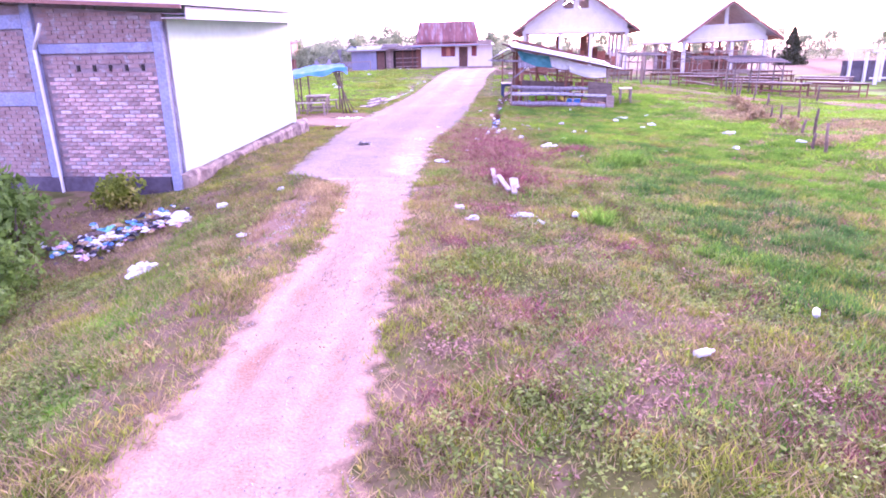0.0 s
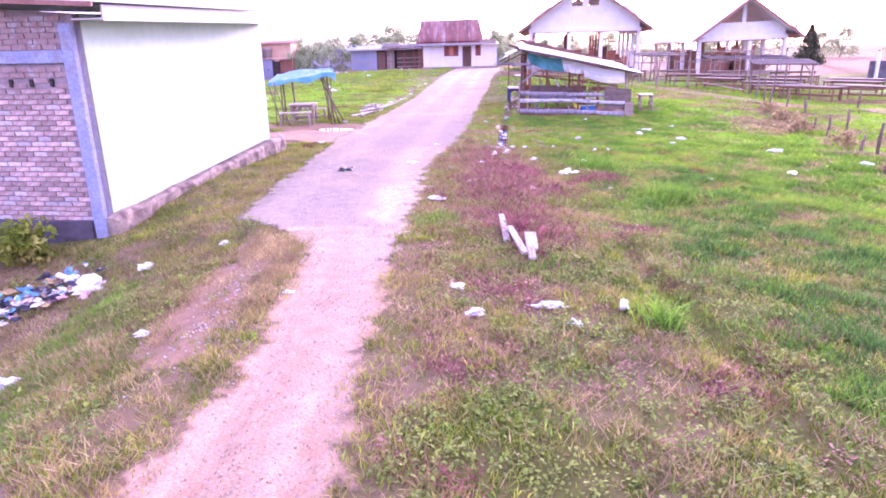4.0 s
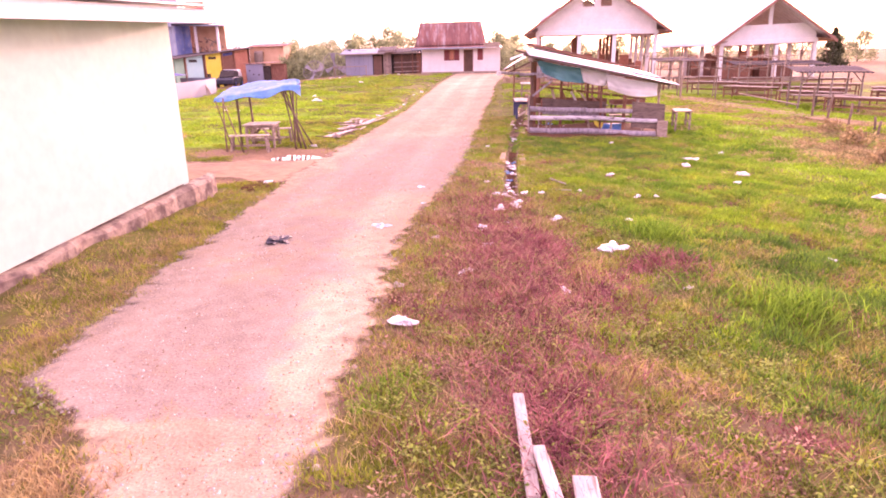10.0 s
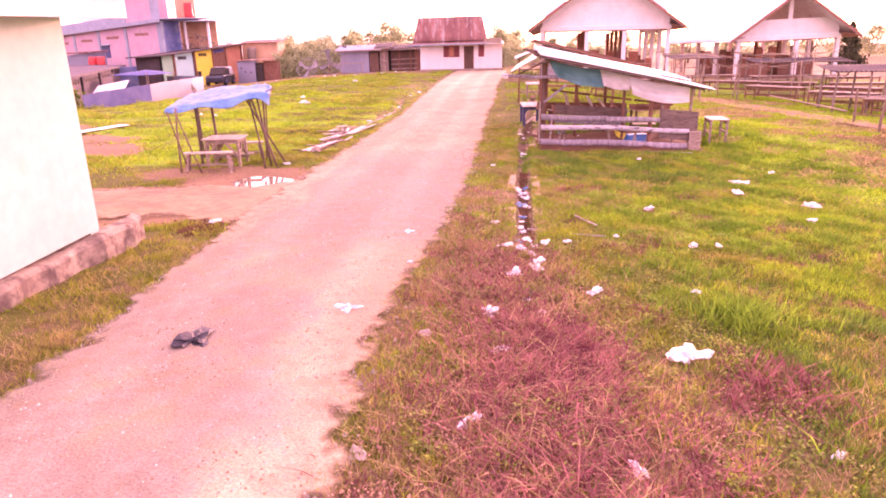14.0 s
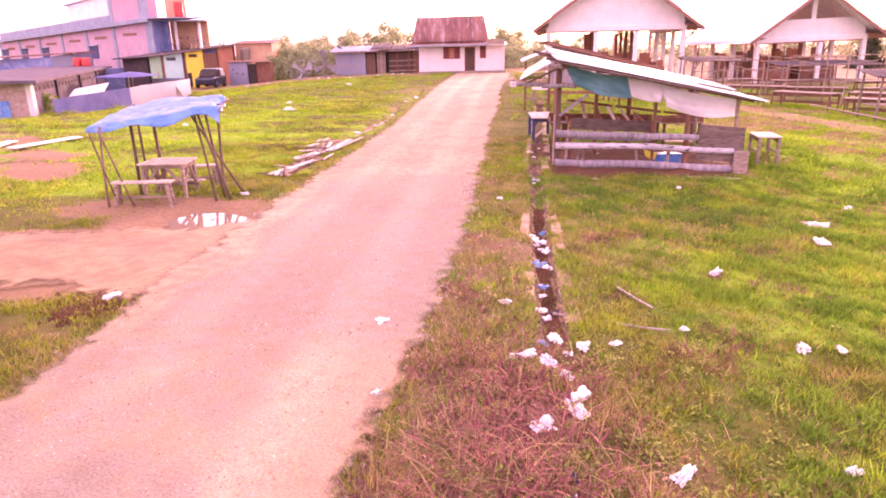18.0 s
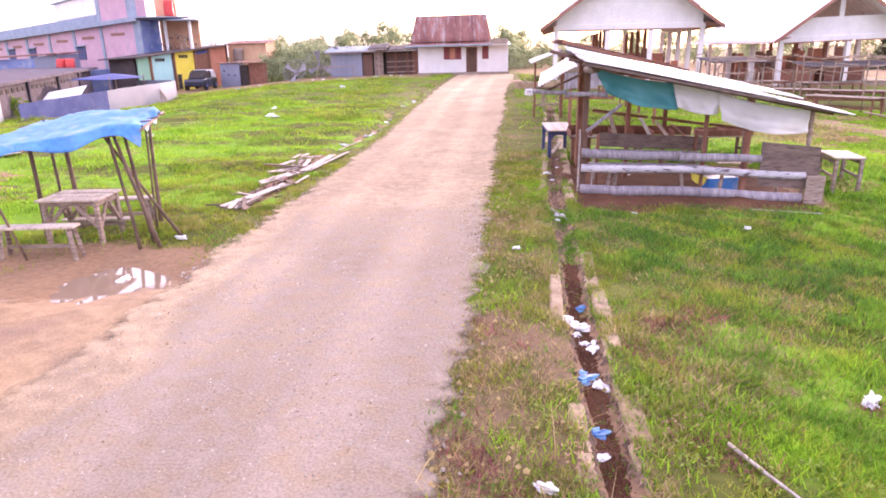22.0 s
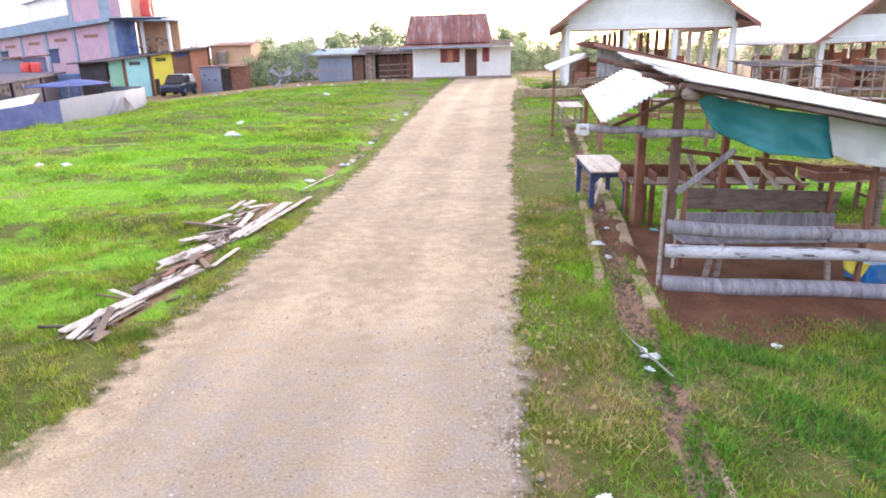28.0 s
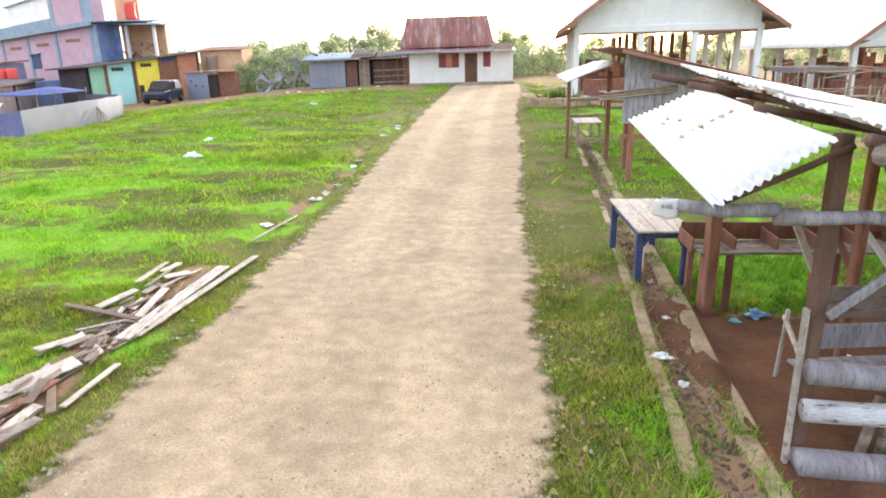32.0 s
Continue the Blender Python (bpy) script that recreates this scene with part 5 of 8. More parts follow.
def tray_table():
    """A low table whose top is an open tray."""
    t = thing("tray_table", pose(7.0, 30.0, hz(7.0, 30.0), 0, 0, 3), "small dark wooden table with an open tray top", "table")
    box("tray_floor", "wood", t, (0, 0, 0.62), (1.1, 0.6, 0.03))
    for y in (-0.29, 0.29):
        box("tray_side", "redwood", t, (0, y, 0.70), (1.1, 0.025, 0.14))
    for x in (-0.54, 0.0, 0.54):
        box("tray_end", "redwood", t, (x, 0, 0.69), (0.025, 0.56, 0.12))
    for x in (-0.48, 0.48):
        for y in (-0.24, 0.24):
            beam("leg", "darkwood", t, (x, y, -0.05), (x, y, 0.61), 0.06, 0.06)
        beam("rail", "darkwood", t, (x, -0.24, 0.3), (x, 0.24, 0.3), 0.03, 0.05)
    return t


tray_table()


def blue_table():
    t = thing("blue_leg_table", pose(3.42, 31.0, hz(3.42, 31.0), 0, 0, -3), "low table with pale plank top and navy painted legs", "table", "tables by the road")
    for k in range(3):
        box("top_plank", "palewood", t, (-0.22 + 0.215 * k, 0, 0.735), (0.21, 1.72, 0.03), (0, 0, 0.3 * (k - 1)))
    for x in (-0.27, 0.27):
        for y in (-0.72, 0.72):
            box("leg", "navy", t, (x, y, 0.36), (0.08, 0.07, 0.72))
            beam("corner_brace", "navy", t, (x * 0.98, y, 0.5), (x * 0.5, y, 0.7), 0.05, 0.05)
        box("side_apron", "navy", t, (x, 0, 0.67), (0.03, 1.4, 0.09))
    for y in (-0.72, 0.72):
        box("end_apron", "navy", t, (0, y, 0.67), (0.5, 0.03, 0.09))
    beam("stretcher", "palewood", t, (-0.2, -0.6, 0.2), (0.15, 0.72, 0.25), 0.05, 0.06)
    return t


blue_table()


def second_stall():
    s = thing("market_stall", (0, 0, 0), "grey boarded market stall with low pale tin awning", "market stall", "market stalls by the road")
    g = hz(4.8, 37)
    for x, y, h, w in ((4.72, 36.5, 2.5, 0.1), (4.95, 37.7, 2.3, 0.1), (7.6, 36.9, 1.8, 0.08), (3.95, 39.4, 2.0, 0.07), (4.9, 39.2, 2.2, 0.1), (8.0, 40.0, 1.9, 0.08)):
        beam("post", "redwood", s, (x, y, g - 0.05), (x, y, h), w, w)
    x = 4.60
    rnd = random.Random(3)
    for k in range(7):
        zb, zt = 1.25 + rnd.uniform(-0.06, 0.06), 2.66 - 0.055 * k
        box("wall_board", "greywood", s, (x, 36.4 + 0.03 * k, (zb + zt) / 2), (0.208, 0.025, zt - zb), (0, rnd.uniform(-0.6, 0.6), 4))
        x += 0.215
    beam("wall_rail", "redwood", s, (4.5, 36.45, 0.95), (6.2, 36.65, 0.9), 0.05, 0.1)
    for k in range(3):
        log("eave_pole", "bamboo", s, (3.95 + 0.05 * k, 36.2, 1.72 + 0.06 * k), (5.6, 36.45, 1.86 + 0.05 * k), 0.025, 0.02, seed=k)
    corrugated("roof_sheet", "rust", s, (4.3, 35.9, 2.72), (4.4, 39.2, 2.72), (8.4, 39.6, 1.75), (8.4, 36.2, 1.75), pitch=0.16, amp=0.018, seed=5)
    beam("eave_board", "barge", s, (4.3, 35.92, 2.66), (8.4, 36.2, 1.69), 0.03, 0.08)
    corrugated("awning_sheet", "whitemetal", s, (3.62, 38.0, 2.0), (3.9, 41.0, 2.05), (4.95, 41.2, 2.4), (4.75, 38.0, 2.42), pitch=0.17, amp=0.025, seed=6)
    for z in (0.5, 1.1, 1.5):
        beam("rail", "wood", s, (3.95, 39.5, z), (4.95, 39.3, z + 0.02), 0.04, 0.07)
    return settle(s, (5.6, 38, g))


second_stall()


def rough_table(m, w, d, h, label, group, top="palewood", frame="wood"):
    t = thing("market_table", m, label, "table", group)
    n = 4
    for k in range(n):
        box("top_plank", top, t, (0, (k + 0.5) * d / n - d / 2, h), (w, d / n - 0.008, 0.03))
    for x in (-w * 0.45, w * 0.45):
        for y in (-d * 0.4, d * 0.4):
            beam("leg", frame, t, (x, y, -0.1), (x, y, h - 0.01), 0.06, 0.06)
    for y in (-d * 0.4, d * 0.4):
        beam("rail", frame, t, (-w * 0.45, y, h - 0.08), (w * 0.45, y, h - 0.08), 0.035, 0.07)
        beam("foot_rail", frame, t, (-w * 0.45, y, h * 0.4), (w * 0.45, y, h * 0.4), 0.03, 0.05)
    return t


rough_table(pose(4.95, 42.0, hz(5, 42), 0, 0, 84), 2.2, 0.75, 0.74, "weathered plank market table", "tables by the road")
rough_table(pose(7.85, 26.9, hz(7.85, 26.9), 0, 0, 78), 0.9, 0.5, 0.56, "small plank table with pale top beside the stall", "tables by the road")

first = rough_table(pose(9.5, 43, hz(9.5, 43), 0, 0, 4), 3.0, 0.9, 0.72, "long weathered market table with plank top", "market tables", "wood", "redwood")
rnd = random.Random(21)
for x, y, r in ((13.0, 48.5, -20), (9.5, 47, 2), (17.0, 42.2, -62), (18.5, 39.0, -60), (16.5, 46, -40), (20.5, 42, -58), (22.5, 38, -60), (19.5, 46, -30), (23, 45, -20), (24.5, 41, -50), (13, 52, 0), (17, 50, 0), (21, 50, 0), (25, 49, 0), (18.4, 34.8, -62), (21, 34, -60), (9, 51, 0)):
    copy_thing(first, pose(x, y, hz(x, y) + 0.02, 0, 0, r + rnd.uniform(-4, 4)))


def roofed_stall(m, w, d, h):
    s = thing("roofed_market_stall", m, "open pole stall with dark thatched flat roof", "market stall", "open pole stalls")
    i = 0
    for x in (-w / 2 + 0.1, 0, w / 2 - 0.1):
        for y in (-d / 2 + 0.1, d / 2 - 0.1):
            i += 1
            log("post", "wood", s, (x, y, -0.2), (x, y, h + (0.12 if y > 0 else 0)), 0.05, 0.04, sides=7, seed=i)
    for y in (-d / 2 + 0.1, d / 2 - 0.1):
        log("roof_pole", "bamboo", s, (-w / 2, y, h + (0.12 if y > 0 else 0)), (w / 2, y, h + (0.12 if y > 0 else 0)), 0.04, 0.035, sides=7, seed=9)
    corrugated("roof_sheet", "darkroof", s, (-w / 2 - 0.2, -d / 2 - 0.2, h), (w / 2 + 0.2, -d / 2 - 0.2, h - 0.05), (w / 2 + 0.2, d / 2 + 0.2, h + 0.2), (-w / 2 - 0.2, d / 2 + 0.2, h + 0.22), pitch=0.18, amp=0.02, seed=4, label="dark rusty roof sheet")
    for x in (-w / 2 + 0.1, w / 2 - 0.1):
        beam("brace", "wood", s, (x, -d / 2 + 0.1, h - 0.5), (x + (0.45 if x < 0 else -0.45), -d / 2 + 0.1, h), 0.04, 0.05)
    box("shelf", "wood", s, (0, 0, 0.65), (w * 0.95, d * 0.6, 0.03))
    return s


rs = roofed_stall(pose(18.1, 37.2, hz(18.1, 37.2), 0, 0, -12), 2.7, 1.9, 1.72)
roofed_stall(pose(22.6, 51.0, hz(22.6, 51.0), 0, 0, -6), 5.4, 2.4, 1.5)
copy_thing(rs, pose(15.4, 49.5, hz(15.4, 49.5), 0, 0, 2))

frame_rack = thing("branch_rack", pose(14.6, 43.5, hz(14.6, 43.5)), "bare frame of crooked poles and branches", "pole frame")
rnd = random.Random(4)
for i in range(46):
    x, y = rnd.uniform(-3.2, 4.2), rnd.uniform(-2.0, 2.5)
    if i % 3:
        a = rnd.uniform(-0.5, 0.5)
        z = rnd.uniform(1.4, 2.3)
        ln = rnd.uniform(1.2, 2.8)
        log("branch", "bamboo", frame_rack, (x, y, z), (x + ln * math.cos(a), y + ln * math.sin(a), z + rnd.uniform(-0.35, 0.35)), 0.022, 0.012, sides=5, rough=0.15, seed=i)
    else:
        log("post", "bamboo", frame_rack, (x, y, -0.1), (x + rnd.uniform(-0.1, 0.1), y, rnd.uniform(1.6, 2.4)), 0.035, 0.025, sides=6, rough=0.1, seed=i)


# ---- market halls ----
def market_hall(loc, w, depth, base, eave, apex, cols, label, open_top=False):
    b = thing("market_hall", loc, label, "market hall", "open market halls")
    hw = w / 2
    over = 0.95
    for y0 in [0] + [3.5 * k for k in range(1, int(depth / 3.5) + 1)]:
        for x in (cols if y0 in (0, 3.5 * int(depth / 3.5)) else (cols[0], cols[-1])):
            box("column", "white", b, (x, y0, (base + eave) / 2), (0.26, 0.26, eave - base), bevel=0.012)
    for k in range(1, int(depth / 3.5) + 1):
        for x in cols[1:-1]:
            box("inner_column", "redwood", b, (x, 3.5 * k - 1.2, (base + eave) / 2), (0.2, 0.2, eave - base))
    rnd = random.Random(int(w * 10))
    for yb in (depth * 0.45, depth * 0.8):
        x = -hw + 0.35
        while x < hw - 0.4:
            wd = rnd.uniform(0.35, 0.8)
            hh = rnd.uniform(0.9, 2.0)
            box("partition_board", rnd.choice(("orange", "redwood", "wood", "barge")), b, (x + wd / 2, yb, base + hh / 2), (wd - 0.03, 0.05, hh), label="brown stall partition board")
            x += wd
    box("lintel", "barge", b, (0, -0.06, eave - 0.09), (w - 0.3, 0.2, 0.07), label="dark red lintel strip")
    box("front_beam", "white", b, (0, 0, eave + 0.1), (w + 0.3, 0.3, 0.3), bevel=0.012)
    for x in (-hw, hw):
        box("side_beam", "white", b, (x, depth / 2, eave + 0.1), (0.28, depth, 0.28), bevel=0.012)
    sl = (apex - eave) / (hw + over)
    zt = lambda x: apex - abs(x) * sl
    # gable with two openings, as one wall with a depth
    for y0 in (0.02, depth):
        bm = bmesh.new()
        win = [(-1.0, -0.22), (0.22, 1.0)]
        zb, zw0, zw1 = eave + 0.25, apex - 1.75, apex - 1.15
        def quad(p):
            f = [bm.verts.new((x, y0 - 0.08, z)) for x, z in p]
            g = [bm.verts.new((x, y0 + 0.08, z)) for x, z in p]
            bm.faces.new(f)
            bm.faces.new(g[::-1])
            for i in range(len(p)):
                k = (i + 1) % len(p)
                bm.faces.new((f[k], f[i], g[i], g[k]))
        quad([(-hw, zb), (hw, zb), (hw, zt(hw) - 0.12), (hw * 0.9, zw0), (-hw * 0.9, zw0), (-hw, zt(hw) - 0.12)] if zt(hw) - 0.12 > zb + 0.05 and zt(hw) - 0.12 < zw0 else [(-hw, zb), (hw, zb), ((apex - zw0) / sl - 0.15, zw0), (-(apex - zw0) / sl + 0.15, zw0)])
        e0, e1 = (apex - zw0) / sl - 0.15, (apex - zw1) / sl - 0.15
        if open_top:
            quad([(-0.14, zw0), (0.14, zw0), (0.14, apex - 0.3), (-0.14, apex - 0.3)])
            part("gable", bm, "white", b, "white plastered gable open below the ridge")
            continue
        quad([(-e0, zw0), (-1.0, zw0), (-1.0, zw1), (-e1, zw1)] if e1 > 1.0 else [(-e0, zw0), (-1.0, zw0), (-1.0, zw0 + 0.2)])
        quad([(1.0, zw0), (e0, zw0), (e1, zw1), (1.0, zw1)] if e1 > 1.0 else [(1.0, zw0), (e0, zw0), (1.0, zw0 + 0.2)])
        quad([(-0.22, zw0), (0.22, zw0), (0.22, zw1), (-0.22, zw1)])
        quad([(-e1, zw1), (e1, zw1), (0, apex - 0.2)])
        part("gable", bm, "white", b, "white plastered gable with two openings")
    for sg in (-1, 1):
        corrugated("roof_slope", "whitemetal", b, (sg * (hw + over), -1.1, eave + 0.02), (sg * (hw + over), depth + 1.0, eave + 0.02), (0, depth + 1.0, apex), (0, -1.1, apex), pitch=0.5, amp=0.02, seed=2, label="pale pinkish metal roof")
        panel("barge_board", "barge", b, [(sg * (hw + over), -1.13, eave - 0.16), (0, -1.13, apex - 0.18), (0, -1.13, apex + 0.04), (sg * (hw + over), -1.13, eave + 0.06)][::sg], 0.04, "reddish brown barge board")
        panel("eave_lining", "barge", b, [(sg * (hw + over), -1.1, eave - 0.04), (sg * (hw + over), depth, eave - 0.04), (sg * hw, depth, eave + 0.24), (sg * hw, -1.1, eave + 0.24)], 0.02)
    box("floor_slab", "concrete", b, (0, depth / 2, base - 0.1), (w + 0.8, depth + 0.6, 0.3), bevel=0.02)
    for k in range(int(depth / 4)):
        for x in (-hw * 0.5, hw * 0.45):
            box("sales_bench", "redwood", b, (x, 2 + 4 * k, base + 0.45), (hw * 0.75, 1.1, 0.8), bevel=0.02, label="brown built-in sales bench")
    return b


h1 = market_hall((0, 0, 0), 8.25, 14.0, 0.45, 3.55, 7.15, (-4.12, -1.15, 1.3, 4.12), "white columned open market hall with pale gabled roof")
h1.matrix_world = pose(11.33, 54.6, 0, 0, 0, -9)
h2 = market_hall((0, 0, 0), 6.7, 10.5, 0.2, 2.72, 5.75, (-3.35, 0.6, 3.35), "second white columned market hall with open gable top", True)
h2.matrix_world = pose(23.9, 54.9, 0, 0, -1.6, 0)


# ---- house at the end of the road ----
def end_house():
    b = thing("house", (0, 0, 0), "small white house with tall rusty tin roof and brown door", "house")
    y = 72.0
    for x0, x1, z0, z1 in ((-1.75, 0.43, 0.7, 3.0), (0.43, 1.95, 0.7, 1.78), (0.43, 1.95, 2.82, 3.0), (1.95, 2.35, 0.7, 3.0), (2.35, 3.3, 2.78, 3.0), (3.3, 3.72, 0.7, 3.0), (3.72, 4.28, 0.7, 1.78), (3.72, 4.28, 2.86, 3.0), (4.28, 5.95, 0.7, 3.0)):
        box("wall_panel", "white", b, ((x0 + x1) / 2, y + 0.09, (z0 + z1) / 2), (x1 - x0, 0.18, z1 - z0), bevel=0)
    box("body", "white", b, (2.1, y + 3.0, 1.6), (7.68, 5.6, 2.6))
    box("base", "concrete", b, (2.1, y + 2.9, 0.47), (7.9, 6.1, 0.5), label="ochre concrete base")
    box("step", "concrete", b, (2.83, y - 0.35, 0.5), (1.3, 0.6, 0.24), bevel=0.02)
    for x0, x1, z0, z1, nm in ((0.43, 1.95, 1.78, 2.82, "window"), (3.72, 4.28, 1.78, 2.86, "window"), (2.35, 3.3, 0.72, 2.78, "door")):
        w = box(nm, "maroon" if nm == "window" else "darkwood", b, ((x0 + x1) / 2, y + 0.1, (z0 + z1) / 2), (x1 - x0, 0.06, z1 - z0), label="brown wooden " + nm)
        for xa in (x0 + 0.03, x1 - 0.03):
            box("frame", "barge", w, (xa, y + 0.05, (z0 + z1) / 2), (0.06, 0.08, z1 - z0))
        box("frame", "barge", w, ((x0 + x1) / 2, y + 0.05, z1 - 0.03), (x1 - x0, 0.08, 0.06))
        if nm == "window" and x1 - x0 > 1:
            for k in range(1, 3):
                box("mullion", "barge", w, (x0 + (x1 - x0) * k / 3, y + 0.055, (z0 + z1) / 2), (0.06, 0.07, z1 - z0 - 0.1))
            box("pane", "orange", w, (x0 + (x1 - x0) * 0.5, y + 0.066, (z0 + z1) / 2), (0.4, 0.012, z1 - z0 - 0.15))
    corrugated("roof_front", "rust", b, (-2.35, 71.6, 3.2), (4.55, 71.6, 3.25), (4.2, 74.3, 5.5), (-1.95, 74.3, 5.42), pitch=0.3, amp=0.03, seed=3, label="rusty corrugated roof with grey patches")
    corrugated("roof_back", "rust", b, (-2.35, 78.2, 3.2), (4.55, 78.2, 3.25), (4.2, 74.3, 5.5), (-1.95, 74.3, 5.42), pitch=0.3, amp=0.03, seed=4)
    panel("gable_side", "yellow", b, [(4.3, 71.9, 3.2), (4.3, 78, 3.2), (4.2, 74.4, 5.35), (4.2, 74.2, 5.35)], 0.05)
    corrugated("porch_roof", "rust", b, (-2.75, 70.9, 2.92), (4.45, 70.9, 2.98), (4.5, 72.2, 3.3), (-2.3, 72.2, 3.25), pitch=0.3, amp=0.02, seed=5)
    panel("lean_to_roof", "whitemetal", b, [(4.1, 71.0, 2.95), (6.1, 71.2, 2.95), (6.1, 76, 3.45), (4.1, 76, 3.5)], 0.05)
    panel("lean_to_fascia", "concrete", b, [(4.3, 71.15, 2.95), (5.85, 71.2, 2.95), (5.85, 71.2, 3.42), (4.3, 71.15, 3.42)], 0.05)
    beam("fascia", "slate", b, (-2.75, 70.88, 2.9), (4.45, 70.88, 2.95), 0.03, 0.12)
    return settle(b, (2.1, 72, 0.5))


end_house()


def shed(name, x0, x1, y, g, h, depth, wall, roof, label, door=None):
    b = thing(name, (0, 0, 0), label, "shed", "sheds by the house")
    n = max(3, int((x1 - x0) / 0.45))
    for k in range(n):
        xa = x0 + (x1 - x0) * (k + 0.5) / n
        if door and door[0] < xa < door[1]:
            continue
        box("wall_board", wall, b, (xa, y, g + h / 2), ((x1 - x0) / n - 0.015, 0.04, h), bevel=0.004)
    if door:
        box("door", "darkwood", b, ((door[0] + door[1]) / 2, y + 0.03, g + h * 0.45), (door[1] - door[0], 0.04, h * 0.9), label="dark brown panel filling the doorway")
    box("body", "dark", b, ((x0 + x1) / 2, y + depth / 2 + 0.1, g + h / 2), (x1 - x0 - 0.04, depth, h), bevel=0)
    corrugated("roof_sheet", roof, b, (x0 - 0.5, y - 0.7, g + h + 0.0), (x1 + 0.4, y - 0.7, g + h + 0.05), (x1 + 0.4, y + depth, g + h + 0.55), (x0 - 0.5, y + depth, g + h + 0.5), pitch=0.3, amp=0.03, seed=3)
    beam("eave_board", "wood", b, (x0 - 0.5, y - 0.68, g + h - 0.06), (x1 + 0.4, y - 0.68, g + h - 0.01), 0.03, 0.1)
    return settle(b, ((x0 + x1) / 2, y + depth / 2, g))


shed("shed", -9.6, -5.9, 74, 0.45, 2.1, 4, "zincpale", "slate", "grey-blue zinc shed with plank door beside the house", (-6.75, -5.9))
shed("shed", -5.8, -4.95, 74.2, 0.5, 2.25, 3.6, "wood", "darkroof", "narrow brown timber shed", None)
# Open front: its panel's dark tone stands in for the shaded inside.
open_shed = shed("shed", -4.9, -1.9, 74.6, 0.5, 2.1, 3.5, "redwood", "darkroof", "dark red-brown open timber shed against the house", (-4.7, -2.2))
for z in (0.25, 0.7, 1.15):
    beam("slat", "wood", open_shed, (-1.3, -1.83, z), (1.25, -1.83, z + 0.05), 0.03, 0.1)
for x in (-0.5, 0.6):
    beam("stall_post", "redwood", open_shed, (x, -1.84, 0), (x, -1.84, 2.0), 0.1, 0.08)
box_rail = thing("pole_rail", (-9, 72.8, 0.4), "thin pole rail in front of the shed", "rail")
for x in (-1.6, 1.6):
    log("post", "bamboo", box_rail, (x, 0, -0.1), (x, 0, 1.0), 0.04, 0.035, sides=6)
log("rail", "bamboo", box_rail, (-1.7, 0, 0.9), (1.7, 0, 1.0), 0.03, 0.03, sides=6)

# ---- row of painted shops ----
SE = Vector((0.307, 0.952, 0)).normalized()
SN = Vector((SE.y, -SE.x, 0))
SO = Vector((-27.4, 80.4, 0))


def spt(u, n, z):
    return SO + SE * u + SN * n + Vector((0, 0, z))


def shop_row():
    b = thing("shop_row", (0, 0, 0), "row of small lock-up shops painted green, turquoise, yellow and orange", "shop row")
    roof = lambda u: 2.62 + 0.085 * (u + 2)
    bays = ((-3.2, -1.75, "green", "green painted bay"), (-1.6, 1.35, "turquoise", "turquoise painted bay"), (1.85, 4.7, "yellow", "yellow painted bay"), (4.9, 7.0, "redwood", "open brown bay"), (7.3, 10.1, "orange", "orange brick bay"))
    for u0, u1, mt, lb in bays:
        panel("bay", mt, b, [spt(u0, 0, -1.2), spt(u1, 0, -1.2), spt(u1, 0, roof(u1) - 0.1), spt(u0, 0, roof(u0) - 0.1)], 0.2, lb)
        if mt in ("turquoise", "yellow"):
            c = (u0 + u1) / 2 - 0.3
            for k in range(4):
                panel("vent", "dark", b, [spt(c - 0.55 + 0.34 * k, 0.03, roof(c) - 0.75), spt(c - 0.28 + 0.34 * k, 0.03, roof(c) - 0.75), spt(c - 0.28 + 0.34 * k, 0.03, roof(c) - 0.45), spt(c - 0.55 + 0.34 * k, 0.03, roof(c) - 0.45)], 0.05, "dark vent blocks")
    panel("doorway", "dark", b, [spt(1.9, 0.02, -0.8), spt(2.5, 0.02, -0.8), spt(2.5, 0.02, 0.7), spt(1.9, 0.02, 0.7)], 0.04, "dark doorway")
    panel("shutter", "sheet", b, [spt(5.0, 0.05, roof(5) - 0.6), spt(6.9, 0.05, roof(7) - 0.6), spt(6.9, 0.05, roof(7) - 0.3), spt(5.0, 0.05, roof(5) - 0.3)], 0.05)
    for u in (-1.68, 1.6, 4.8, 7.15, 10.25):
        beam("post", "redwood", b, spt(u, 0.05, -1.2), spt(u, 0.05, roof(u) - 0.05), 0.22, 0.22, label="dark timber post")
    panel("roof", "darkroof", b, [spt(-4.0, 0.6, roof(-4)), spt(10.6, 0.6, roof(10.6)), spt(10.6, -4, roof(10.6) - 0.15), spt(-4.0, -4, roof(-4) - 0.15)], 0.1, "flat dark tin roof")
    # Near-black tone stands in for the shadowed gap under the roof.
    panel("back", "darkroof", b, [spt(-3.2, -0.5, -1.2), spt(10.3, -0.5, -1.2), spt(10.3, -0.5, roof(10.3) - 0.2), spt(-3.2, -0.5, roof(-3.2) - 0.2)], 3.0)
    rnd = random.Random(6)
    for k in range(9):
        u = rnd.uniform(2, 10)
        log("roof_clutter", "bamboo", b, spt(u, 0.2, roof(u) + 0.05), spt(u + rnd.uniform(-0.5, 0.5), 0, roof(u) + rnd.uniform(0.3, 0.8)), 0.06, 0.03, sides=5, seed=k)
    return settle(b, spt(3.5, -1, -0.8))


shop_row()


# ---- pink two-storey building ----
PE = Vector((-0.8, 0.6, 0)).normalized()
PN = Vector((-PE.y, PE.x, 0)) * -1
if PN.y > 0:
    PN = -PN
PO = Vector((-30.7, 83.1, 0))


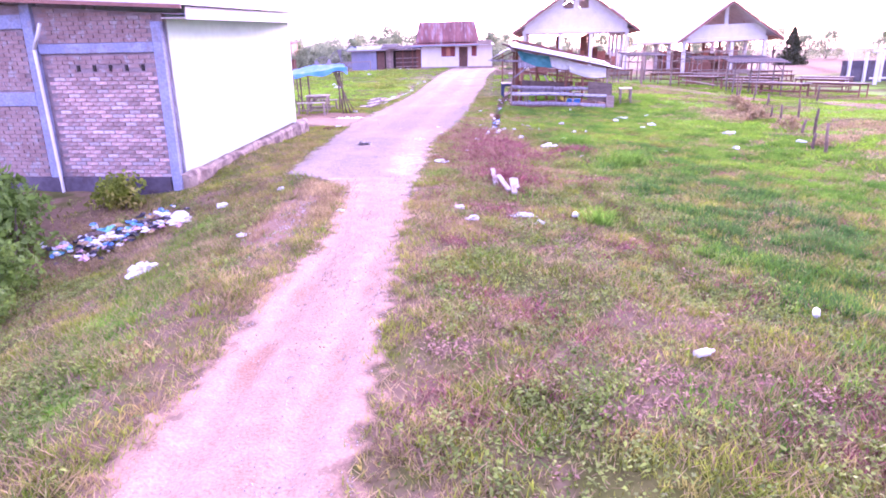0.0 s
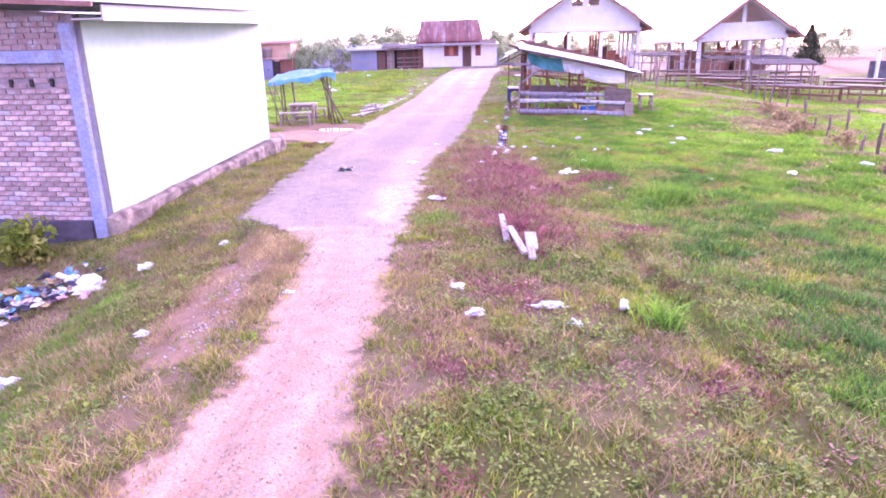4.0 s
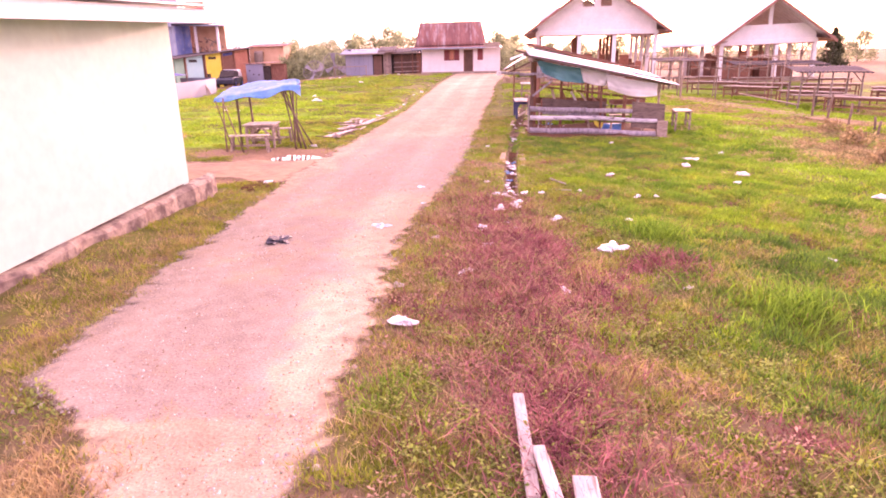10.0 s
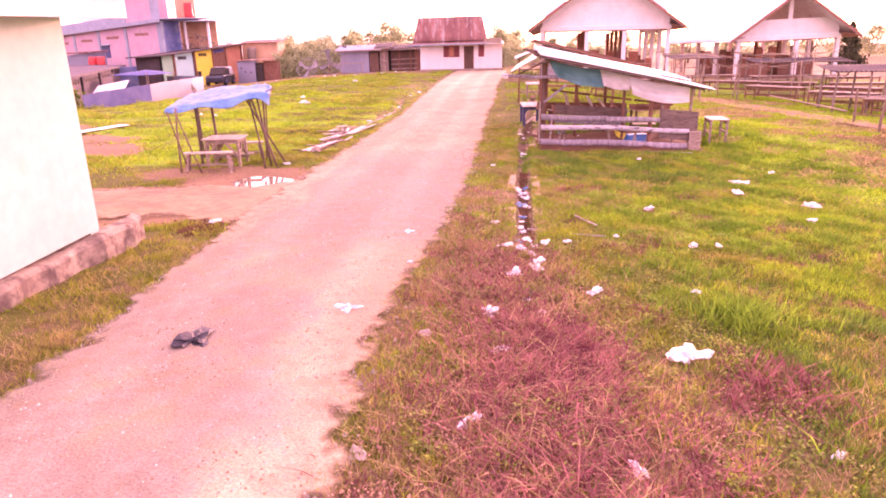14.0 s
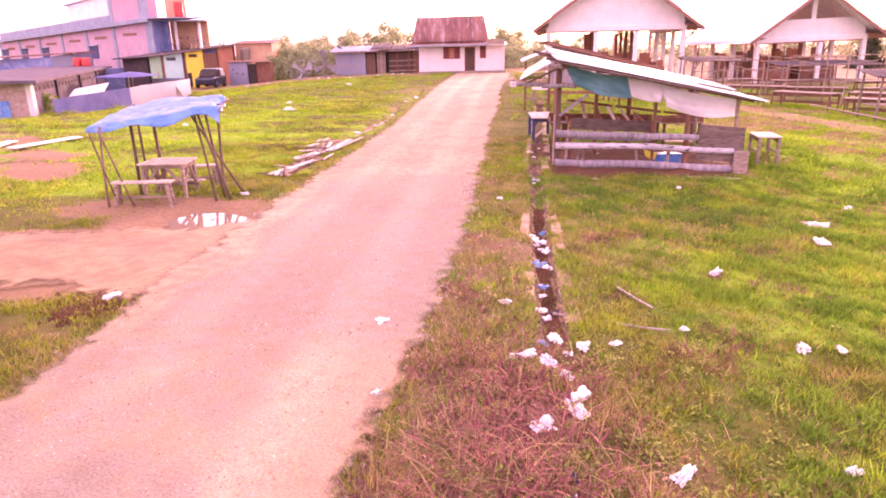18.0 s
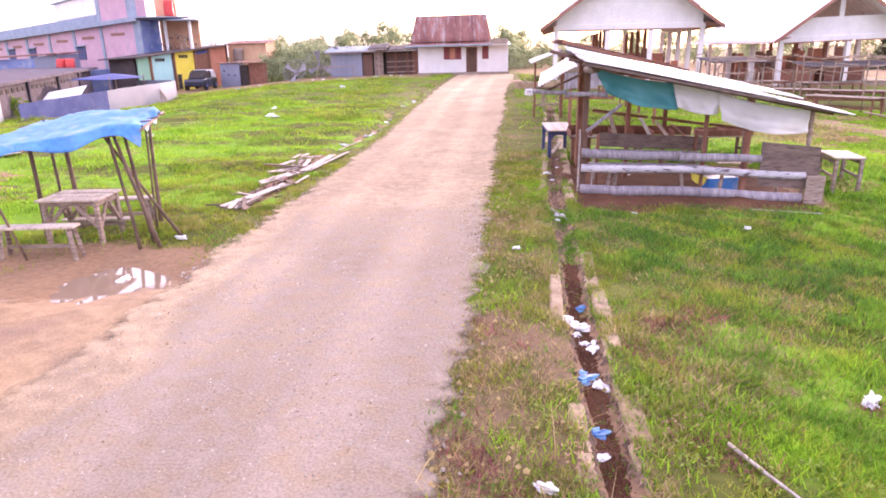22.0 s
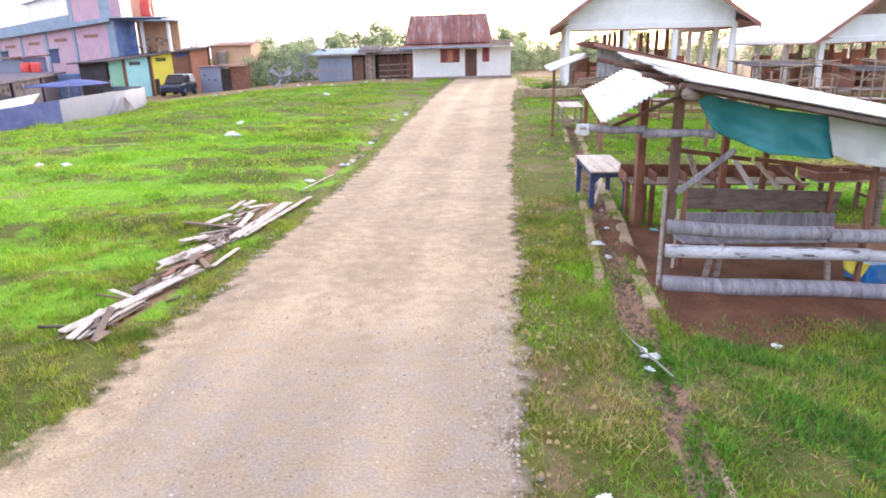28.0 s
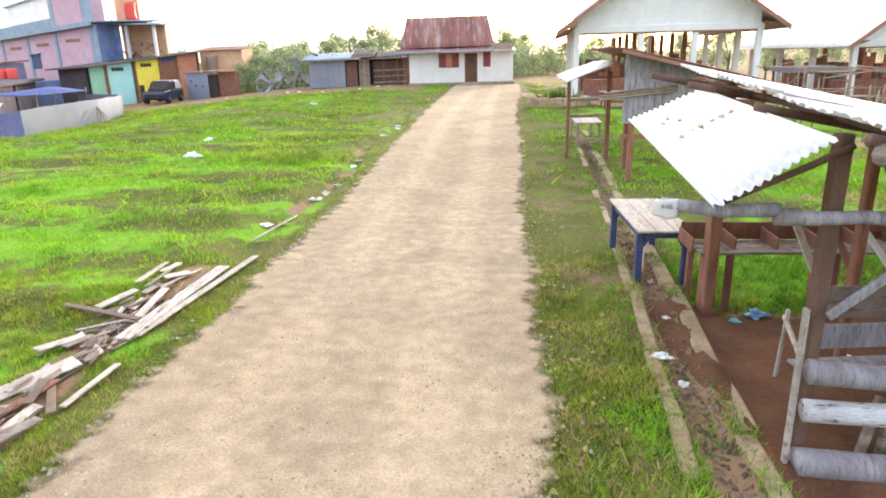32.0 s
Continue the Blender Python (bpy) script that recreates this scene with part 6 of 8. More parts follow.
def ppt(u, n, z):
    return PO + PE * u + PN * n + Vector((0, 0, z))


def pink_building():
    b = thing("pink_building", (0, 0, 0), "pink two-storey building with grey-blue roof edge and blue corner", "building")
    top = lambda u: 6.15 - 0.03 * u
    edges = (0.6, 7.4, 14.0, 20.6, 27.2, 33.8, 40.4)
    for k, (u0, u1) in enumerate(zip(edges, edges[1:])):
        panel("wall_bay", "pink", b, [ppt(u1, 0, -1.5), ppt(u0, 0, -1.5), ppt(u0, 0, top(u0) - 0.2), ppt(u1, 0, top(u1) - 0.2)], 0.3, "pink plaster wall bay")
        panel("pilaster", "slate", b, [ppt(u1 + 0.25, 0.12, -1.5), ppt(u1 - 0.25, 0.12, -1.5), ppt(u1 - 0.25, 0.12, top(u1) - 0.2), ppt(u1 + 0.25, 0.12, top(u1) - 0.2)], 0.14)
        c = (u0 + u1) / 2
        for j in range(5):
            v = c + 1.2 - 0.6 * j
            panel("vent_block", "barge", b, [ppt(v + 0.26, 0.03, top(c) - 1.4), ppt(v - 0.26, 0.03, top(c) - 1.4), ppt(v - 0.26, 0.03, top(c) - 1.1), ppt(v + 0.26, 0.03, top(c) - 1.1)], 0.05, "dark vent block")
        if k in (1, 3, 4, 5):
            v = c + 2.0
            w = panel("window", "navy", b, [ppt(v + 0.95, 0.05, 2.3), ppt(v - 0.95, 0.05, 2.3), ppt(v - 0.95, 0.05, 3.7), ppt(v + 0.95, 0.05, 3.7)], 0.1, "dark blue window")
            panel("hood", "slate", w, [ppt(v + 1.2, 0.35, 3.75), ppt(v - 1.2, 0.35, 3.75), ppt(v - 1.2, 0.0, 3.88), ppt(v + 1.2, 0.0, 3.88)], 0.06)
    panel("corner_wall", "slate", b, [ppt(0.6, 0.02, -1.5), ppt(-0.3, 0.02, -1.5), ppt(-0.3, 0.02, 6.0), ppt(0.6, 0.02, 6.0)], 0.3)
    L = 40
    panel("roof_edge", "slate", b, [ppt(L, 0.6, top(L) - 0.3), ppt(-1.0, 0.6, top(0) - 0.25), ppt(-1.0, 0.6, top(0) + 0.15), ppt(L, 0.6, top(L) + 0.15)], 0.15, "grey-blue roof edge")
    panel("roof", "slate", b, [ppt(L, 0.6, top(L) + 0.15), ppt(-1.0, 0.6, top(0) + 0.15), ppt(-1.0, -6, top(0) + 0.4), ppt(L, -6, top(L) + 0.4)], 0.1)
    panel("parapet", "slate", b, [ppt(L, 0.0, top(L)), ppt(7.3, 0.0, top(7)), ppt(7.3, 0.0, 6.95), ppt(L, 0.0, top(L) + 0.95)], 0.3)
    panel("tower_wall", "pink", b, [ppt(7.2, 0.02, 6.0), ppt(1.3, 0.02, 6.0), ppt(1.3, 0.02, 10.5), ppt(7.2, 0.02, 10.5)], 2.0, "pink upper storey")
    panel("tower_pilaster", "slate", b, [ppt(7.7, 0.08, 6.0), ppt(7.0, 0.08, 6.0), ppt(7.0, 0.08, 10.5), ppt(7.7, 0.08, 10.5)], 0.6)
    panel("tower_pilaster", "slate", b, [ppt(1.35, 0.08, 6.0), ppt(0.5, 0.08, 6.0), ppt(0.5, 0.08, 10.5), ppt(1.35, 0.08, 10.5)], 0.6)
    panel("screen", "whitetarp", b, [ppt(18, -0.1, 6.3), ppt(7.8, -0.1, 6.8), ppt(7.8, -0.1, 9.0), ppt(18, -0.1, 8.4)], 0.2, "pale upper storey screen wall")
    panel("screen_cap", "slate", b, [ppt(18.3, 0.2, 8.4), ppt(7.6, 0.2, 9.0), ppt(7.6, 0.2, 9.15), ppt(18.3, 0.2, 8.55)], 0.4)
    # blue recessed corner and balcony block
    panel("blue_wall", "bluewall", b, [(-30.6, 83.6, -1.5), (-30.4, 87.5, -1.5), (-30.4, 87.5, 6.1), (-30.6, 83.6, 6.1)], 0.3, "blue plaster side wall")
    panel("lower_wall", "bluewall", b, [(-31.5, 82.7, -1.5), (-28.4, 82.7, -1.5), (-28.4, 82.7, 2.3), (-31.5, 82.7, 2.4)], 0.3, "blue plaster lower wall")
    # Sunlight on this wall is put into its peach tone.
    panel("balcony_back", "peach", b, [(-30.4, 88.0, 2.6), (-26.2, 88.0, 2.6), (-26.2, 88.0, 6.2), (-30.4, 88.0, 6.2)], 0.3, "orange balcony wall with sunlight put into its colour")
    panel("blue_return", "bluewall", b, [(-30.6, 86.0, -1.5), (-29.7, 86.0, -1.5), (-29.7, 86.0, 6.2), (-30.6, 86.0, 6.2)], 0.2)
    for x in (-29.0, -26.4):
        box("balcony_post", "white", b, (x, 86, 4.6), (0.25, 0.25, 3.3))
    box("balcony_floor", "concrete", b, (-28.2, 86.9, 2.75), (4.2, 2.4, 0.3))
    panel("balcony_roof", "slate", b, [(-31.2, 85.2, 6.25), (-25.4, 85.2, 6.15), (-25.4, 89, 6.3), (-31.2, 89, 6.4)], 0.15)
    rnd = random.Random(2)
    for k in range(34):
        x, z = rnd.uniform(-29.6, -26.2), 2.9 + rnd.random() ** 2 * 1.6
        log("balcony_clutter", rnd.choice(("bamboo", "concrete", "barge")), b, (x, 86 + rnd.uniform(-0.2, 0.8), z), (x + rnd.uniform(-0.6, 0.6), 86.3, z + rnd.uniform(0.1, 0.6)), 0.08, 0.05, sides=5, seed=k)
    box("upper_wall", "peach", b, (-29.3, 87.5, 7.6), (2.2, 0.3, 2.6), label="orange upper wall")
    log("water_tank", "red", b, (-28.6, 86.6, 6.45), (-28.6, 86.6, 8.1), 0.5, 0.48, sides=16, rough=0.02, label="red plastic water tank")
    for x, z in ((-30.2, 9.5), (-26.6, 8.8)):
        log("mast", "sheet", b, (x, 86, 6), (x, 86, z), 0.03, 0.02, sides=5)
    return settle(b, ppt(6, -3, -1))


pink_building()


# ---- low brick yard, zinc fence, hut, car ----
def low_building():
    b = thing("low_brick_building", (0, 0, 0), "low unplastered brick building with flat concrete roof behind the zinc fence", "building")
    g = -0.9
    p, q = Vector((-21.2, 46.6, 0)), Vector((-32.5, 76.3, 0))
    up = lambda f, z: p.lerp(q, f) + Vector((0, 0, z))
    out = Vector((0.93, 0.36, 0)).normalized()
    panel("side_wall", "grimy", b, [up(0, g), up(1, g), up(1, 1.55), up(0, 1.35)], 0.2, "grey-brown side wall")
    panel("front_wall", "brick", b, [(-28.5, 44.5, g), (-21.2, 46.5, g), (-21.2, 46.5, 1.35), (-28.5, 44.5, 1.3)], 0.2, "bare brick front wall")
    box("pier", "white", b, (-21.15, 46.6, 0.2), (0.3, 0.3, 2.3))
    for k in range(26):
        f = 0.04 + 0.036 * k
        panel("vent_hole", "dark", b, [up(f, 0.75) + out * 0.03, up(f + 0.018, 0.75) + out * 0.03, up(f + 0.018, 0.98) + out * 0.03, up(f, 0.98) + out * 0.03], 0.06)
    for f in (0.22, 0.5, 0.78):
        beam("pilaster", "grimy", b, up(f, g) + out * 0.05, up(f, 1.4) + out * 0.05, 0.25, 0.2)
    panel("roof_slab", "grimy", b, [up(-0.03, 1.38) + out * 0.6, up(1.02, 1.62) + out * 0.6, up(1.02, 1.7) - out * 6, up(-0.03, 1.45) - out * 6], 0.16, "flat stained concrete roof slab")
    panel("doorway_cover", "bluetarp", b, [(-23.2, 45.85, -0.7), (-22.1, 46.15, -0.7), (-22.1, 46.15, 0.35), (-23.2, 45.85, 0.35)], 0.05, "blue doorway cover")
    return settle(b, (-27, 60, g))


low_building()


def annex():
    b = thing("annex", (0, 0, 0), "faded blue and brown annex with red water tanks on its roof", "building")
    y = 78.0
    panel("blue_wall", "bluewall", b, [(-52.0, y + 4, -1.2), (-38.4, y - 0.3, -1.2), (-38.4, y - 0.3, 2.5), (-52.0, y + 4, 2.3)], 3.0, "faded blue wall")
    panel("brown_wall", "zincpale", b, [(-38.4, y - 0.3, -1.2), (-36.0, y - 0.5, -1.2), (-36.0, y - 0.5, 2.9), (-38.4, y - 0.3, 2.6)], 3.0, "grey zinc wall")
    panel("roof", "rust", b, [(-53.0, y + 3, 2.35), (-35.6, y - 1.2, 2.95), (-35.6, y + 3, 3.1), (-53.0, y + 7, 2.6)], 0.12)
    panel("lower_wall", "bluewall", b, [(-36.0, y + 1, -1.2), (-31.5, y + 2, -1.2), (-31.5, y + 2, 1.4), (-36.0, y + 1, 1.3)], 2.0, "blue lower wall")
    panel("ledge", "concrete", b, [(-39.5, y - 2.2, 1.45), (-33.5, y - 2.2, 1.55), (-33.5, y + 1, 1.6), (-39.5, y - 0.4, 1.5)], 0.15)
    for x in (-35.1, -34.25):
        log("water_tank", "red", b, (x, y - 1.6, 1.5), (x, y - 1.6, 2.45), 0.4, 0.38, sides=14, rough=0.03, label="red plastic water tank")
    return settle(b, (-42, y, -1.0))


annex()

fence = thing("zinc_fence", (-21.3, 57, -0.8), "curved fence of plain grey zinc sheets", "fence")
fx, fy = [-20.3, -19.9, -19.5, -19.2, -19.0, -19.1, -19.6, -21.0, -23.5], [47.0, 50.5, 54.0, 57.2, 60.2, 62.4, 64.2, 65.6, 66.2]
for k in range(len(fx) - 1):
    for j in range(3):
        a, c = j / 3, (j + 1) / 3
        p = Vector((fx[k] + (fx[k + 1] - fx[k]) * a, fy[k] + (fy[k + 1] - fy[k]) * a, 0)) - Vector((-21.3, 57, 0))
        q = Vector((fx[k] + (fx[k + 1] - fx[k]) * c, fy[k] + (fy[k + 1] - fy[k]) * c, 0)) - Vector((-21.3, 57, 0))
        zp, zq = (float(np.interp(v.y + 57, (46, 50, 57, 62, 67), (0.30, 0.45, 0.68, 0.74, 0.72))) + 0.8 for v in (p, q))
        # Far sheets take the paler zinc, which stands in for their sky sheen.
        panel("zinc_sheet", "zincpale" if k >= 2 else "sheet", fence, [p + Vector((0, 0, -0.7)), q + Vector((0, 0, -0.7)), q + Vector((0, 0, zq + 0.02 * (j % 2))), p + Vector((0, 0, zp + 0.02 * (j % 2)))], 0.01)
for k in range(4):
    beam("leaning_stick", "wood", fence, (2.75, 2.0 + 0.5 * k, -0.2), (2.45 - 0.1 * k, 2.6 + 0.3 * k, 1.1), 0.05, 0.05)
shade = thing("low_canopy", (-23.6, 63, -0.8), "low dark lean-to with pale tin roof behind the fence", "shelter")
corrugated("roof_sheet", "sheet", shade, (-1.2, -4.0, 1.85), (1.3, -3.0, 1.8), (0.9, 3.2, 1.8), (-1.6, 3.2, 2.1), pitch=0.3, amp=0.02)
for x, y in ((-1, -3.8), (1.1, -2.8), (0.8, 3.0), (-1.4, 3.0)):
    log("post", "wood", shade, (x, y, -0.3), (x, y, 2.0), 0.06, 0.05, sides=6)
panel("fallen_sheet", "whitemetal", shade, [(0.2, -9.5, 0.7), (1.5, -7.5, 0.9), (1.3, -6.0, 1.6), (0.0, -8, 1.3)], 0.02, "pale loose tin sheet")

hut = thing("hut", (-20.6, 80.2, -0.6), "small grey zinc hut with dark doorway and brown annex", "hut")
box("wall", "zincpale", hut, (-0.15, 0.6, 1.15), (1.9, 1.2, 2.3))
box("doorway", "dark", hut, (1.2, 0.7, 1.05), (0.75, 1.2, 2.1))
box("annex", "redwood", hut, (2.35, 0.9, 1.15), (1.5, 1.2, 2.3))
for x, z in ((-0.7, 1.6), (-0.3, 1.2), (0.3, 1.15)):
    box("patch", "dark", hut, (x, -0.02, z), (0.14, 0.04, 0.14))
corrugated("roof_sheet", "rust", hut, (-1.3, -0.4, 2.32), (3.3, -0.3, 2.5), (3.3, 1.8, 2.55), (-1.3, 1.8, 2.4), pitch=0.3, amp=0.02)


def parked_car():
    c = thing("parked_car", pose(-23.0, 78.2, -0.62, 0, 0, 274), "dark blue hatchback with pale rear-glass glare parked by the shops", "car")
    def loft(name, secs, mat, label=""):
        bm = bmesh.new()
        old = None
        for x, w, z0, z1 in secs:
            ring = [bm.verts.new((x, sy * w, z)) for sy, z in ((-1, z0), (-1, z1 - 0.06), (-0.86, z1), (0.86, z1), (1, z1 - 0.06), (1, z0))]
            if old:
                for k in range(6):
                    bm.faces.new((old[k], old[(k + 1) % 6], ring[(k + 1) % 6], ring[k]))
            else:
                bm.faces.new(ring[::-1])
            old = ring
        bm.faces.new(old)
        bmesh.ops.recalc_face_normals(bm, faces=bm.faces[:])
        return part(name, bm, mat, c, label, smooth=False)
    loft("body", [(-1.9, 0.7, 0.35, 0.75), (-1.8, 0.8, 0.25, 0.88), (0.7, 0.82, 0.25, 0.9), (1.7, 0.78, 0.25, 0.82), (1.9, 0.65, 0.35, 0.65)], "car")
    loft("cabin", [(-1.75, 0.66, 0.86, 1.0), (-1.35, 0.66, 0.86, 1.42), (0.3, 0.66, 0.86, 1.42), (0.95, 0.66, 0.86, 0.95)], "dark", "dark glazed cabin")
    loft("roof", [(-1.4, 0.6, 1.42, 1.47), (0.25, 0.6, 1.42, 1.48)], "car")
    # White shell in place of the glare on the rear glass.
    loft("rear_cover", [(-1.82, 0.72, 0.9, 1.08), (-1.42, 0.72, 0.9, 1.5), (-0.7, 0.70, 0.95, 1.52)], "plastic", "white shell for the glare on the rear window")
    for x in (-1.25, 1.25):
        for s in (-1, 1):
            w = log("wheel", "rubber", c, (x, s * 0.62, 0.3), (x, s * 0.84, 0.3), 0.3, 0.3, sides=16, rough=0.0)
            log("rim", "sheet", w, (x, s * 0.80, 0.3), (x, s * 0.86, 0.3), 0.17, 0.17, sides=10, rough=0.0)
    c.scale = (1.2, 1.2, 1.2)
    return c


parked_car()

def satellite_dish(m, r, label):
    """An old mesh dish: a shallow bowl on radial ribs with a rim."""
    d = thing("satellite_dish", m, label, "satellite dish", "discarded satellite dishes")
    bowl = lambda q: 0.32 * r * (q / r) ** 2
    n = 16
    for k in range(0, n, 5):
        bm = bmesh.new()
        old = None
        for j in range(5):
            q = r * (0.08 + 0.92 * j / 4)
            row = [bm.verts.new((q * math.cos(2 * math.pi * (k + e / 2) / n), q * math.sin(2 * math.pi * (k + e / 2) / n), bowl(q))) for e in range(3)]
            if old:
                for e in range(2):
                    bm.faces.new((old[e], old[e + 1], row[e + 1], row[e]))
            old = row
        part("mesh_panel", bm, "dishmetal", d, "grey wire-mesh panel")
    for k in range(n):
        a = 2 * math.pi * k / n
        for q0, q1 in ((0.1 * r, 0.55 * r), (0.55 * r, 1.02 * r)):
            beam("rib", "dishmetal", d, (q0 * math.cos(a), q0 * math.sin(a), bowl(q0) - 0.03), (q1 * math.cos(a), q1 * math.sin(a), bowl(q1) - 0.03), 0.035, 0.035, bevel=0)
    bm = bmesh.new()
    for k in range(32):
        a0, a1 = 2 * math.pi * k / 32, 2 * math.pi * (k + 1) / 32
        sm_, ln = span((r * math.cos(a0), r * math.sin(a0), bowl(r)), (r * math.cos(a1), r * math.sin(a1), bowl(r)))
        add_box(bm, (0.05, 0.05, ln), sm_)
    part("rim", bm, "dishmetal", d)
    log("hub", "dishmetal", d, (0, 0, -0.12), (0, 0, 0.12), 0.14, 0.14, sides=10, rough=0.0)
    return d


satellite_dish(pose(-13.2, 76.0, hz(-13.2, 76.0) + 0.75, 56, -24, 0), 1.1, "old ribbed wire-mesh satellite dish leaning in the yard")
satellite_dish(pose(-11.2, 77.0, hz(-11.2, 77.0) + 1.1, 66, 24, 10), 1.3, "old ribbed wire-mesh satellite dish leaning in the yard")
raised = satellite_dish(pose(-8.9, 76.8, hz(-8.9, 76.8) + 2.35, -4, 3, 0), 1.3, "pale round dish raised on a short post beside the shed")
raised.scale.z = 0.45
log("post", "dishmetal", raised, (0, 0, -5.4), (0, 0, -0.1), 0.06, 0.06, sides=8, rough=0.0)

g = random.Random(55)
for i in range(26):
    x, y = g.uniform(-17, -0.5), g.uniform(66.5, 72.0)
    mt = g.choice(("plastic", "stone", "wood", "wood", "bluefilm"))
    bm = bmesh.new()
    bmesh.ops.create_icosphere(bm, subdivisions=2, radius=1.0)
    k = g.uniform(0.05, 0.13)
    for v in bm.verts:
        v.co = Vector((v.co.x * g.uniform(0.9, 1.7), v.co.y, max(v.co.z * 0.55, -0.2))) * k * (1 + 0.5 * noise.noise(v.co * 2 + Vector((i, 0, 0))))
    o = part("plastic_scrap", bm, mt)
    o.location = (x, y, hz(x, y) + k * 0.2)
    tagged(o, "scrap of rubbish lying in the dirt by the sheds", "litter", "litter by the sheds")

beige = thing("beige_house", (-22.4, 92, 0), "pale beige plastered house behind the shops", "house")
box("body", "peach", beige, (0, 2, 1.9), (4.4, 4, 3.8), label="pale beige plaster wall")
log("water_drum", "wood", beige, (-0.9, -0.5, 0.5), (-0.9, -0.5, 3.2), 0.55, 0.55, sides=14, rough=0.02, label="brown upright drum")
corrugated("roof_sheet", "rust", beige, (-2.6, -0.4, 3.7), (2.6, -0.4, 3.75), (2.6, 4.4, 4.2), (-2.6, 4.4, 4.15), pitch=0.3, amp=0.02)

planter = thing("stone_planter", pose(6.0, 52.6, hz(6, 52.6)), "low mossy round stone bed at the roadside", "planter")
for k in range(26):
    a = 2 * math.pi * k / 26
    box("stone", "edging", planter, (1.3 * math.cos(a), 0.9 * math.sin(a), 0.18), (0.34, 0.26, 0.42 + 0.06 * math.sin(k * 3)), (0, 0, math.degrees(a) + 90), bevel=0.04)


bm = bmesh.new()
add_box(bm, (2.2, 1.4, 0.3), pose(0, 0, 0.2), 0.1)
part("soil_fill", bm, "earth", planter)
rnd = random.Random(71)
for k in range(60):
    a, q = rnd.uniform(0, 6.28), rnd.random()
    log("plant_stem", "bush", planter, (q * 0.9 * math.cos(a), q * 0.55 * math.sin(a), 0.3), (q * 1.1 * math.cos(a) + rnd.gauss(0, 0.1), q * 0.7 * math.sin(a), 0.5 + rnd.random() * 0.35), 0.035, 0.008, sides=4, rough=0.2, seed=k)

# ---- fence posts on the field's far edge ----
posts = ((13.4, 28.6, 1.0), (13.8, 28.1, 0.72), (13.76, 26.7, 0.42), (13.2, 25.6, 0.4), (12.1, 21.4, 0.67), (11.1, 20.6, 0.6), (10.35, 17.9, 0.38), (10.3, 17.2, 0.74), (8.95, 14.9, 0.4), (8.87, 14.3, 0.68), (11.6, 22.2, 0.4), (15.1, 32.6, 1.2), (16.2, 27.4, 0.7))
for i, (x, y, h) in enumerate(posts):
    p = log("fence_post", "darkpole", None, (0, 0, -0.2), (random.uniform(-0.06, 0.06), 0, h), 0.042, 0.034, sides=7, rough=0.14, seed=i)
    p.location = (x, y, hz(x, y))
    tagged(p, "crooked weathered wooden fence post in the grass", "fence post", "fence posts")
rail = log("fence_rail", "bamboo", None, (12.2, 28.4, hz(12.2, 28.4) + 0.62), (13.0, 34.5, hz(13, 34.5) + 0.7), 0.03, 0.025)
tagged(rail, "thin pole rail lashed between fence posts", "rail")


# ---- trees ----
def tree(name, loc, h, r, seed, mat="leaf", trunk=0.14, n=900, size=0.28, label="leafy tree behind the houses", shape=1.0, group="trees in the distance", cone=False):
    rnd = random.Random(seed)
    t = thing(name, loc, label, "tree", group)
    log("trunk", "bark", t, (0, 0, -0.3), (0.2, 0, h * 0.6), h * 0.035, h * 0.015, sides=7, seed=seed)
    for k in range(4):
        a = rnd.uniform(0, 6.28)
        log("limb", "bark", t, (0.1, 0, h * (trunk + 0.05 * k)), (r * 0.6 * math.cos(a), r * 0.6 * math.sin(a), h * (0.6 + 0.08 * k)), h * 0.014, h * 0.005, sides=5, seed=seed + k)
    verts, faces = [], []
    clumps = []
    for k in range(150 if cone else 38):
        f = rnd.random()
        a = rnd.uniform(0, 6.28)
        rr = r * math.sqrt(rnd.random()) * (1 - (f ** 2) * 0.75 * shape)
        if cone:
            rr = r * (1.02 - f) * math.sqrt(rnd.random())
            clumps.append((rr * math.cos(a), rr * math.sin(a), h * (trunk + (1.0 - trunk) * f), r * 0.28 * (1.15 - f)))
            continue
        clumps.append((rr * math.cos(a), rr * math.sin(a), h * (trunk + (0.97 - trunk) * f), r * rnd.uniform(0.25, 0.45) * (1 - 0.4 * f * shape)))
    for k in range(n):
        cx, cy, cz, cr = rnd.choice(clumps)
        d = Vector((rnd.gauss(0, 1), rnd.gauss(0, 1), rnd.gauss(0, 0.8)))
        d = d.normalized() * cr * (0.55 + 0.5 * rnd.random())
        c = Vector((cx, cy, cz)) + d
        e1 = Vector((rnd.gauss(0, 1), rnd.gauss(0, 1), rnd.gauss(0, 1))).normalized() * size * rnd.uniform(0.5, 1.1)
        e2 = e1.cross(Vector((rnd.gauss(0, 1), rnd.gauss(0, 1), rnd.gauss(0, 1)))).normalized() * size * rnd.uniform(0.3, 0.7)
        b = len(verts)
        verts += [c - e1, c + e2, c + e1, c - e2]
        faces.append((b, b + 1, b + 2, b + 3))
    me = bpy.data.meshes.new("crown")
    me.from_pydata(verts, [], faces)
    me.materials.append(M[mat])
    cr = new("crown", me)
    cr.parent = t
    return t


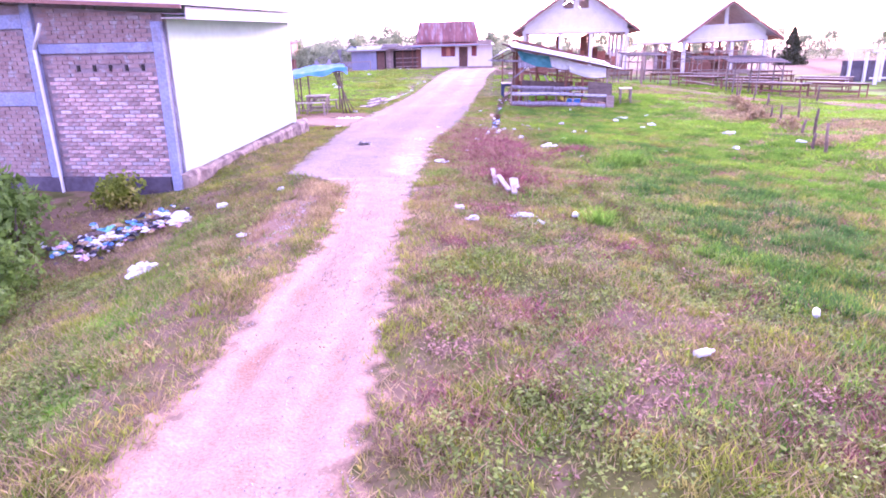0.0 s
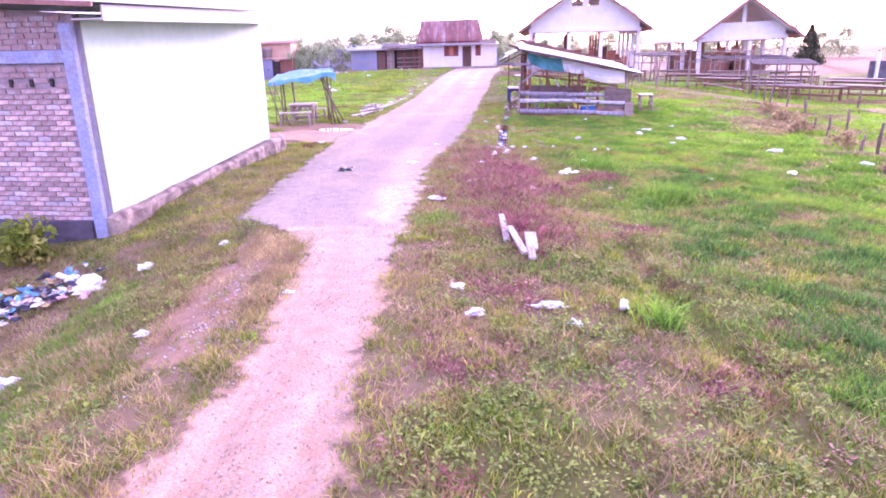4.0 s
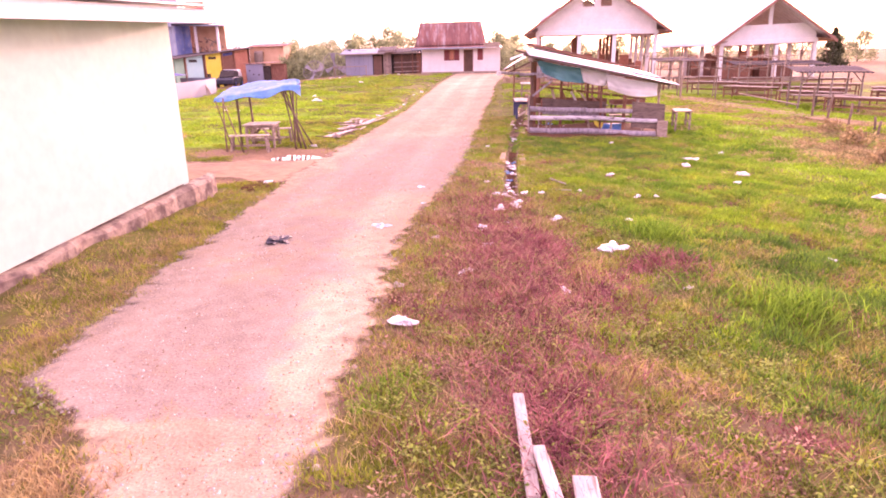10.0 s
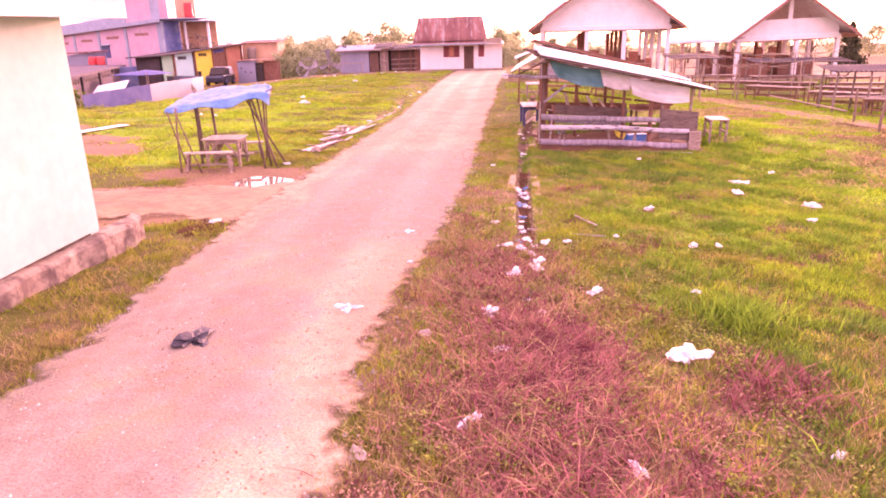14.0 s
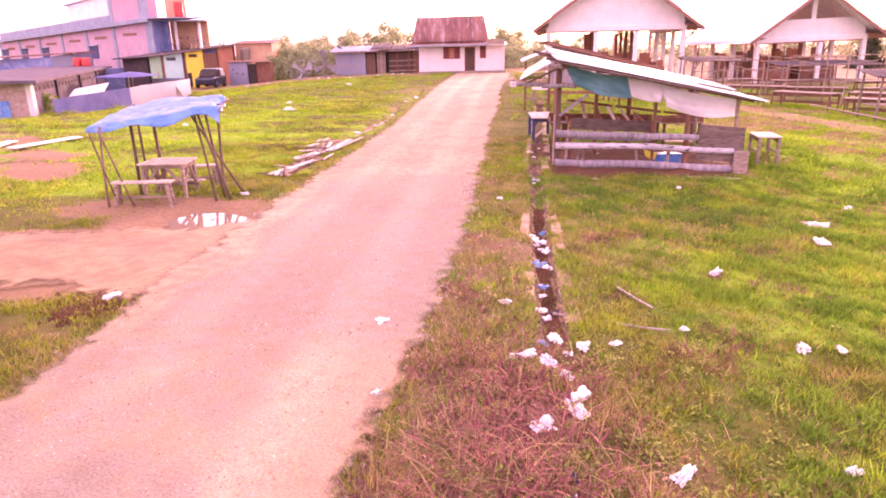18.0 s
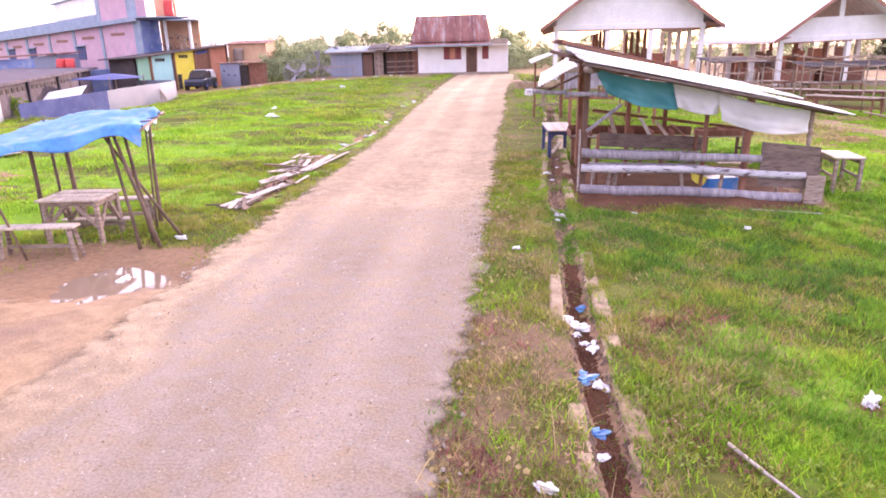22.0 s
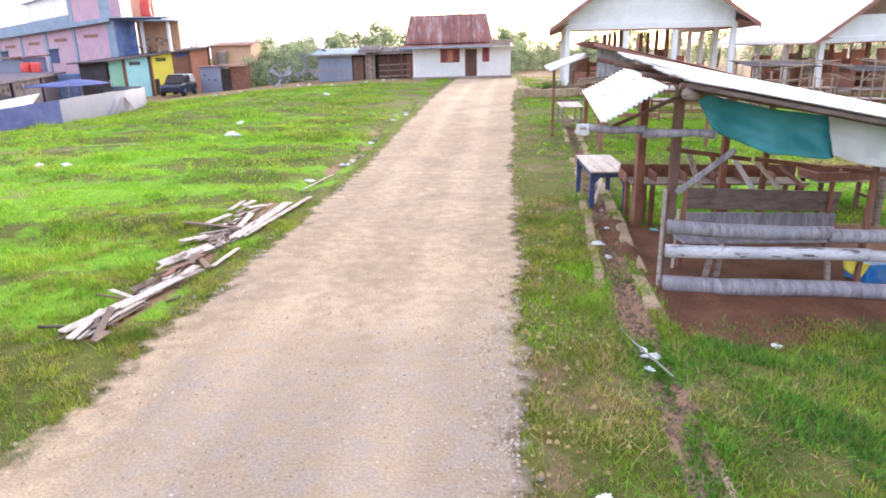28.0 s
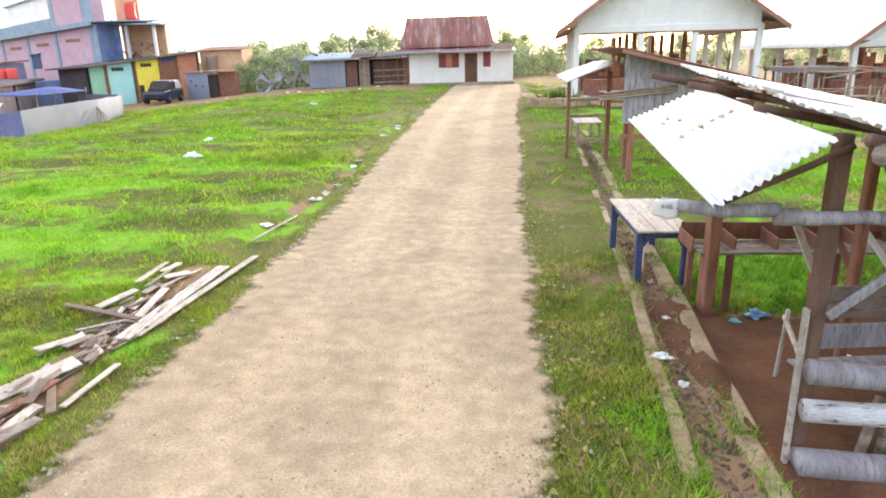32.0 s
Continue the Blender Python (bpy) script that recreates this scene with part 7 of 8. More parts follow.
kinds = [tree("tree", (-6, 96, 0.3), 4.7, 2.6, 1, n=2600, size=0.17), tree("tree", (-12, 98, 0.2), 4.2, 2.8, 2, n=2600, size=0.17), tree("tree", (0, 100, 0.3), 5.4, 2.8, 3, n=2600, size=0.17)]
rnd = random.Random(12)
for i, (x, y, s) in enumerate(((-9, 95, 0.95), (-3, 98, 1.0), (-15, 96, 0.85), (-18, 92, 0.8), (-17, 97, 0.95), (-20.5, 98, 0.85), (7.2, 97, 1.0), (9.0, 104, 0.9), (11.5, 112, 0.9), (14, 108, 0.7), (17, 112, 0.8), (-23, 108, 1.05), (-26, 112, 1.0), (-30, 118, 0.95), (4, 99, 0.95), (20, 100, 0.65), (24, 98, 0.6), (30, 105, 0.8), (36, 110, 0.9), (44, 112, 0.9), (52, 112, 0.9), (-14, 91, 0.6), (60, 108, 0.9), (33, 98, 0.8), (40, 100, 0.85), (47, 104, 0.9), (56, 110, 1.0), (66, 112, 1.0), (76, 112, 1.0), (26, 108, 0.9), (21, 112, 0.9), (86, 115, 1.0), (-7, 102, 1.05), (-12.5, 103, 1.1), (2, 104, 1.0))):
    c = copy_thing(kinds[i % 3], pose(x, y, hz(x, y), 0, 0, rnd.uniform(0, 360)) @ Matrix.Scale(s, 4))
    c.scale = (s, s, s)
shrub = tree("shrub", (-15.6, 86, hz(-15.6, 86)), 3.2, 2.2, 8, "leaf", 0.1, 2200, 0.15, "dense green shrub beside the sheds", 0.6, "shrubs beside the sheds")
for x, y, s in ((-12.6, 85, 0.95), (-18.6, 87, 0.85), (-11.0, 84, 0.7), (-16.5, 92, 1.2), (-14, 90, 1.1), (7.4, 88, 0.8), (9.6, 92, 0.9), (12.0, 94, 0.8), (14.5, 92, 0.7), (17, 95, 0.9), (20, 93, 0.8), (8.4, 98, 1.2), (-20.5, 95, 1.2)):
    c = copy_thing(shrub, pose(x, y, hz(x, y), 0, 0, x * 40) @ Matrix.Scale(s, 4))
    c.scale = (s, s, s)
tree("conifer", (40.3, 75, -0.4), 4.7, 1.7, 30, "darkleaf", 0.05, 5000, 0.16, "dark conical tree beside the market", 1.3, "conical trees", cone=True)


pav = thing("white_pavilion", (30.5, 44, -0.9), "white painted open frame with thin columns and rail", "pavilion")
for k in range(4):
    for y in (0, 3.0):
        box("column", "white", pav, (-0.9 + 1.15 * k, y, 1.3), (0.18, 0.18, 2.6))
box("top_beam", "white", pav, (0.8, 0, 2.65), (4.2, 0.2, 0.18))
box("rail", "white", pav, (0.8, 0, 0.9), (4.2, 0.08, 0.12))
# Dark wall set in for the shade inside the pavilion.
box("back_wall", "grimy", pav, (0.8, 3.2, 1.0), (4.2, 0.15, 2.0))


# ---- litter, weeds and small things ----
def crumple(name, mat, loc, size, seed, flat=0.5, parent=None, sub=3, rag=0.75):
    rnd = random.Random(seed)
    bm = bmesh.new()
    bmesh.ops.create_icosphere(bm, subdivisions=sub, radius=1.0)
    o = Vector((rnd.random() * 50, rnd.random() * 50, rnd.random() * 50))
    sx, sy = rnd.uniform(0.8, 1.5), rnd.uniform(0.5, 0.9)
    for v in bm.verts:
        k = 0.62 + 0.95 * noise.noise(v.co * 1.2 + o) + rag * (1.0 - 2.6 * abs(noise.noise(v.co * 2.4 + o))) * 0.55 + 0.35 * noise.noise(v.co * 5.5 + o)
        k = max(k, 0.12)
        v.co = Vector((v.co.x * k * sx, v.co.y * k * sy, max(v.co.z * k * flat, -0.25 * flat))) * size
    ob = part(name, bm, mat, parent)
    ob.matrix_basis = pose(*loc, 0, 0, rnd.uniform(0, 360))
    return ob


def litter(name, mat, x, y, size, seed, label, flat=0.45):
    return tagged(crumple(name, mat, (x, y, hz(x, y) + size * 0.1 + 0.02), size * 1.0, seed, flat), label, "litter", "scattered litter")


SPOTS = (
    (0.14, 12.09, 0.12), (-0.36, 15.36, 0.12), (0.08, 18.07, 0.08), (2.58, 14.42, 0.15), (6.83, 20.2, 0.14), (6.4, 22.0, 0.13), (3.86, 19.6, 0.11), (2.92, 18.0, 0.06),
    (1.85, 7.82, 0.07), (1.18, 7.76, 0.10), (0.38, 8.27, 0.08), (0.52, 7.58, 0.08), (1.32, 7.36, 0.08), (5.9, 21.05, 0.12), (7.2, 15.1, 0.11), (1.35, 16.28, 0.09),
    (1.65, 16.6, 0.09), (1.01, 15.26, 0.10), (1.05, 14.44, 0.09), (1.62, 18.42, 0.08), (0.73, 13.34, 0.07), (1.75, 12.89, 0.07), (2.12, 15.79, 0.07), (6.2, 19.1, 0.1),
)
for i, (x, y, s) in enumerate(SPOTS):
    litter("plastic_bag", "plastic", x, y, s, i, "crumpled white plastic bag in the grass")
for i, (x, y, s, mt) in enumerate((
    (2.0, 21.12, 0.07, "plastic"), (2.05, 20.6, 0.09, "plastic"), (1.3, 18.53, 0.07, "plastic"), (1.72, 18.98, 0.06, "plastic"), (1.68, 18.29, 0.10, "plastic"), (1.67, 17.72, 0.10, "plastic"), (1.34, 17.32, 0.10, "plastic"), (1.52, 17.17, 0.12, "plastic"),
    (1.87, 17.5, 0.10, "plastic"), (2.17, 17.58, 0.08, "plastic"), (1.62, 16.44, 0.12, "plastic"), (0.17, 16.75, 0.07, "plastic"), (3.85, 17.65, 0.09, "plastic"), (7.62, 23.22, 0.1, "plastic"), (-6.95, 44.1, 0.15, "plastic"), (-9.1, 35.2, 0.13, "plastic"),
    (1.61, 23.15, 0.07, "plastic"), (5.07, 24.31, 0.08, "plastic"), (1.88, 21.01, 0.09, "plastic"), (1.80, 19.99, 0.10, "bluefilm"), (-2.99, 23.89, 0.08, "plastic"), (-6.18, 40.67, 0.2, "plastic"), (-3.08, 22.42, 0.07, "plastic"), (-8.78, 35.75, 0.12, "plastic"),
)):
    litter("plastic_bag", mt, x, y, s * (0.78 if 16 < y < 18.7 else 1.0), 100 + i, "crumpled plastic bag lying by the road")
for i, (x, y, s, mt) in enumerate(((-5.75, 55.6, 0.2, "plastic"), (3.73, 25.36, 0.06, "plastic"), (1.44, 25.51, 0.05, "straw"), (4.15, 29.45, 0.13, "bluefilm"), (3.82, 29.25, 0.08, "tealfilm"), (4.46, 28.36, 0.04, "plastic"), (2.75, 28.3, 0.06, "plastic"), (-2.5, 10.2, 0.08, "plastic"), (-2.4, 7.7, 0.06, "plastic"), (-3.4, 9.9, 0.1, "plastic"), (-1.22, 8.2, 0.05, "plastic"), (-2.86, 18.8, 0.07, "plastic"), (0.41, 14.8, 0.07, "stone"), (0.04, 13.06, 0.06, "stone"), (4.16, 17.6, 0.07, "plastic"), (3.23, 15.9, 0.06, "plastic"), (3.06, 13.1, 0.05, "plastic"), (5.2, 14.2, 0.07, "plastic"), (8.3, 17.9, 0.15, "plastic"), (9.2, 15.9, 0.12, "plastic"))):
    litter("plastic_scrap", mt, x, y, s, 200 + i, "small scrap of plastic litter on the ground")
rnd = random.Random(61)
for i in range(22):
    y = rnd.uniform(15.2, 31) if i % 3 else rnd.uniform(15.2, 20)
    x = float(drain_x(y)) + rnd.gauss(0, 0.07)
    litter("plastic_scrap", rnd.choice(("plastic", "plastic", "bluefilm", "black", "pinkfilm", "straw")), x, y, rnd.uniform(0.035, 0.085), 700 + i, "soiled plastic scrap lying in the drain", 0.5)
for i in range(20):
    y = rnd.uniform(32, 56)
    litter("plastic_scrap", rnd.choice(("plastic", "plastic", "straw", "palewood")), float(ditch_x(y)) + rnd.gauss(0, 0.12), y, rnd.uniform(0.05, 0.13), 800 + i, "pale scrap of rubbish in the ditch of the field", 0.4)
litter("plastic_bag", "plastic", -3.54, 7.3, 0.16, 301, "large white stuffed plastic bag on the verge", 0.75)
litter("plastic_bag", "plastic", -4.05, 9.75, 0.24, 302, "large white sack beside the rubbish heap", 0.4)
litter("black_bag", "black", -1.62, 14.7, 0.16, 303, "crumpled black plastic bag on the dirt road", 0.4)
for x, y, r, mt in ((3.1, 4.6, 60, "plastic"), (1.87, 3.8, 20, "plastic"), (1.81, 7.71, 70, "bluefilm")):
    b = thing("plastic_bottle", pose(x, y, hz(x, y) + 0.06, 0, 0, r), "empty pale plastic bottle lying in the grass", "bottle", "plastic bottles")
    b.scale = (0.7, 0.7, 0.7)
    log("body", "plastic", b, (-0.09, 0, 0), (0.06, 0, 0), 0.04, 0.04, sides=10, rough=0.02)
    log("neck", "plastic", b, (0.06, 0, 0), (0.11, 0, 0), 0.035, 0.014, sides=10, rough=0.02)
    log("cap", mt, b, (0.108, 0, 0), (0.13, 0, 0), 0.017, 0.017, sides=8, rough=0.0)

heap2 = thing("rubbish_heap", (-5.0, 9.4, hz(-5.0, 9.4)), "heap of coloured plastic rubbish against the brick wall", "rubbish heap")
rnd = random.Random(31)
for i in range(220):
    f = rnd.random()
    x, y = -5.5 + 1.2 * f + rnd.gauss(0, 0.18), 8.95 + 1.0 * f + rnd.gauss(0, 0.27)
    mt = rnd.choice(("plastic", "plastic", "plastic", "plastic", "bluefilm", "tealfilm", "pinkfilm", "black", "black", "straw", "brownboard", "edging"))
    crumple("rubbish_piece", mt, (x + 5.0, y - 9.4, hz(x, y) - heap2.location.z + 0.03 + rnd.random() * 0.12), rnd.uniform(0.025, 0.085), 400 + i, rnd.uniform(0.3, 0.8), heap2, 2, 0.9)

for nm, p, q, w in (("loose_plank", (1.01, 10.65), (0.99, 9.69), 0.075), ("loose_plank", (1.06, 10.06), (1.14, 9.2), 0.075), ("loose_plank", (1.27, 9.79), (1.24, 9.31), 0.13), ("loose_plank", (1.21, 9.27), (1.2, 9.02), 0.08)):
    z0, z1 = hz(*p) + 0.10, hz(*q) + 0.05
    o = beam(nm, "bleached", None, (0, 0, 0), (q[0] - p[0], q[1] - p[1], z1 - z0), w, 0.035, twist=0)
    o.location = (*p, z0)
    tagged(o, "pale broken plank lying in dry weeds", "plank", "loose planks")
for p, q in (((1.75, 18.35), (2.75, 17.9)), ((2.55, 19.0), (2.75, 18.4)), ((5.7, 25.6), (6.6, 25.1)), ((2.35, 25.6), (2.5, 24.6))):
    o = log("loose_stick", "bleached", None, (0, 0, 0.0), (q[0] - p[0], q[1] - p[1], 0.02), 0.013, 0.009, sides=6, rough=0.2, seed=int(p[1] * 10))
    o.location = (*p, max(hz(*p), hz(*q)) + 0.03)
    tagged(o, "dry pale stick lying beside the drain", "stick", "loose sticks")


# ---- vegetation as stuff: numpy blades ----
def blades(name, xs, ys, hgt, wid, mat, label, seed, lean=0.5, category="grass"):
    g = np.random.default_rng(seed)
    n = len(xs)
    a = g.uniform(0, 2 * np.pi, n)
    h = hgt * g.uniform(0.45, 1.25, n)
    w = wid * g.uniform(0.6, 1.3, n)
    lx, ly = g.normal(0, lean, n) * h, g.normal(0, lean, n) * h
    z = height(xs, ys) - 0.01
    dx, dy = np.cos(a) * w / 2, np.sin(a) * w / 2
    v = np.empty((n, 5, 3))
    v[:, 0] = np.stack([xs - dx, ys - dy, z], 1)
    v[:, 1] = np.stack([xs + dx, ys + dy, z], 1)
    v[:, 2] = np.stack([xs + dx * 0.8 + lx * 0.4, ys + dy * 0.8 + ly * 0.4, z + h * 0.6], 1)
    v[:, 3] = np.stack([xs - dx * 0.8 + lx * 0.4, ys - dy * 0.8 + ly * 0.4, z + h * 0.6], 1)
    v[:, 4] = np.stack([xs + lx, ys + ly, z + h], 1)
    me = bpy.data.meshes.new(name)
    me.vertices.add(n * 5)
    me.vertices.foreach_set("co", v.ravel())
    b = (np.arange(n) * 5)[:, None]
    loops = np.concatenate([b + np.array([[0, 1, 2, 3]]), b + np.array([[3, 2, 4]])], 1).ravel()
    me.loops.add(n * 7)
    me.loops.foreach_set("vertex_index", loops)
    me.polygons.add(n * 2)
    st = np.stack([np.arange(n) * 7, np.arange(n) * 7 + 4], 1).ravel()
    me.polygons.foreach_set("loop_start", st)
    me.polygons.foreach_set("loop_total", np.tile([4, 3], n))
    me.update(calc_edges=True)
    me.validate()
    me.materials.append(M[mat])
    return tagged(new(name, me), label, category, kind="stuff")


def fine_blades(name, xs, ys, hgt, wid, mat, label, seed, lean=0.5, category="grass"):
    """Short dense grass: one leaning triangle a blade."""
    g = np.random.default_rng(seed)
    n = len(xs)
    a = g.uniform(0, 2 * np.pi, n)
    h = hgt * g.uniform(0.4, 1.3, n)
    w = wid * g.uniform(0.6, 1.4, n)
    z = height(xs, ys) - 0.008
    dx, dy = np.cos(a) * w / 2, np.sin(a) * w / 2
    v = np.stack([np.stack([xs - dx, ys - dy, z], 1), np.stack([xs + dx, ys + dy, z], 1), np.stack([xs + g.normal(0, lean, n) * h, ys + g.normal(0, lean, n) * h, z + h], 1)], 1)
    me = bpy.data.meshes.new(name)
    me.vertices.add(n * 3)
    me.vertices.foreach_set("co", v.ravel())
    me.loops.add(n * 3)
    me.loops.foreach_set("vertex_index", np.arange(n * 3))
    me.polygons.add(n)
    me.polygons.foreach_set("loop_start", np.arange(n) * 3)
    me.polygons.foreach_set("loop_total", np.full(n, 3))
    me.update(calc_edges=True)
    me.materials.append(M[mat])
    return tagged(new(name, me), label, category, kind="stuff")


def leafy(name, px, py, spread, per, tall, size, mat, label, seed):
    """Low broad-leaved weeds: small folded leaves on unseen stems, round each plant."""
    g = np.random.default_rng(seed)
    n = len(px) * per
    r = np.repeat(np.arange(len(px)), per)
    big = g.uniform(0.6, 1.35, len(px))[r]
    a = g.uniform(0, 2 * np.pi, n)
    d = np.abs(g.normal(0, spread, n)) * big
    x, y = px[r] + d * np.cos(a), py[r] + d * np.sin(a)
    z = height(x, y) + tall * big * g.uniform(0.1, 1.0, n) * np.clip(1.25 - d / (spread * 2.2), 0.15, 1)
    ln, wd = size * g.uniform(0.6, 1.4, n), size * g.uniform(0.22, 0.42, n)
    b = a + g.normal(0, 0.7, n)
    ux, uy, uz = np.cos(b), np.sin(b), g.normal(0.15, 0.45, n)
    sx, sy, sz = -np.sin(b), np.cos(b), g.normal(0, 0.35, n)
    c = np.stack([x, y, z], 1)
    u, s_ = np.stack([ux, uy, uz], 1) * ln[:, None], np.stack([sx, sy, sz], 1) * wd[:, None]
    v = np.stack([c, c + u * 0.55 + s_, c + u - np.array([0, 0, 0.25]) * ln[:, None], c + u * 0.55 - s_], 1)
    me = bpy.data.meshes.new(name)
    me.vertices.add(n * 4)
    me.vertices.foreach_set("co", v.ravel())
    me.loops.add(n * 4)
    me.loops.foreach_set("vertex_index", np.arange(n * 4))
    me.polygons.add(n)
    me.polygons.foreach_set("loop_start", np.arange(n) * 4)
    me.polygons.foreach_set("loop_total", np.full(n, 4))
    me.update(calc_edges=True)
    me.materials.append(M[mat])
    return tagged(new(name, me), label, "weeds", kind="stuff")


def sow(n, x0, x1, y0, y1, seed, keep):
    g = np.random.default_rng(seed)
    x, y = g.uniform(x0, x1, n), g.uniform(y0, y1, n)
    s = soil(x, y)
    inb = (x < -3.98 + (y - 14.5) * 0.145) & (y > 11.2) & (y < 18.4)
    rim = np.minimum(np.minimum(x - x0, x1 - x), np.minimum(y - y0, y1 - y))
    ok = (g.random(n) > s * 1.15) & ~inb & (g.random(n) < keep(x, y)) & (g.random(n) < sm(0, 1.6, rim + 0.5 * wob(x, y, 1.3)))
    return x[ok], y[ok]


def dryness(x, y):
    return np.clip(dry(x, y) * 1.2 + 0.25 * sm(0.1, 0.8, wob(x, y, 1.3, 9.0)), 0, 1)


def clumpy(x, y):
    return 0.18 + 0.82 * sm(-0.35, 0.5, wob(x, y, 2.1, 2.0) + 0.6 * wob(x, y, 6.3, 1.0))


def lush(x, y):
    """Where the turf is deep green: the field away from the road."""
    return np.clip(sm(2.0, 3.6, x + 0.5 * wob(x, y, 0.9, 2.0)) * (0.42 + 0.5 * wob(x, y, 0.7, 5.0) + 0.12 * sm(15, 19, y) + 0.32 * sm(2.2, 3.4, x) * (1 - sm(15, 18, y))) + 0.25 * sm(0.3, 0.8, wob(x, y, 1.1, 8.0)), 0, 1)


def deep_turf(x, y):
    """Where the turf is densest and darkest."""
    near = sm(2.4, 3.4, x + 0.3 * wob(x, y, 1.1, 3.0)) * sm(6.2, 4.8, x) * (1 - 0.45 * sm(9, 12, y)) * (1 - sm(14.5, 17, y))
    stall = 0.6 * sm(2.8, 3.3, x) * sm(6.5, 5.5, x) * sm(20.5, 22.5, y) * (1 - sm(25.5, 26.2, y))
    return np.maximum(near, stall) * np.clip(0.75 + 0.5 * wob(x, y, 0.9, 6.0), 0, 1)


x, y = sow(2150000, -6.5, 8.5, -1.0, 32, 1, lambda x, y: clumpy(x, y) * (1 - 0.8 * dryness(x, y)) * (1 - 0.8 * lush(x, y)) * (1 - 0.5 * bright(x, y)))
fine_blades("grass_green", x, y, 0.026 + 0.04 * clumpy(x, y), 0.011, "blade", "short green grass beside the road", 1)
x, y = sow(2500000, -3.0, 10.5, -1.0, 32, 21, lambda x, y: lush(x, y) * clumpy(x * 1.2, y * 1.2))
low = deep_turf(x, y) > np.random.default_rng(40).random(len(x))
hgt = 0.035 + 0.055 * clumpy(x * 1.2, y * 1.2)
fine_blades("grass_lush", x[~low], y[~low], hgt[~low], 0.013, "lush", "green turf of the field", 21)
fine_blades("grass_deep", x[low], y[low], hgt[low] * 1.15, 0.013, "deep", "dense dark green turf of the field", 41)
x, y = sow(330000, -5.0, -1.0, 1.5, 12, 25, lambda x, y: bright(x, y) * clumpy(x, y))
fine_blades("grass_verge", x, y, 0.05 + 0 * x, 0.012, "lush", "strip of fresh green grass on the verge", 25)
x, y = sow(1500000, -6.5, 8.5, -1.0, 32, 2, lambda x, y: dryness(x, y) * (0.3 + 0.7 * clumpy(x, y)))
fine_blades("grass_dry", x, y, 0.05 + 0.03 * clumpy(x, y), 0.01, "straw", "dry straw-coloured grass", 2, 0.8)
x, y = sow(520000, -1.0, 7.5, -0.5, 23, 22, lambda x, y: sm(0.25, 0.8, wob(x, y, 1.7, 9.0) + 0.3 * wob(x, y, 5.0, 2.0)) * (1 - 0.5 * sm(2.6, 4.5, x)))
fine_blades("red_stalks", x, y, 0.07 + 0 * x, 0.009, "twig", "reddish-brown dead stalks among the grass", 22, 0.9, "weeds")
x, y = sow(560000, -9.5, 8, 12, 46, 3, lambda x, y: (0.12 + 0.9 * bright(x, y)) * (1 - 0.8 * deep_turf(x, y)) * clumpy(x, y) * (0.3 + 0.7 * sm(-0.5, -1.5, x - road_x(y) + road_w(y)) + 0.25 * sm(2, 4, x)))
fine_blades("grass_lime", x, y, 0.055 + 0.03 * clumpy(x * 0.6, y * 0.6), 0.016, "lime", "bright yellow-green grass of the open field", 3)
x, y = sow(600000, 0.5, 8, 11, 31, 23, lambda x, y: sm(0.1, 0.6, wob(x, y, 0.8, 7.0)) * clumpy(x * 0.8, y * 0.8) * (1 - 0.85 * deep_turf(x, y)))
fine_blades("grass_lime_patch", x, y, 0.06 + 0.03 * clumpy(x * 0.6, y * 0.6), 0.013, "lime", "patches of yellow-green grass by the drain", 23)
x, y = sow(330000, -30, 14, 24, 74, 4, lambda x, y: sm(0.0, 0.6, wob(x, y, 0.8, 2.0) + 0.3) * sm(0.2, 1.0, np.abs(x - road_x(y)) - road_w(y)) * np.maximum(sm(33, 38, y), sm(-6, -8, x)))
olive = (wob(x * 0.5, y * 1.1, 1.3, 5.0) + 0.4 * wob(x, y, 1.9, 1.0)) > 0.18
hgt = 0.09 + 0.12 * sm(0, 0.8, wob(x, y, 0.5, 8))
fine_blades("grass_far", x[~olive], y[~olive], hgt[~olive], 0.04, "lime", "tussocky grass of the far field", 4, 0.9)
fine_blades("grass_far_olive", x[olive], y[olive], hgt[olive] * 1.3, 0.035, "blade", "olive tussocks on the humps of the field", 24, 0.8)
x, y = sow(60000, 6.5, 19, 4, 44, 5, lambda x, y: sm(-0.1, 0.6, wob(x, y, 0.9, 3.0)))
blades("grass_tussock", x, y, 0.09 + 0 * x, 0.016, "blade", "dark grass tussocks on the field", 5, 0.7)
x, y = sow(520000, 6.0, 24, 0, 46, 28, lambda x, y: (0.35 + 0.65 * sm(-0.3, 0.5, wob(x, y, 0.7, 3.0))) * sm(6.0, 9.0, x))
warm = (wob(x * 0.7, y, 0.55, 6.0) + 0.4 * wob(x, y, 1.9, 1.0)) > 0.05
fine_blades("grass_right", x[~warm], y[~warm], 0.08 + 0 * x[~warm], 0.032, "lime", "yellow-green grass of the field by the market", 28, 0.8)
fine_blades("grass_right_dry", x[warm], y[warm], 0.07 + 0 * x[warm], 0.03, "straw", "straw-coloured grass of the field by the market", 29, 0.9)
x, y = sow(160000, -30, -6, 4, 27, 31, lambda x, y: 0.4 + 0.6 * sm(-0.3, 0.5, wob(x, y, 0.8, 3.0)))
fine_blades("grass_left", x, y, 0.09 + 0 * x, 0.04, "blade", "rough grass behind the roadside building", 31, 0.8)
g = np.random.default_rng(6)
cx, cy = g.uniform(-5, 7, 1700), g.uniform(1.5, 30, 1700)
keep = (soil(cx, cy) < 0.3) & ~((cx < -3.95 + (cy - 14.5) * 0.145) & (cy > 11) & (cy < 18.6))
cx, cy = cx[keep], cy[keep]
r = np.repeat(np.arange(len(cx)), 36)
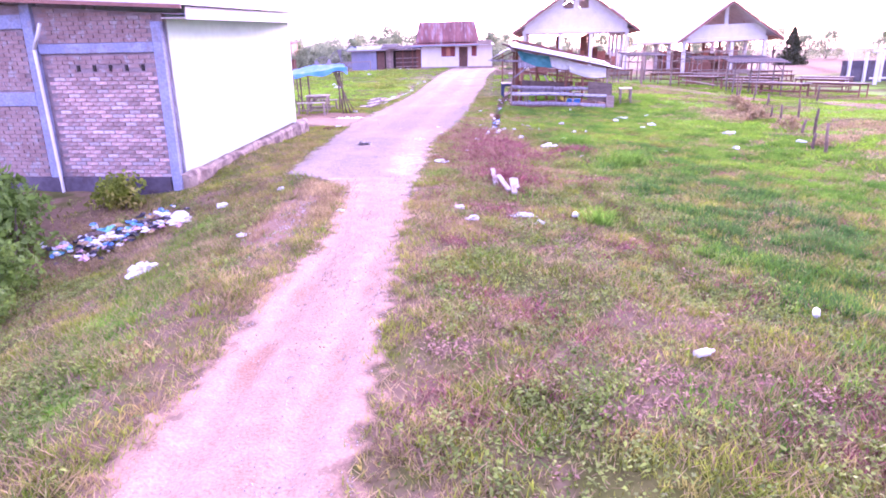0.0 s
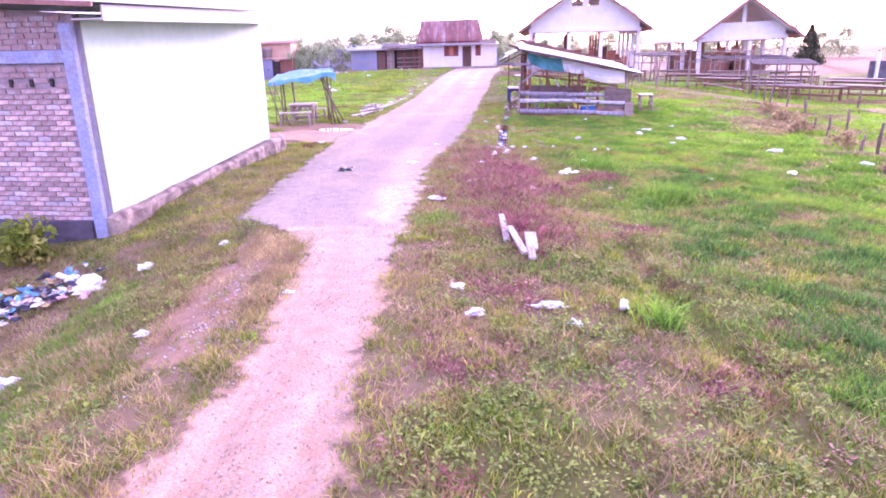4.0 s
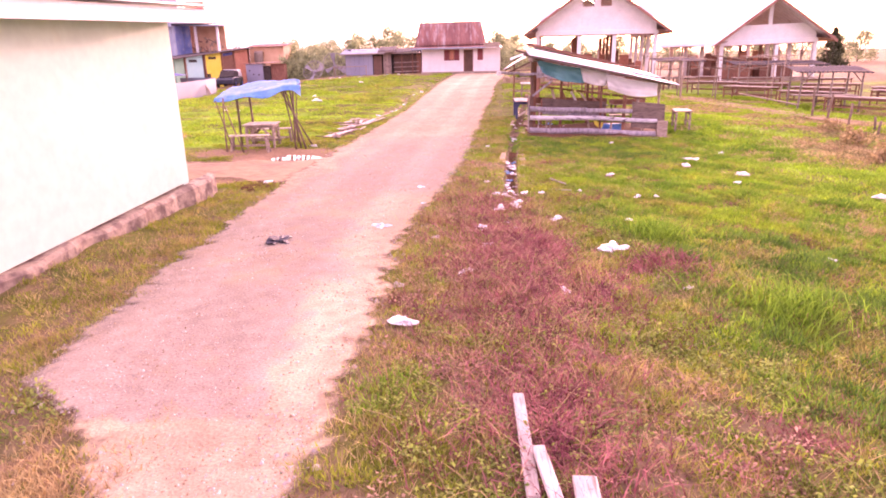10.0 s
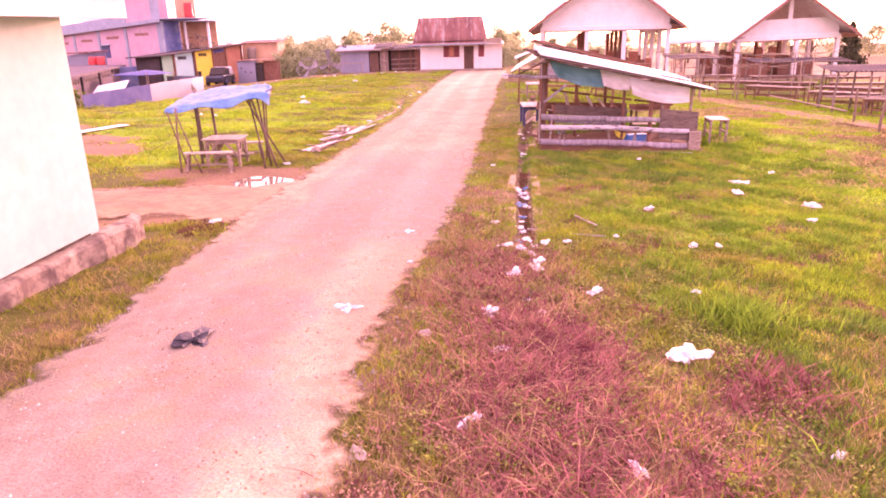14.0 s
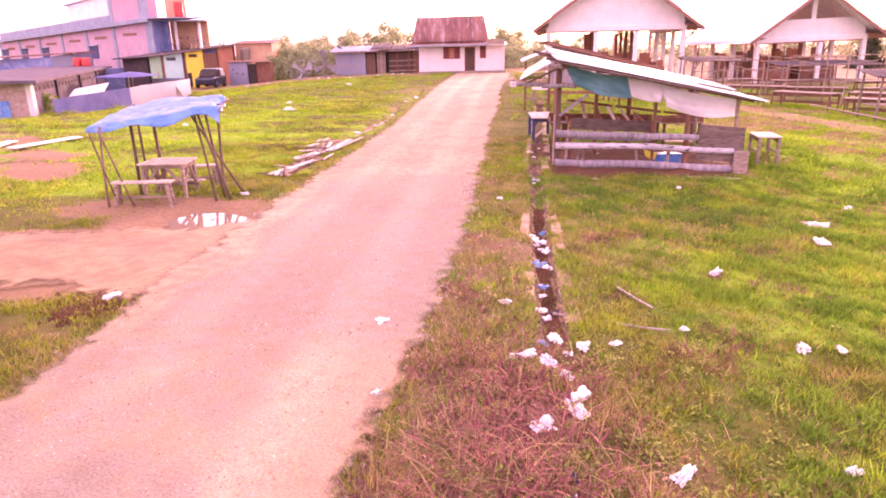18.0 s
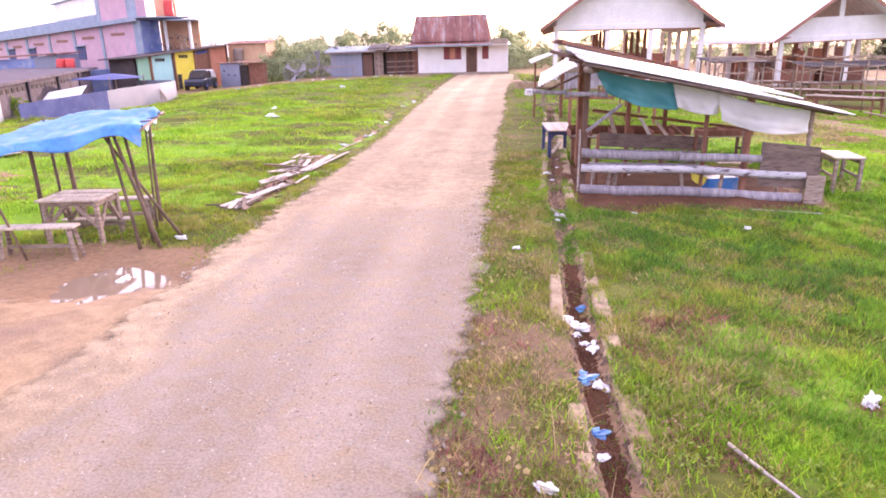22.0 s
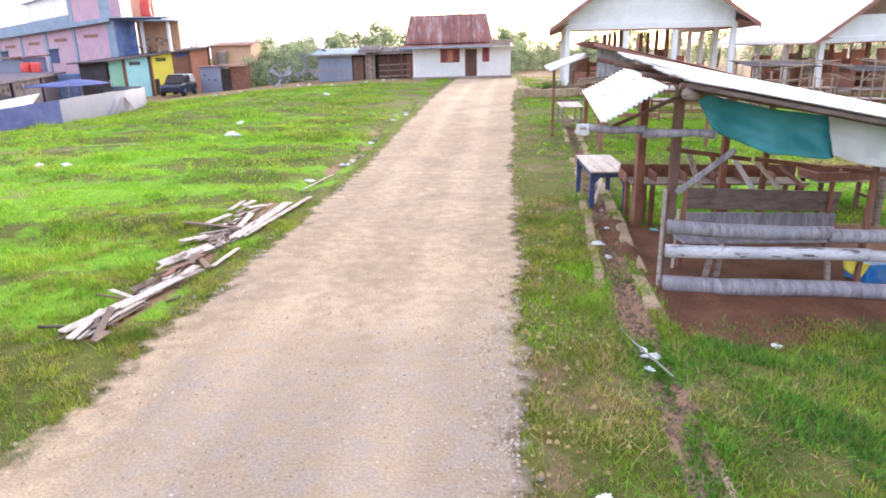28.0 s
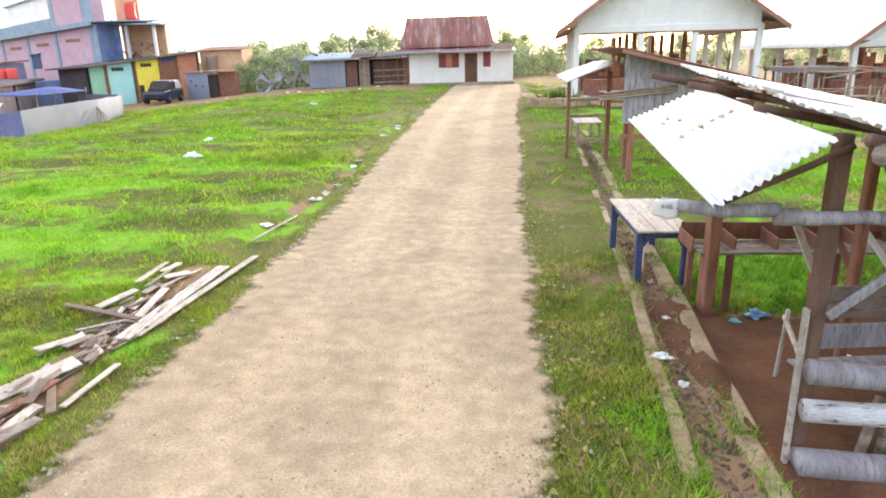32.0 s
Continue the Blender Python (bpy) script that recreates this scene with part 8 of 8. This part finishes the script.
x, y = cx[r] + g.normal(0, 0.07, len(r)), cy[r] + g.normal(0, 0.07, len(r))
blades("grass_tuft", x, y, 0.085 + 0 * x, 0.009, "blade", "taller loose grass tufts", 7, 0.55)
tx, ty = g.uniform(-18, -2.4, 1900), g.uniform(24, 64, 1900)
ok = (soil(tx, ty) < 0.3) & (tx < road_x(ty) - road_w(ty) - 0.5) & (g.random(1900) < sm(-0.2, 0.5, wob(tx * 0.5, ty * 1.1, 1.3, 5.0)))
tx, ty = tx[ok], ty[ok]
r = np.repeat(np.arange(len(tx)), 44)
x, y = tx[r] + g.normal(0, 0.24, len(r)), ty[r] + g.normal(0, 0.10, len(r))
half = r % 2 == 0
blades("field_tussock", x[half], y[half], 0.11 + 0 * x[half], 0.014, "lush", "deep green tussocks on the open field", 26, 0.6)
blades("field_tussock_dry", x[~half], y[~half], 0.12 + 0 * x[~half], 0.014, "lime", "yellow-green tussocks on the open field", 27, 0.6)
x = np.concatenate([g.normal(2.05, 0.09, 160), g.normal(3.4, 0.2, 500), g.normal(3.9, 0.25, 500)])
y = np.concatenate([g.normal(7.4, 0.09, 160), g.normal(15.2, 0.2, 500), g.normal(12.6, 0.25, 500)])
blades("grass_clump", x, y, 0.26 + 0 * x, 0.012, "lush", "tall arching grass clumps in the field", 8, 0.6)
# grass creeping over the road's edges
y = g.uniform(1, 48, 26000)
side = g.choice((-1, 1), 26000)
x = road_x(y) + side * (road_w(y) + 0.14 + np.abs(g.normal(0, 0.16, 26000)) - 0.14)
ok = ~((x < -1.5) & (np.abs(y - 20.6) < 2.1)) & (g.random(26000) < clumpy(x * 1.3, y * 1.3))
blades("grass_edge", x[ok], y[ok], 0.06 + 0 * x[ok], 0.011, "blade", "ragged grass along the road's edges", 13)
y = np.concatenate([g.uniform(17, 42, 11000), g.normal(24.6, 0.9, 10000)])
x = drain_x(y) + g.choice((-1, 1, 1), 21000) * np.abs(g.normal(0.05, 0.13, 21000))
ok = g.random(21000) < sm(-0.2, 0.5, wob(x, y * 0.8, 2.0, 6.0))
blades("drain_weeds", x[ok], y[ok], 0.045 + 0 * x[ok], 0.012, "lush", "weeds growing in and along the drain", 15, 0.9, "weeds")
# leafy ground weeds
x, y = sow(330000, -5.5, 7.0, 1.0, 28, 9, lambda x, y: sm(-0.1, 0.5, wob(x, y, 1.6, 4.0)) * (0.25 + 0.75 * sm(0, 2, x)) * (1 - 0.6 * dry(x, y)) * (1 - 0.7 * deep_turf(x, y)))
fine_blades("ground_weeds", x, y, 0.034 + 0 * x, 0.03, "bush", "small broad-leaved weeds among the grass", 9, 0.9, "weeds")
g = np.random.default_rng(33)
px, py = g.uniform(-0.6, 4.6, 26000), g.uniform(0.5, 20, 26000)
want = (0.25 + 0.75 * sm(-0.4, 0.6, wob(px, py, 1.7, 4.0) + 0.7 * wob(px, py, 5.3, 2.0))) * (1 - sm(12, 20, py) * 0.75) * (1 - 0.8 * sm(2.3, 3.6, px)) * sm(0.05, 0.7, px - edge_r(py) + 0.2 * wob(py, py, 1.7))
ok = (soil(px, py) < 0.25) & (g.random(len(px)) < want * 0.5)
px, py = px[ok], py[ok]
dead = (dry(px, py) + 0.35 * wob(px, py, 1.9, 6.0)) > 0.52
leafy("weeds_green", px[~dead], py[~dead], 0.065, 16, 0.085, 0.030, "weedleaf", "low broad-leaved green weeds in the rough grass", 34)
leafy("weeds_dead", px[dead], py[dead], 0.06, 13, 0.06, 0.028, "deadleaf", "withered reddish-brown weeds in the rough grass", 35)
px, py = g.uniform(-6.5, -1.5, 5000), g.uniform(2, 11, 5000)
ok = (soil(px, py) < 0.3) & (g.random(5000) < sm(-0.2, 0.5, wob(px, py, 1.3, 2.0)) * 0.5 * sm(-1.6, -2.6, px + 0.3 * wob(py, py)))
leafy("weeds_verge", px[ok], py[ok], 0.07, 16, 0.10, 0.034, "weedleaf", "low leafy weeds on the verge by the brick wall", 36)
px = np.concatenate([g.normal(-1.5, 0.10, 60), g.normal(-1.75, 0.25, 50), g.normal(-2.7, 0.35, 120)])
py = np.concatenate([g.normal(8.6, 0.5, 60), g.normal(9.7, 0.35, 50), g.normal(8.2, 1.2, 120)])
r = np.repeat(np.arange(len(px)), 46)
blades("verge_tuft", px[r] + g.normal(0, 0.07, len(r)), py[r] + g.normal(0, 0.09, len(r)), 0.075 + 0 * r, 0.009, "straw", "dull green tufts between the bare strips of the verge", 37, 0.6)
# dry twigs
g = np.random.default_rng(10)
x, y = g.normal(1.2, 0.42, 11000), g.normal(13.4, 2.0, 11000)
ok = soil(x, y) < 0.4
x, y = x[ok], y[ok]
blades("dry_twigs", x, y, 0.07 + 0.08 * g.random(len(x)), 0.009, "twig", "tangle of reddish dry twigs and dead weeds", 11, 1.0, "twigs")
x, y = g.normal(1.3, 0.35, 1500), g.normal(16.7, 0.5, 1500)
blades("dry_twigs", x, y, 0.09 + 0 * x, 0.011, "twig", "reddish dead stalks beside the drain", 16, 1.4, "twigs")
x, y = np.concatenate([g.normal(1.5, 0.3, 4200), g.normal(1.25, 0.22, 1500), g.normal(3.07, 0.2, 800), g.normal(2.15, 0.2, 600)]), np.concatenate([g.normal(14.3, 0.55, 4200), g.normal(10.3, 0.45, 1500), g.normal(13.9, 0.25, 800), g.normal(12.6, 0.3, 600)])
blades("dry_twig_heap", x, y, 0.13 + 0 * x, 0.009, "twig", "denser heap of dark reddish twigs", 12, 1.0, "twigs")

x, y = g.normal(1.2, 0.45, 2600), g.normal(14.0, 2.0, 2600)
blades("dead_stalks", x, y, 0.17 + 0 * x, 0.007, "straw", "long pale dead stalks lying over the dry weeds", 38, 1.5, "twigs")
x, y = g.normal(1.3, 0.35, 700), g.normal(13.6, 1.2, 700)
blades("dead_stalks", x, y, 0.2 + 0 * x, 0.007, "twig", "long reddish dead stalks lying over the dry weeds", 39, 1.5, "twigs")

# weeds by the brick wall
shrub2 = tree("bush", (-6.25, 8.9, hz(-6.25, 8.9)), 0.95, 0.75, 41, "bush", 0.1, 1500, 0.075, "bright green leafy bush by the rubbish heap", 0.5, "bushes by the wall")
for x, y, s in ((-5.6, 7.6, 0.7), (-7.1, 9.6, 1.1), (-5.2, 6.6, 0.55)):
    c = copy_thing(shrub2, pose(x, y, hz(x, y), 0, 0, x * 50))
    c.scale = (s, s, s)
tree("bush", (-5.5, 10.8, hz(-5.5, 10.8)), 0.52, 0.42, 43, "blade", 0.1, 900, 0.06, "dark green bush growing at the brick wall", 0.5, "bushes by the wall")
fieldbush = tree("bush", (10.3, 18.6, hz(10.3, 18.6)), 0.42, 0.42, 44, "straw", 0.1, 420, 0.06, "low dry straw-coloured bush by the fence posts", 0.5, "bushes by the fence")
for x, y, s in ((11.0, 21.9, 1.0), (11.8, 24.4, 1.0), (12.4, 26.6, 0.8), (9.3, 15.2, 0.6)):
    c = copy_thing(fieldbush, pose(x, y, hz(x, y), 0, 0, x * 50))
    c.scale = (s, s, s)
yardbush = tree("bush", (-22.6, 49.6, hz(-22.6, 49.6)), 1.1, 1.2, 45, "bush", 0.1, 900, 0.12, "green bush in front of the low building", 0.5, "bushes by the fence")
for x, y, s in ((-20.6, 52.5, 0.5), (-20.4, 56, 0.45)):
    c = copy_thing(yardbush, pose(x, y, hz(x, y), 0, 0, x * 50))
    c.scale = (s, s, s)


sheet_board = box("pale_sheet", "whitemetal", None, (0, 0, 0), (0.35, 2.4, 0.03), (0, 2, -14))
sheet_board.location = (-11.05, 31.2, hz(-11, 31.2) + 0.05)
tagged(sheet_board, "long pale sheet lying in the rough field", "sheet")

sheet_board = box("pale_sheet", "whitemetal", None, (0, 0, 0), (0.35, 2.0, 0.03), (0, 2, 12))
sheet_board.location = (-12.4, 31.0, hz(-12.4, 31.0) + 0.05)
tagged(sheet_board, "long pale sheet lying in the rough field", "sheet")

# ---- stones ----
def pebbles(name, x, y, size, mat, label, seed, lift=0.02):
    g = np.random.default_rng(seed)
    n = len(x)
    base = np.array([(1, 0, -0.4), (0, 1, -0.4), (-1, 0, -0.4), (0, -1, -0.4), (0, 0, 0.7)])
    v = base[None] * (size * g.uniform(0.4, 1.5, n))[:, None, None] * g.uniform(0.6, 1.3, (n, 5, 1))
    a = g.uniform(0, 6.28, n)
    co, si = np.cos(a)[:, None], np.sin(a)[:, None]
    v = np.stack([v[..., 0] * co - v[..., 1] * si + x[:, None], v[..., 0] * si + v[..., 1] * co + y[:, None], v[..., 2] + (height(x, y) + lift)[:, None]], -1)
    f = np.array([(0, 1, 4), (1, 2, 4), (2, 3, 4), (3, 0, 4)])
    fa = (f[None] + (np.arange(n) * 5)[:, None, None]).reshape(-1, 3)
    me = bpy.data.meshes.new(name)
    me.from_pydata(v.reshape(-1, 3).tolist(), [], fa.tolist())
    me.materials.append(M[mat])
    return tagged(new(name, me), label, "stones", kind="stuff")


g = np.random.default_rng(20)
y = np.append(g.uniform(2, 45, 14000), g.uniform(2, 24, 10000))
x = road_x(y) + g.uniform(-1, 1, 24000) * road_w(y)
pebbles("road_gravel", x, y, 0.008, "stone", "loose gravel and pebbles on the dirt road", 1, 0.019 + 0.018 * sm(10.36, 10.56, y))
y = g.uniform(9, 45, 2500)
x = road_x(y) + (road_w(y) + g.normal(-0.05, 0.12, 2500)) * g.choice((-1, 1), 2500)
pebbles("edge_stones", x, y, 0.02, "stone", "stones along the road's edges", 2, 0.02)
y = np.concatenate([g.uniform(4, 10.5, 2600), g.uniform(10, 44, 9000), g.normal(24.5, 1.6, 1600)])
x = road_x(y) + np.append(g.uniform(-1, 1, 11600), 1 - np.abs(g.normal(0, 0.13, 1600))) * road_w(y)
pebbles("dark_gravel", x, y, 0.0115, "edging", "darker gravel scattered on the dirt road", 5, 0.019 + 0.018 * sm(10.36, 10.56, y))
y = np.append(g.uniform(9, 40, 5000), g.normal(24.5, 1.2, 900))
x = road_x(y) + np.append(g.uniform(-0.97, 0.97, 5000), 1 - np.abs(g.normal(0, 0.14, 900))) * road_w(y)
pebbles("pale_pebbles", x, y, 0.014, "plinth_chip", "pale pebbles on the road", 7, 0.019 + 0.018 * sm(10.36, 10.56, y))
y = g.uniform(17, 34, 700)
x = road_x(y) + road_w(y) + np.abs(g.normal(0.1, 0.35, 700))
pebbles("leaf_litter", x, y, 0.02, "straw", "dry fallen leaves along the road's edge", 8, 0.045)
y = g.normal(8.2, 0.8, 450)
x = road_x(y) - road_w(y) - 0.55 + g.normal(0, 0.2, 450)
pebbles("verge_rubble", x, y, 0.011, "stone", "grey stony rubble on the verge", 6, 0.01)
x, y = g.normal(-2.95, 0.2, 500), g.normal(18.55, 0.17, 500)
pebbles("pit_soil", x, y, 0.035, "earth", "dark turned soil at the lane's corner", 9, 0.01)
# Darker earth crumbs along the near stretch of the drain bed.
y = g.uniform(17.6, 22.8, 2600)
pebbles("drain_mud", drain_x(y) + g.uniform(-0.09, 0.09, 2600), y, 0.03, "earth", "dark earth crumbs in the open drain", 10, 0.012)
y = g.uniform(17.6, 42, 6500)
x = drain_x(y) + g.uniform(-0.14, 0.14, 6500)
pebbles("drain_rubble", x, y, 0.028, "drainsoil", "brown soil and rubble in the drain", 3, 0.0)

# ---- bricks of the end wall ----
brick_meshes = []
for k in range(4):
    rnd = random.Random(k)
    bm = bmesh.new()
    add_box(bm, (0.212 + rnd.uniform(-0.006, 0.006), 0.03, 0.058), Matrix.Identity(4), 0.005)
    for v in bm.verts:
        v.co.x += rnd.uniform(-0.003, 0.003)
        v.co.z += rnd.uniform(-0.002, 0.002)
    me = bpy.data.meshes.new("brick")
    bm.to_mesh(me)
    bm.free()
    me.materials.append(M["brick"])
    brick_meshes.append(me)
for me in brick_meshes[:2]:
    pale = me.copy()
    pale.materials[0] = M["palebrick"]
    brick_meshes.append(pale)
end_wall = next(c for c in roadside.children if c.name.startswith("end_wall"))
WALL_TURN = math.degrees(math.atan2(UN.y, UN.x))
rnd = random.Random(77)
inv = Matrix.Translation(-roadside.location)
rest = bmesh.new()
count = 0
row = 0
z = -0.62
while z < 3.2:
    n0 = -0.29 - (0.11 if row % 2 else 0)
    nn = n0
    while nn > -7.6:
        if not (-2.72 < nn < -2.28) and not (nn > -2.7 and 2.08 < z < 2.33) and not (nn < -2.5 and (1.19 < z < 1.49 or 2.52 < z)) and z < 2.70 - 0.0687 * nn:
            vent = 1.79 < z < 1.96 and any(abs(nn - (-0.46 - 0.31 * k)) < 0.10 for k in range(5))
            if not vent:
                m = Matrix.Translation(inv @ bpt(0.045 + rnd.uniform(-0.004, 0.004), nn, z)) @ pose(0, 0, 0, 0, 0, WALL_TURN)
                if count < 300 and nn > -2.3:
                    limed = rnd.random() < (0.05 if z > 1.9 else 0.16)
                    o = new("brick", brick_meshes[4 + rnd.randrange(2) if limed else rnd.randrange(4)])
                    o.parent = end_wall
                    o.matrix_basis = m
                    count += 1
                else:
                    add_box(rest, (0.212, 0.03, 0.058), m)
        nn -= 0.226
    z += 0.072
    row += 1
o = part("brickwork", rest, "brick", end_wall)
o["kind"] = "stuff"
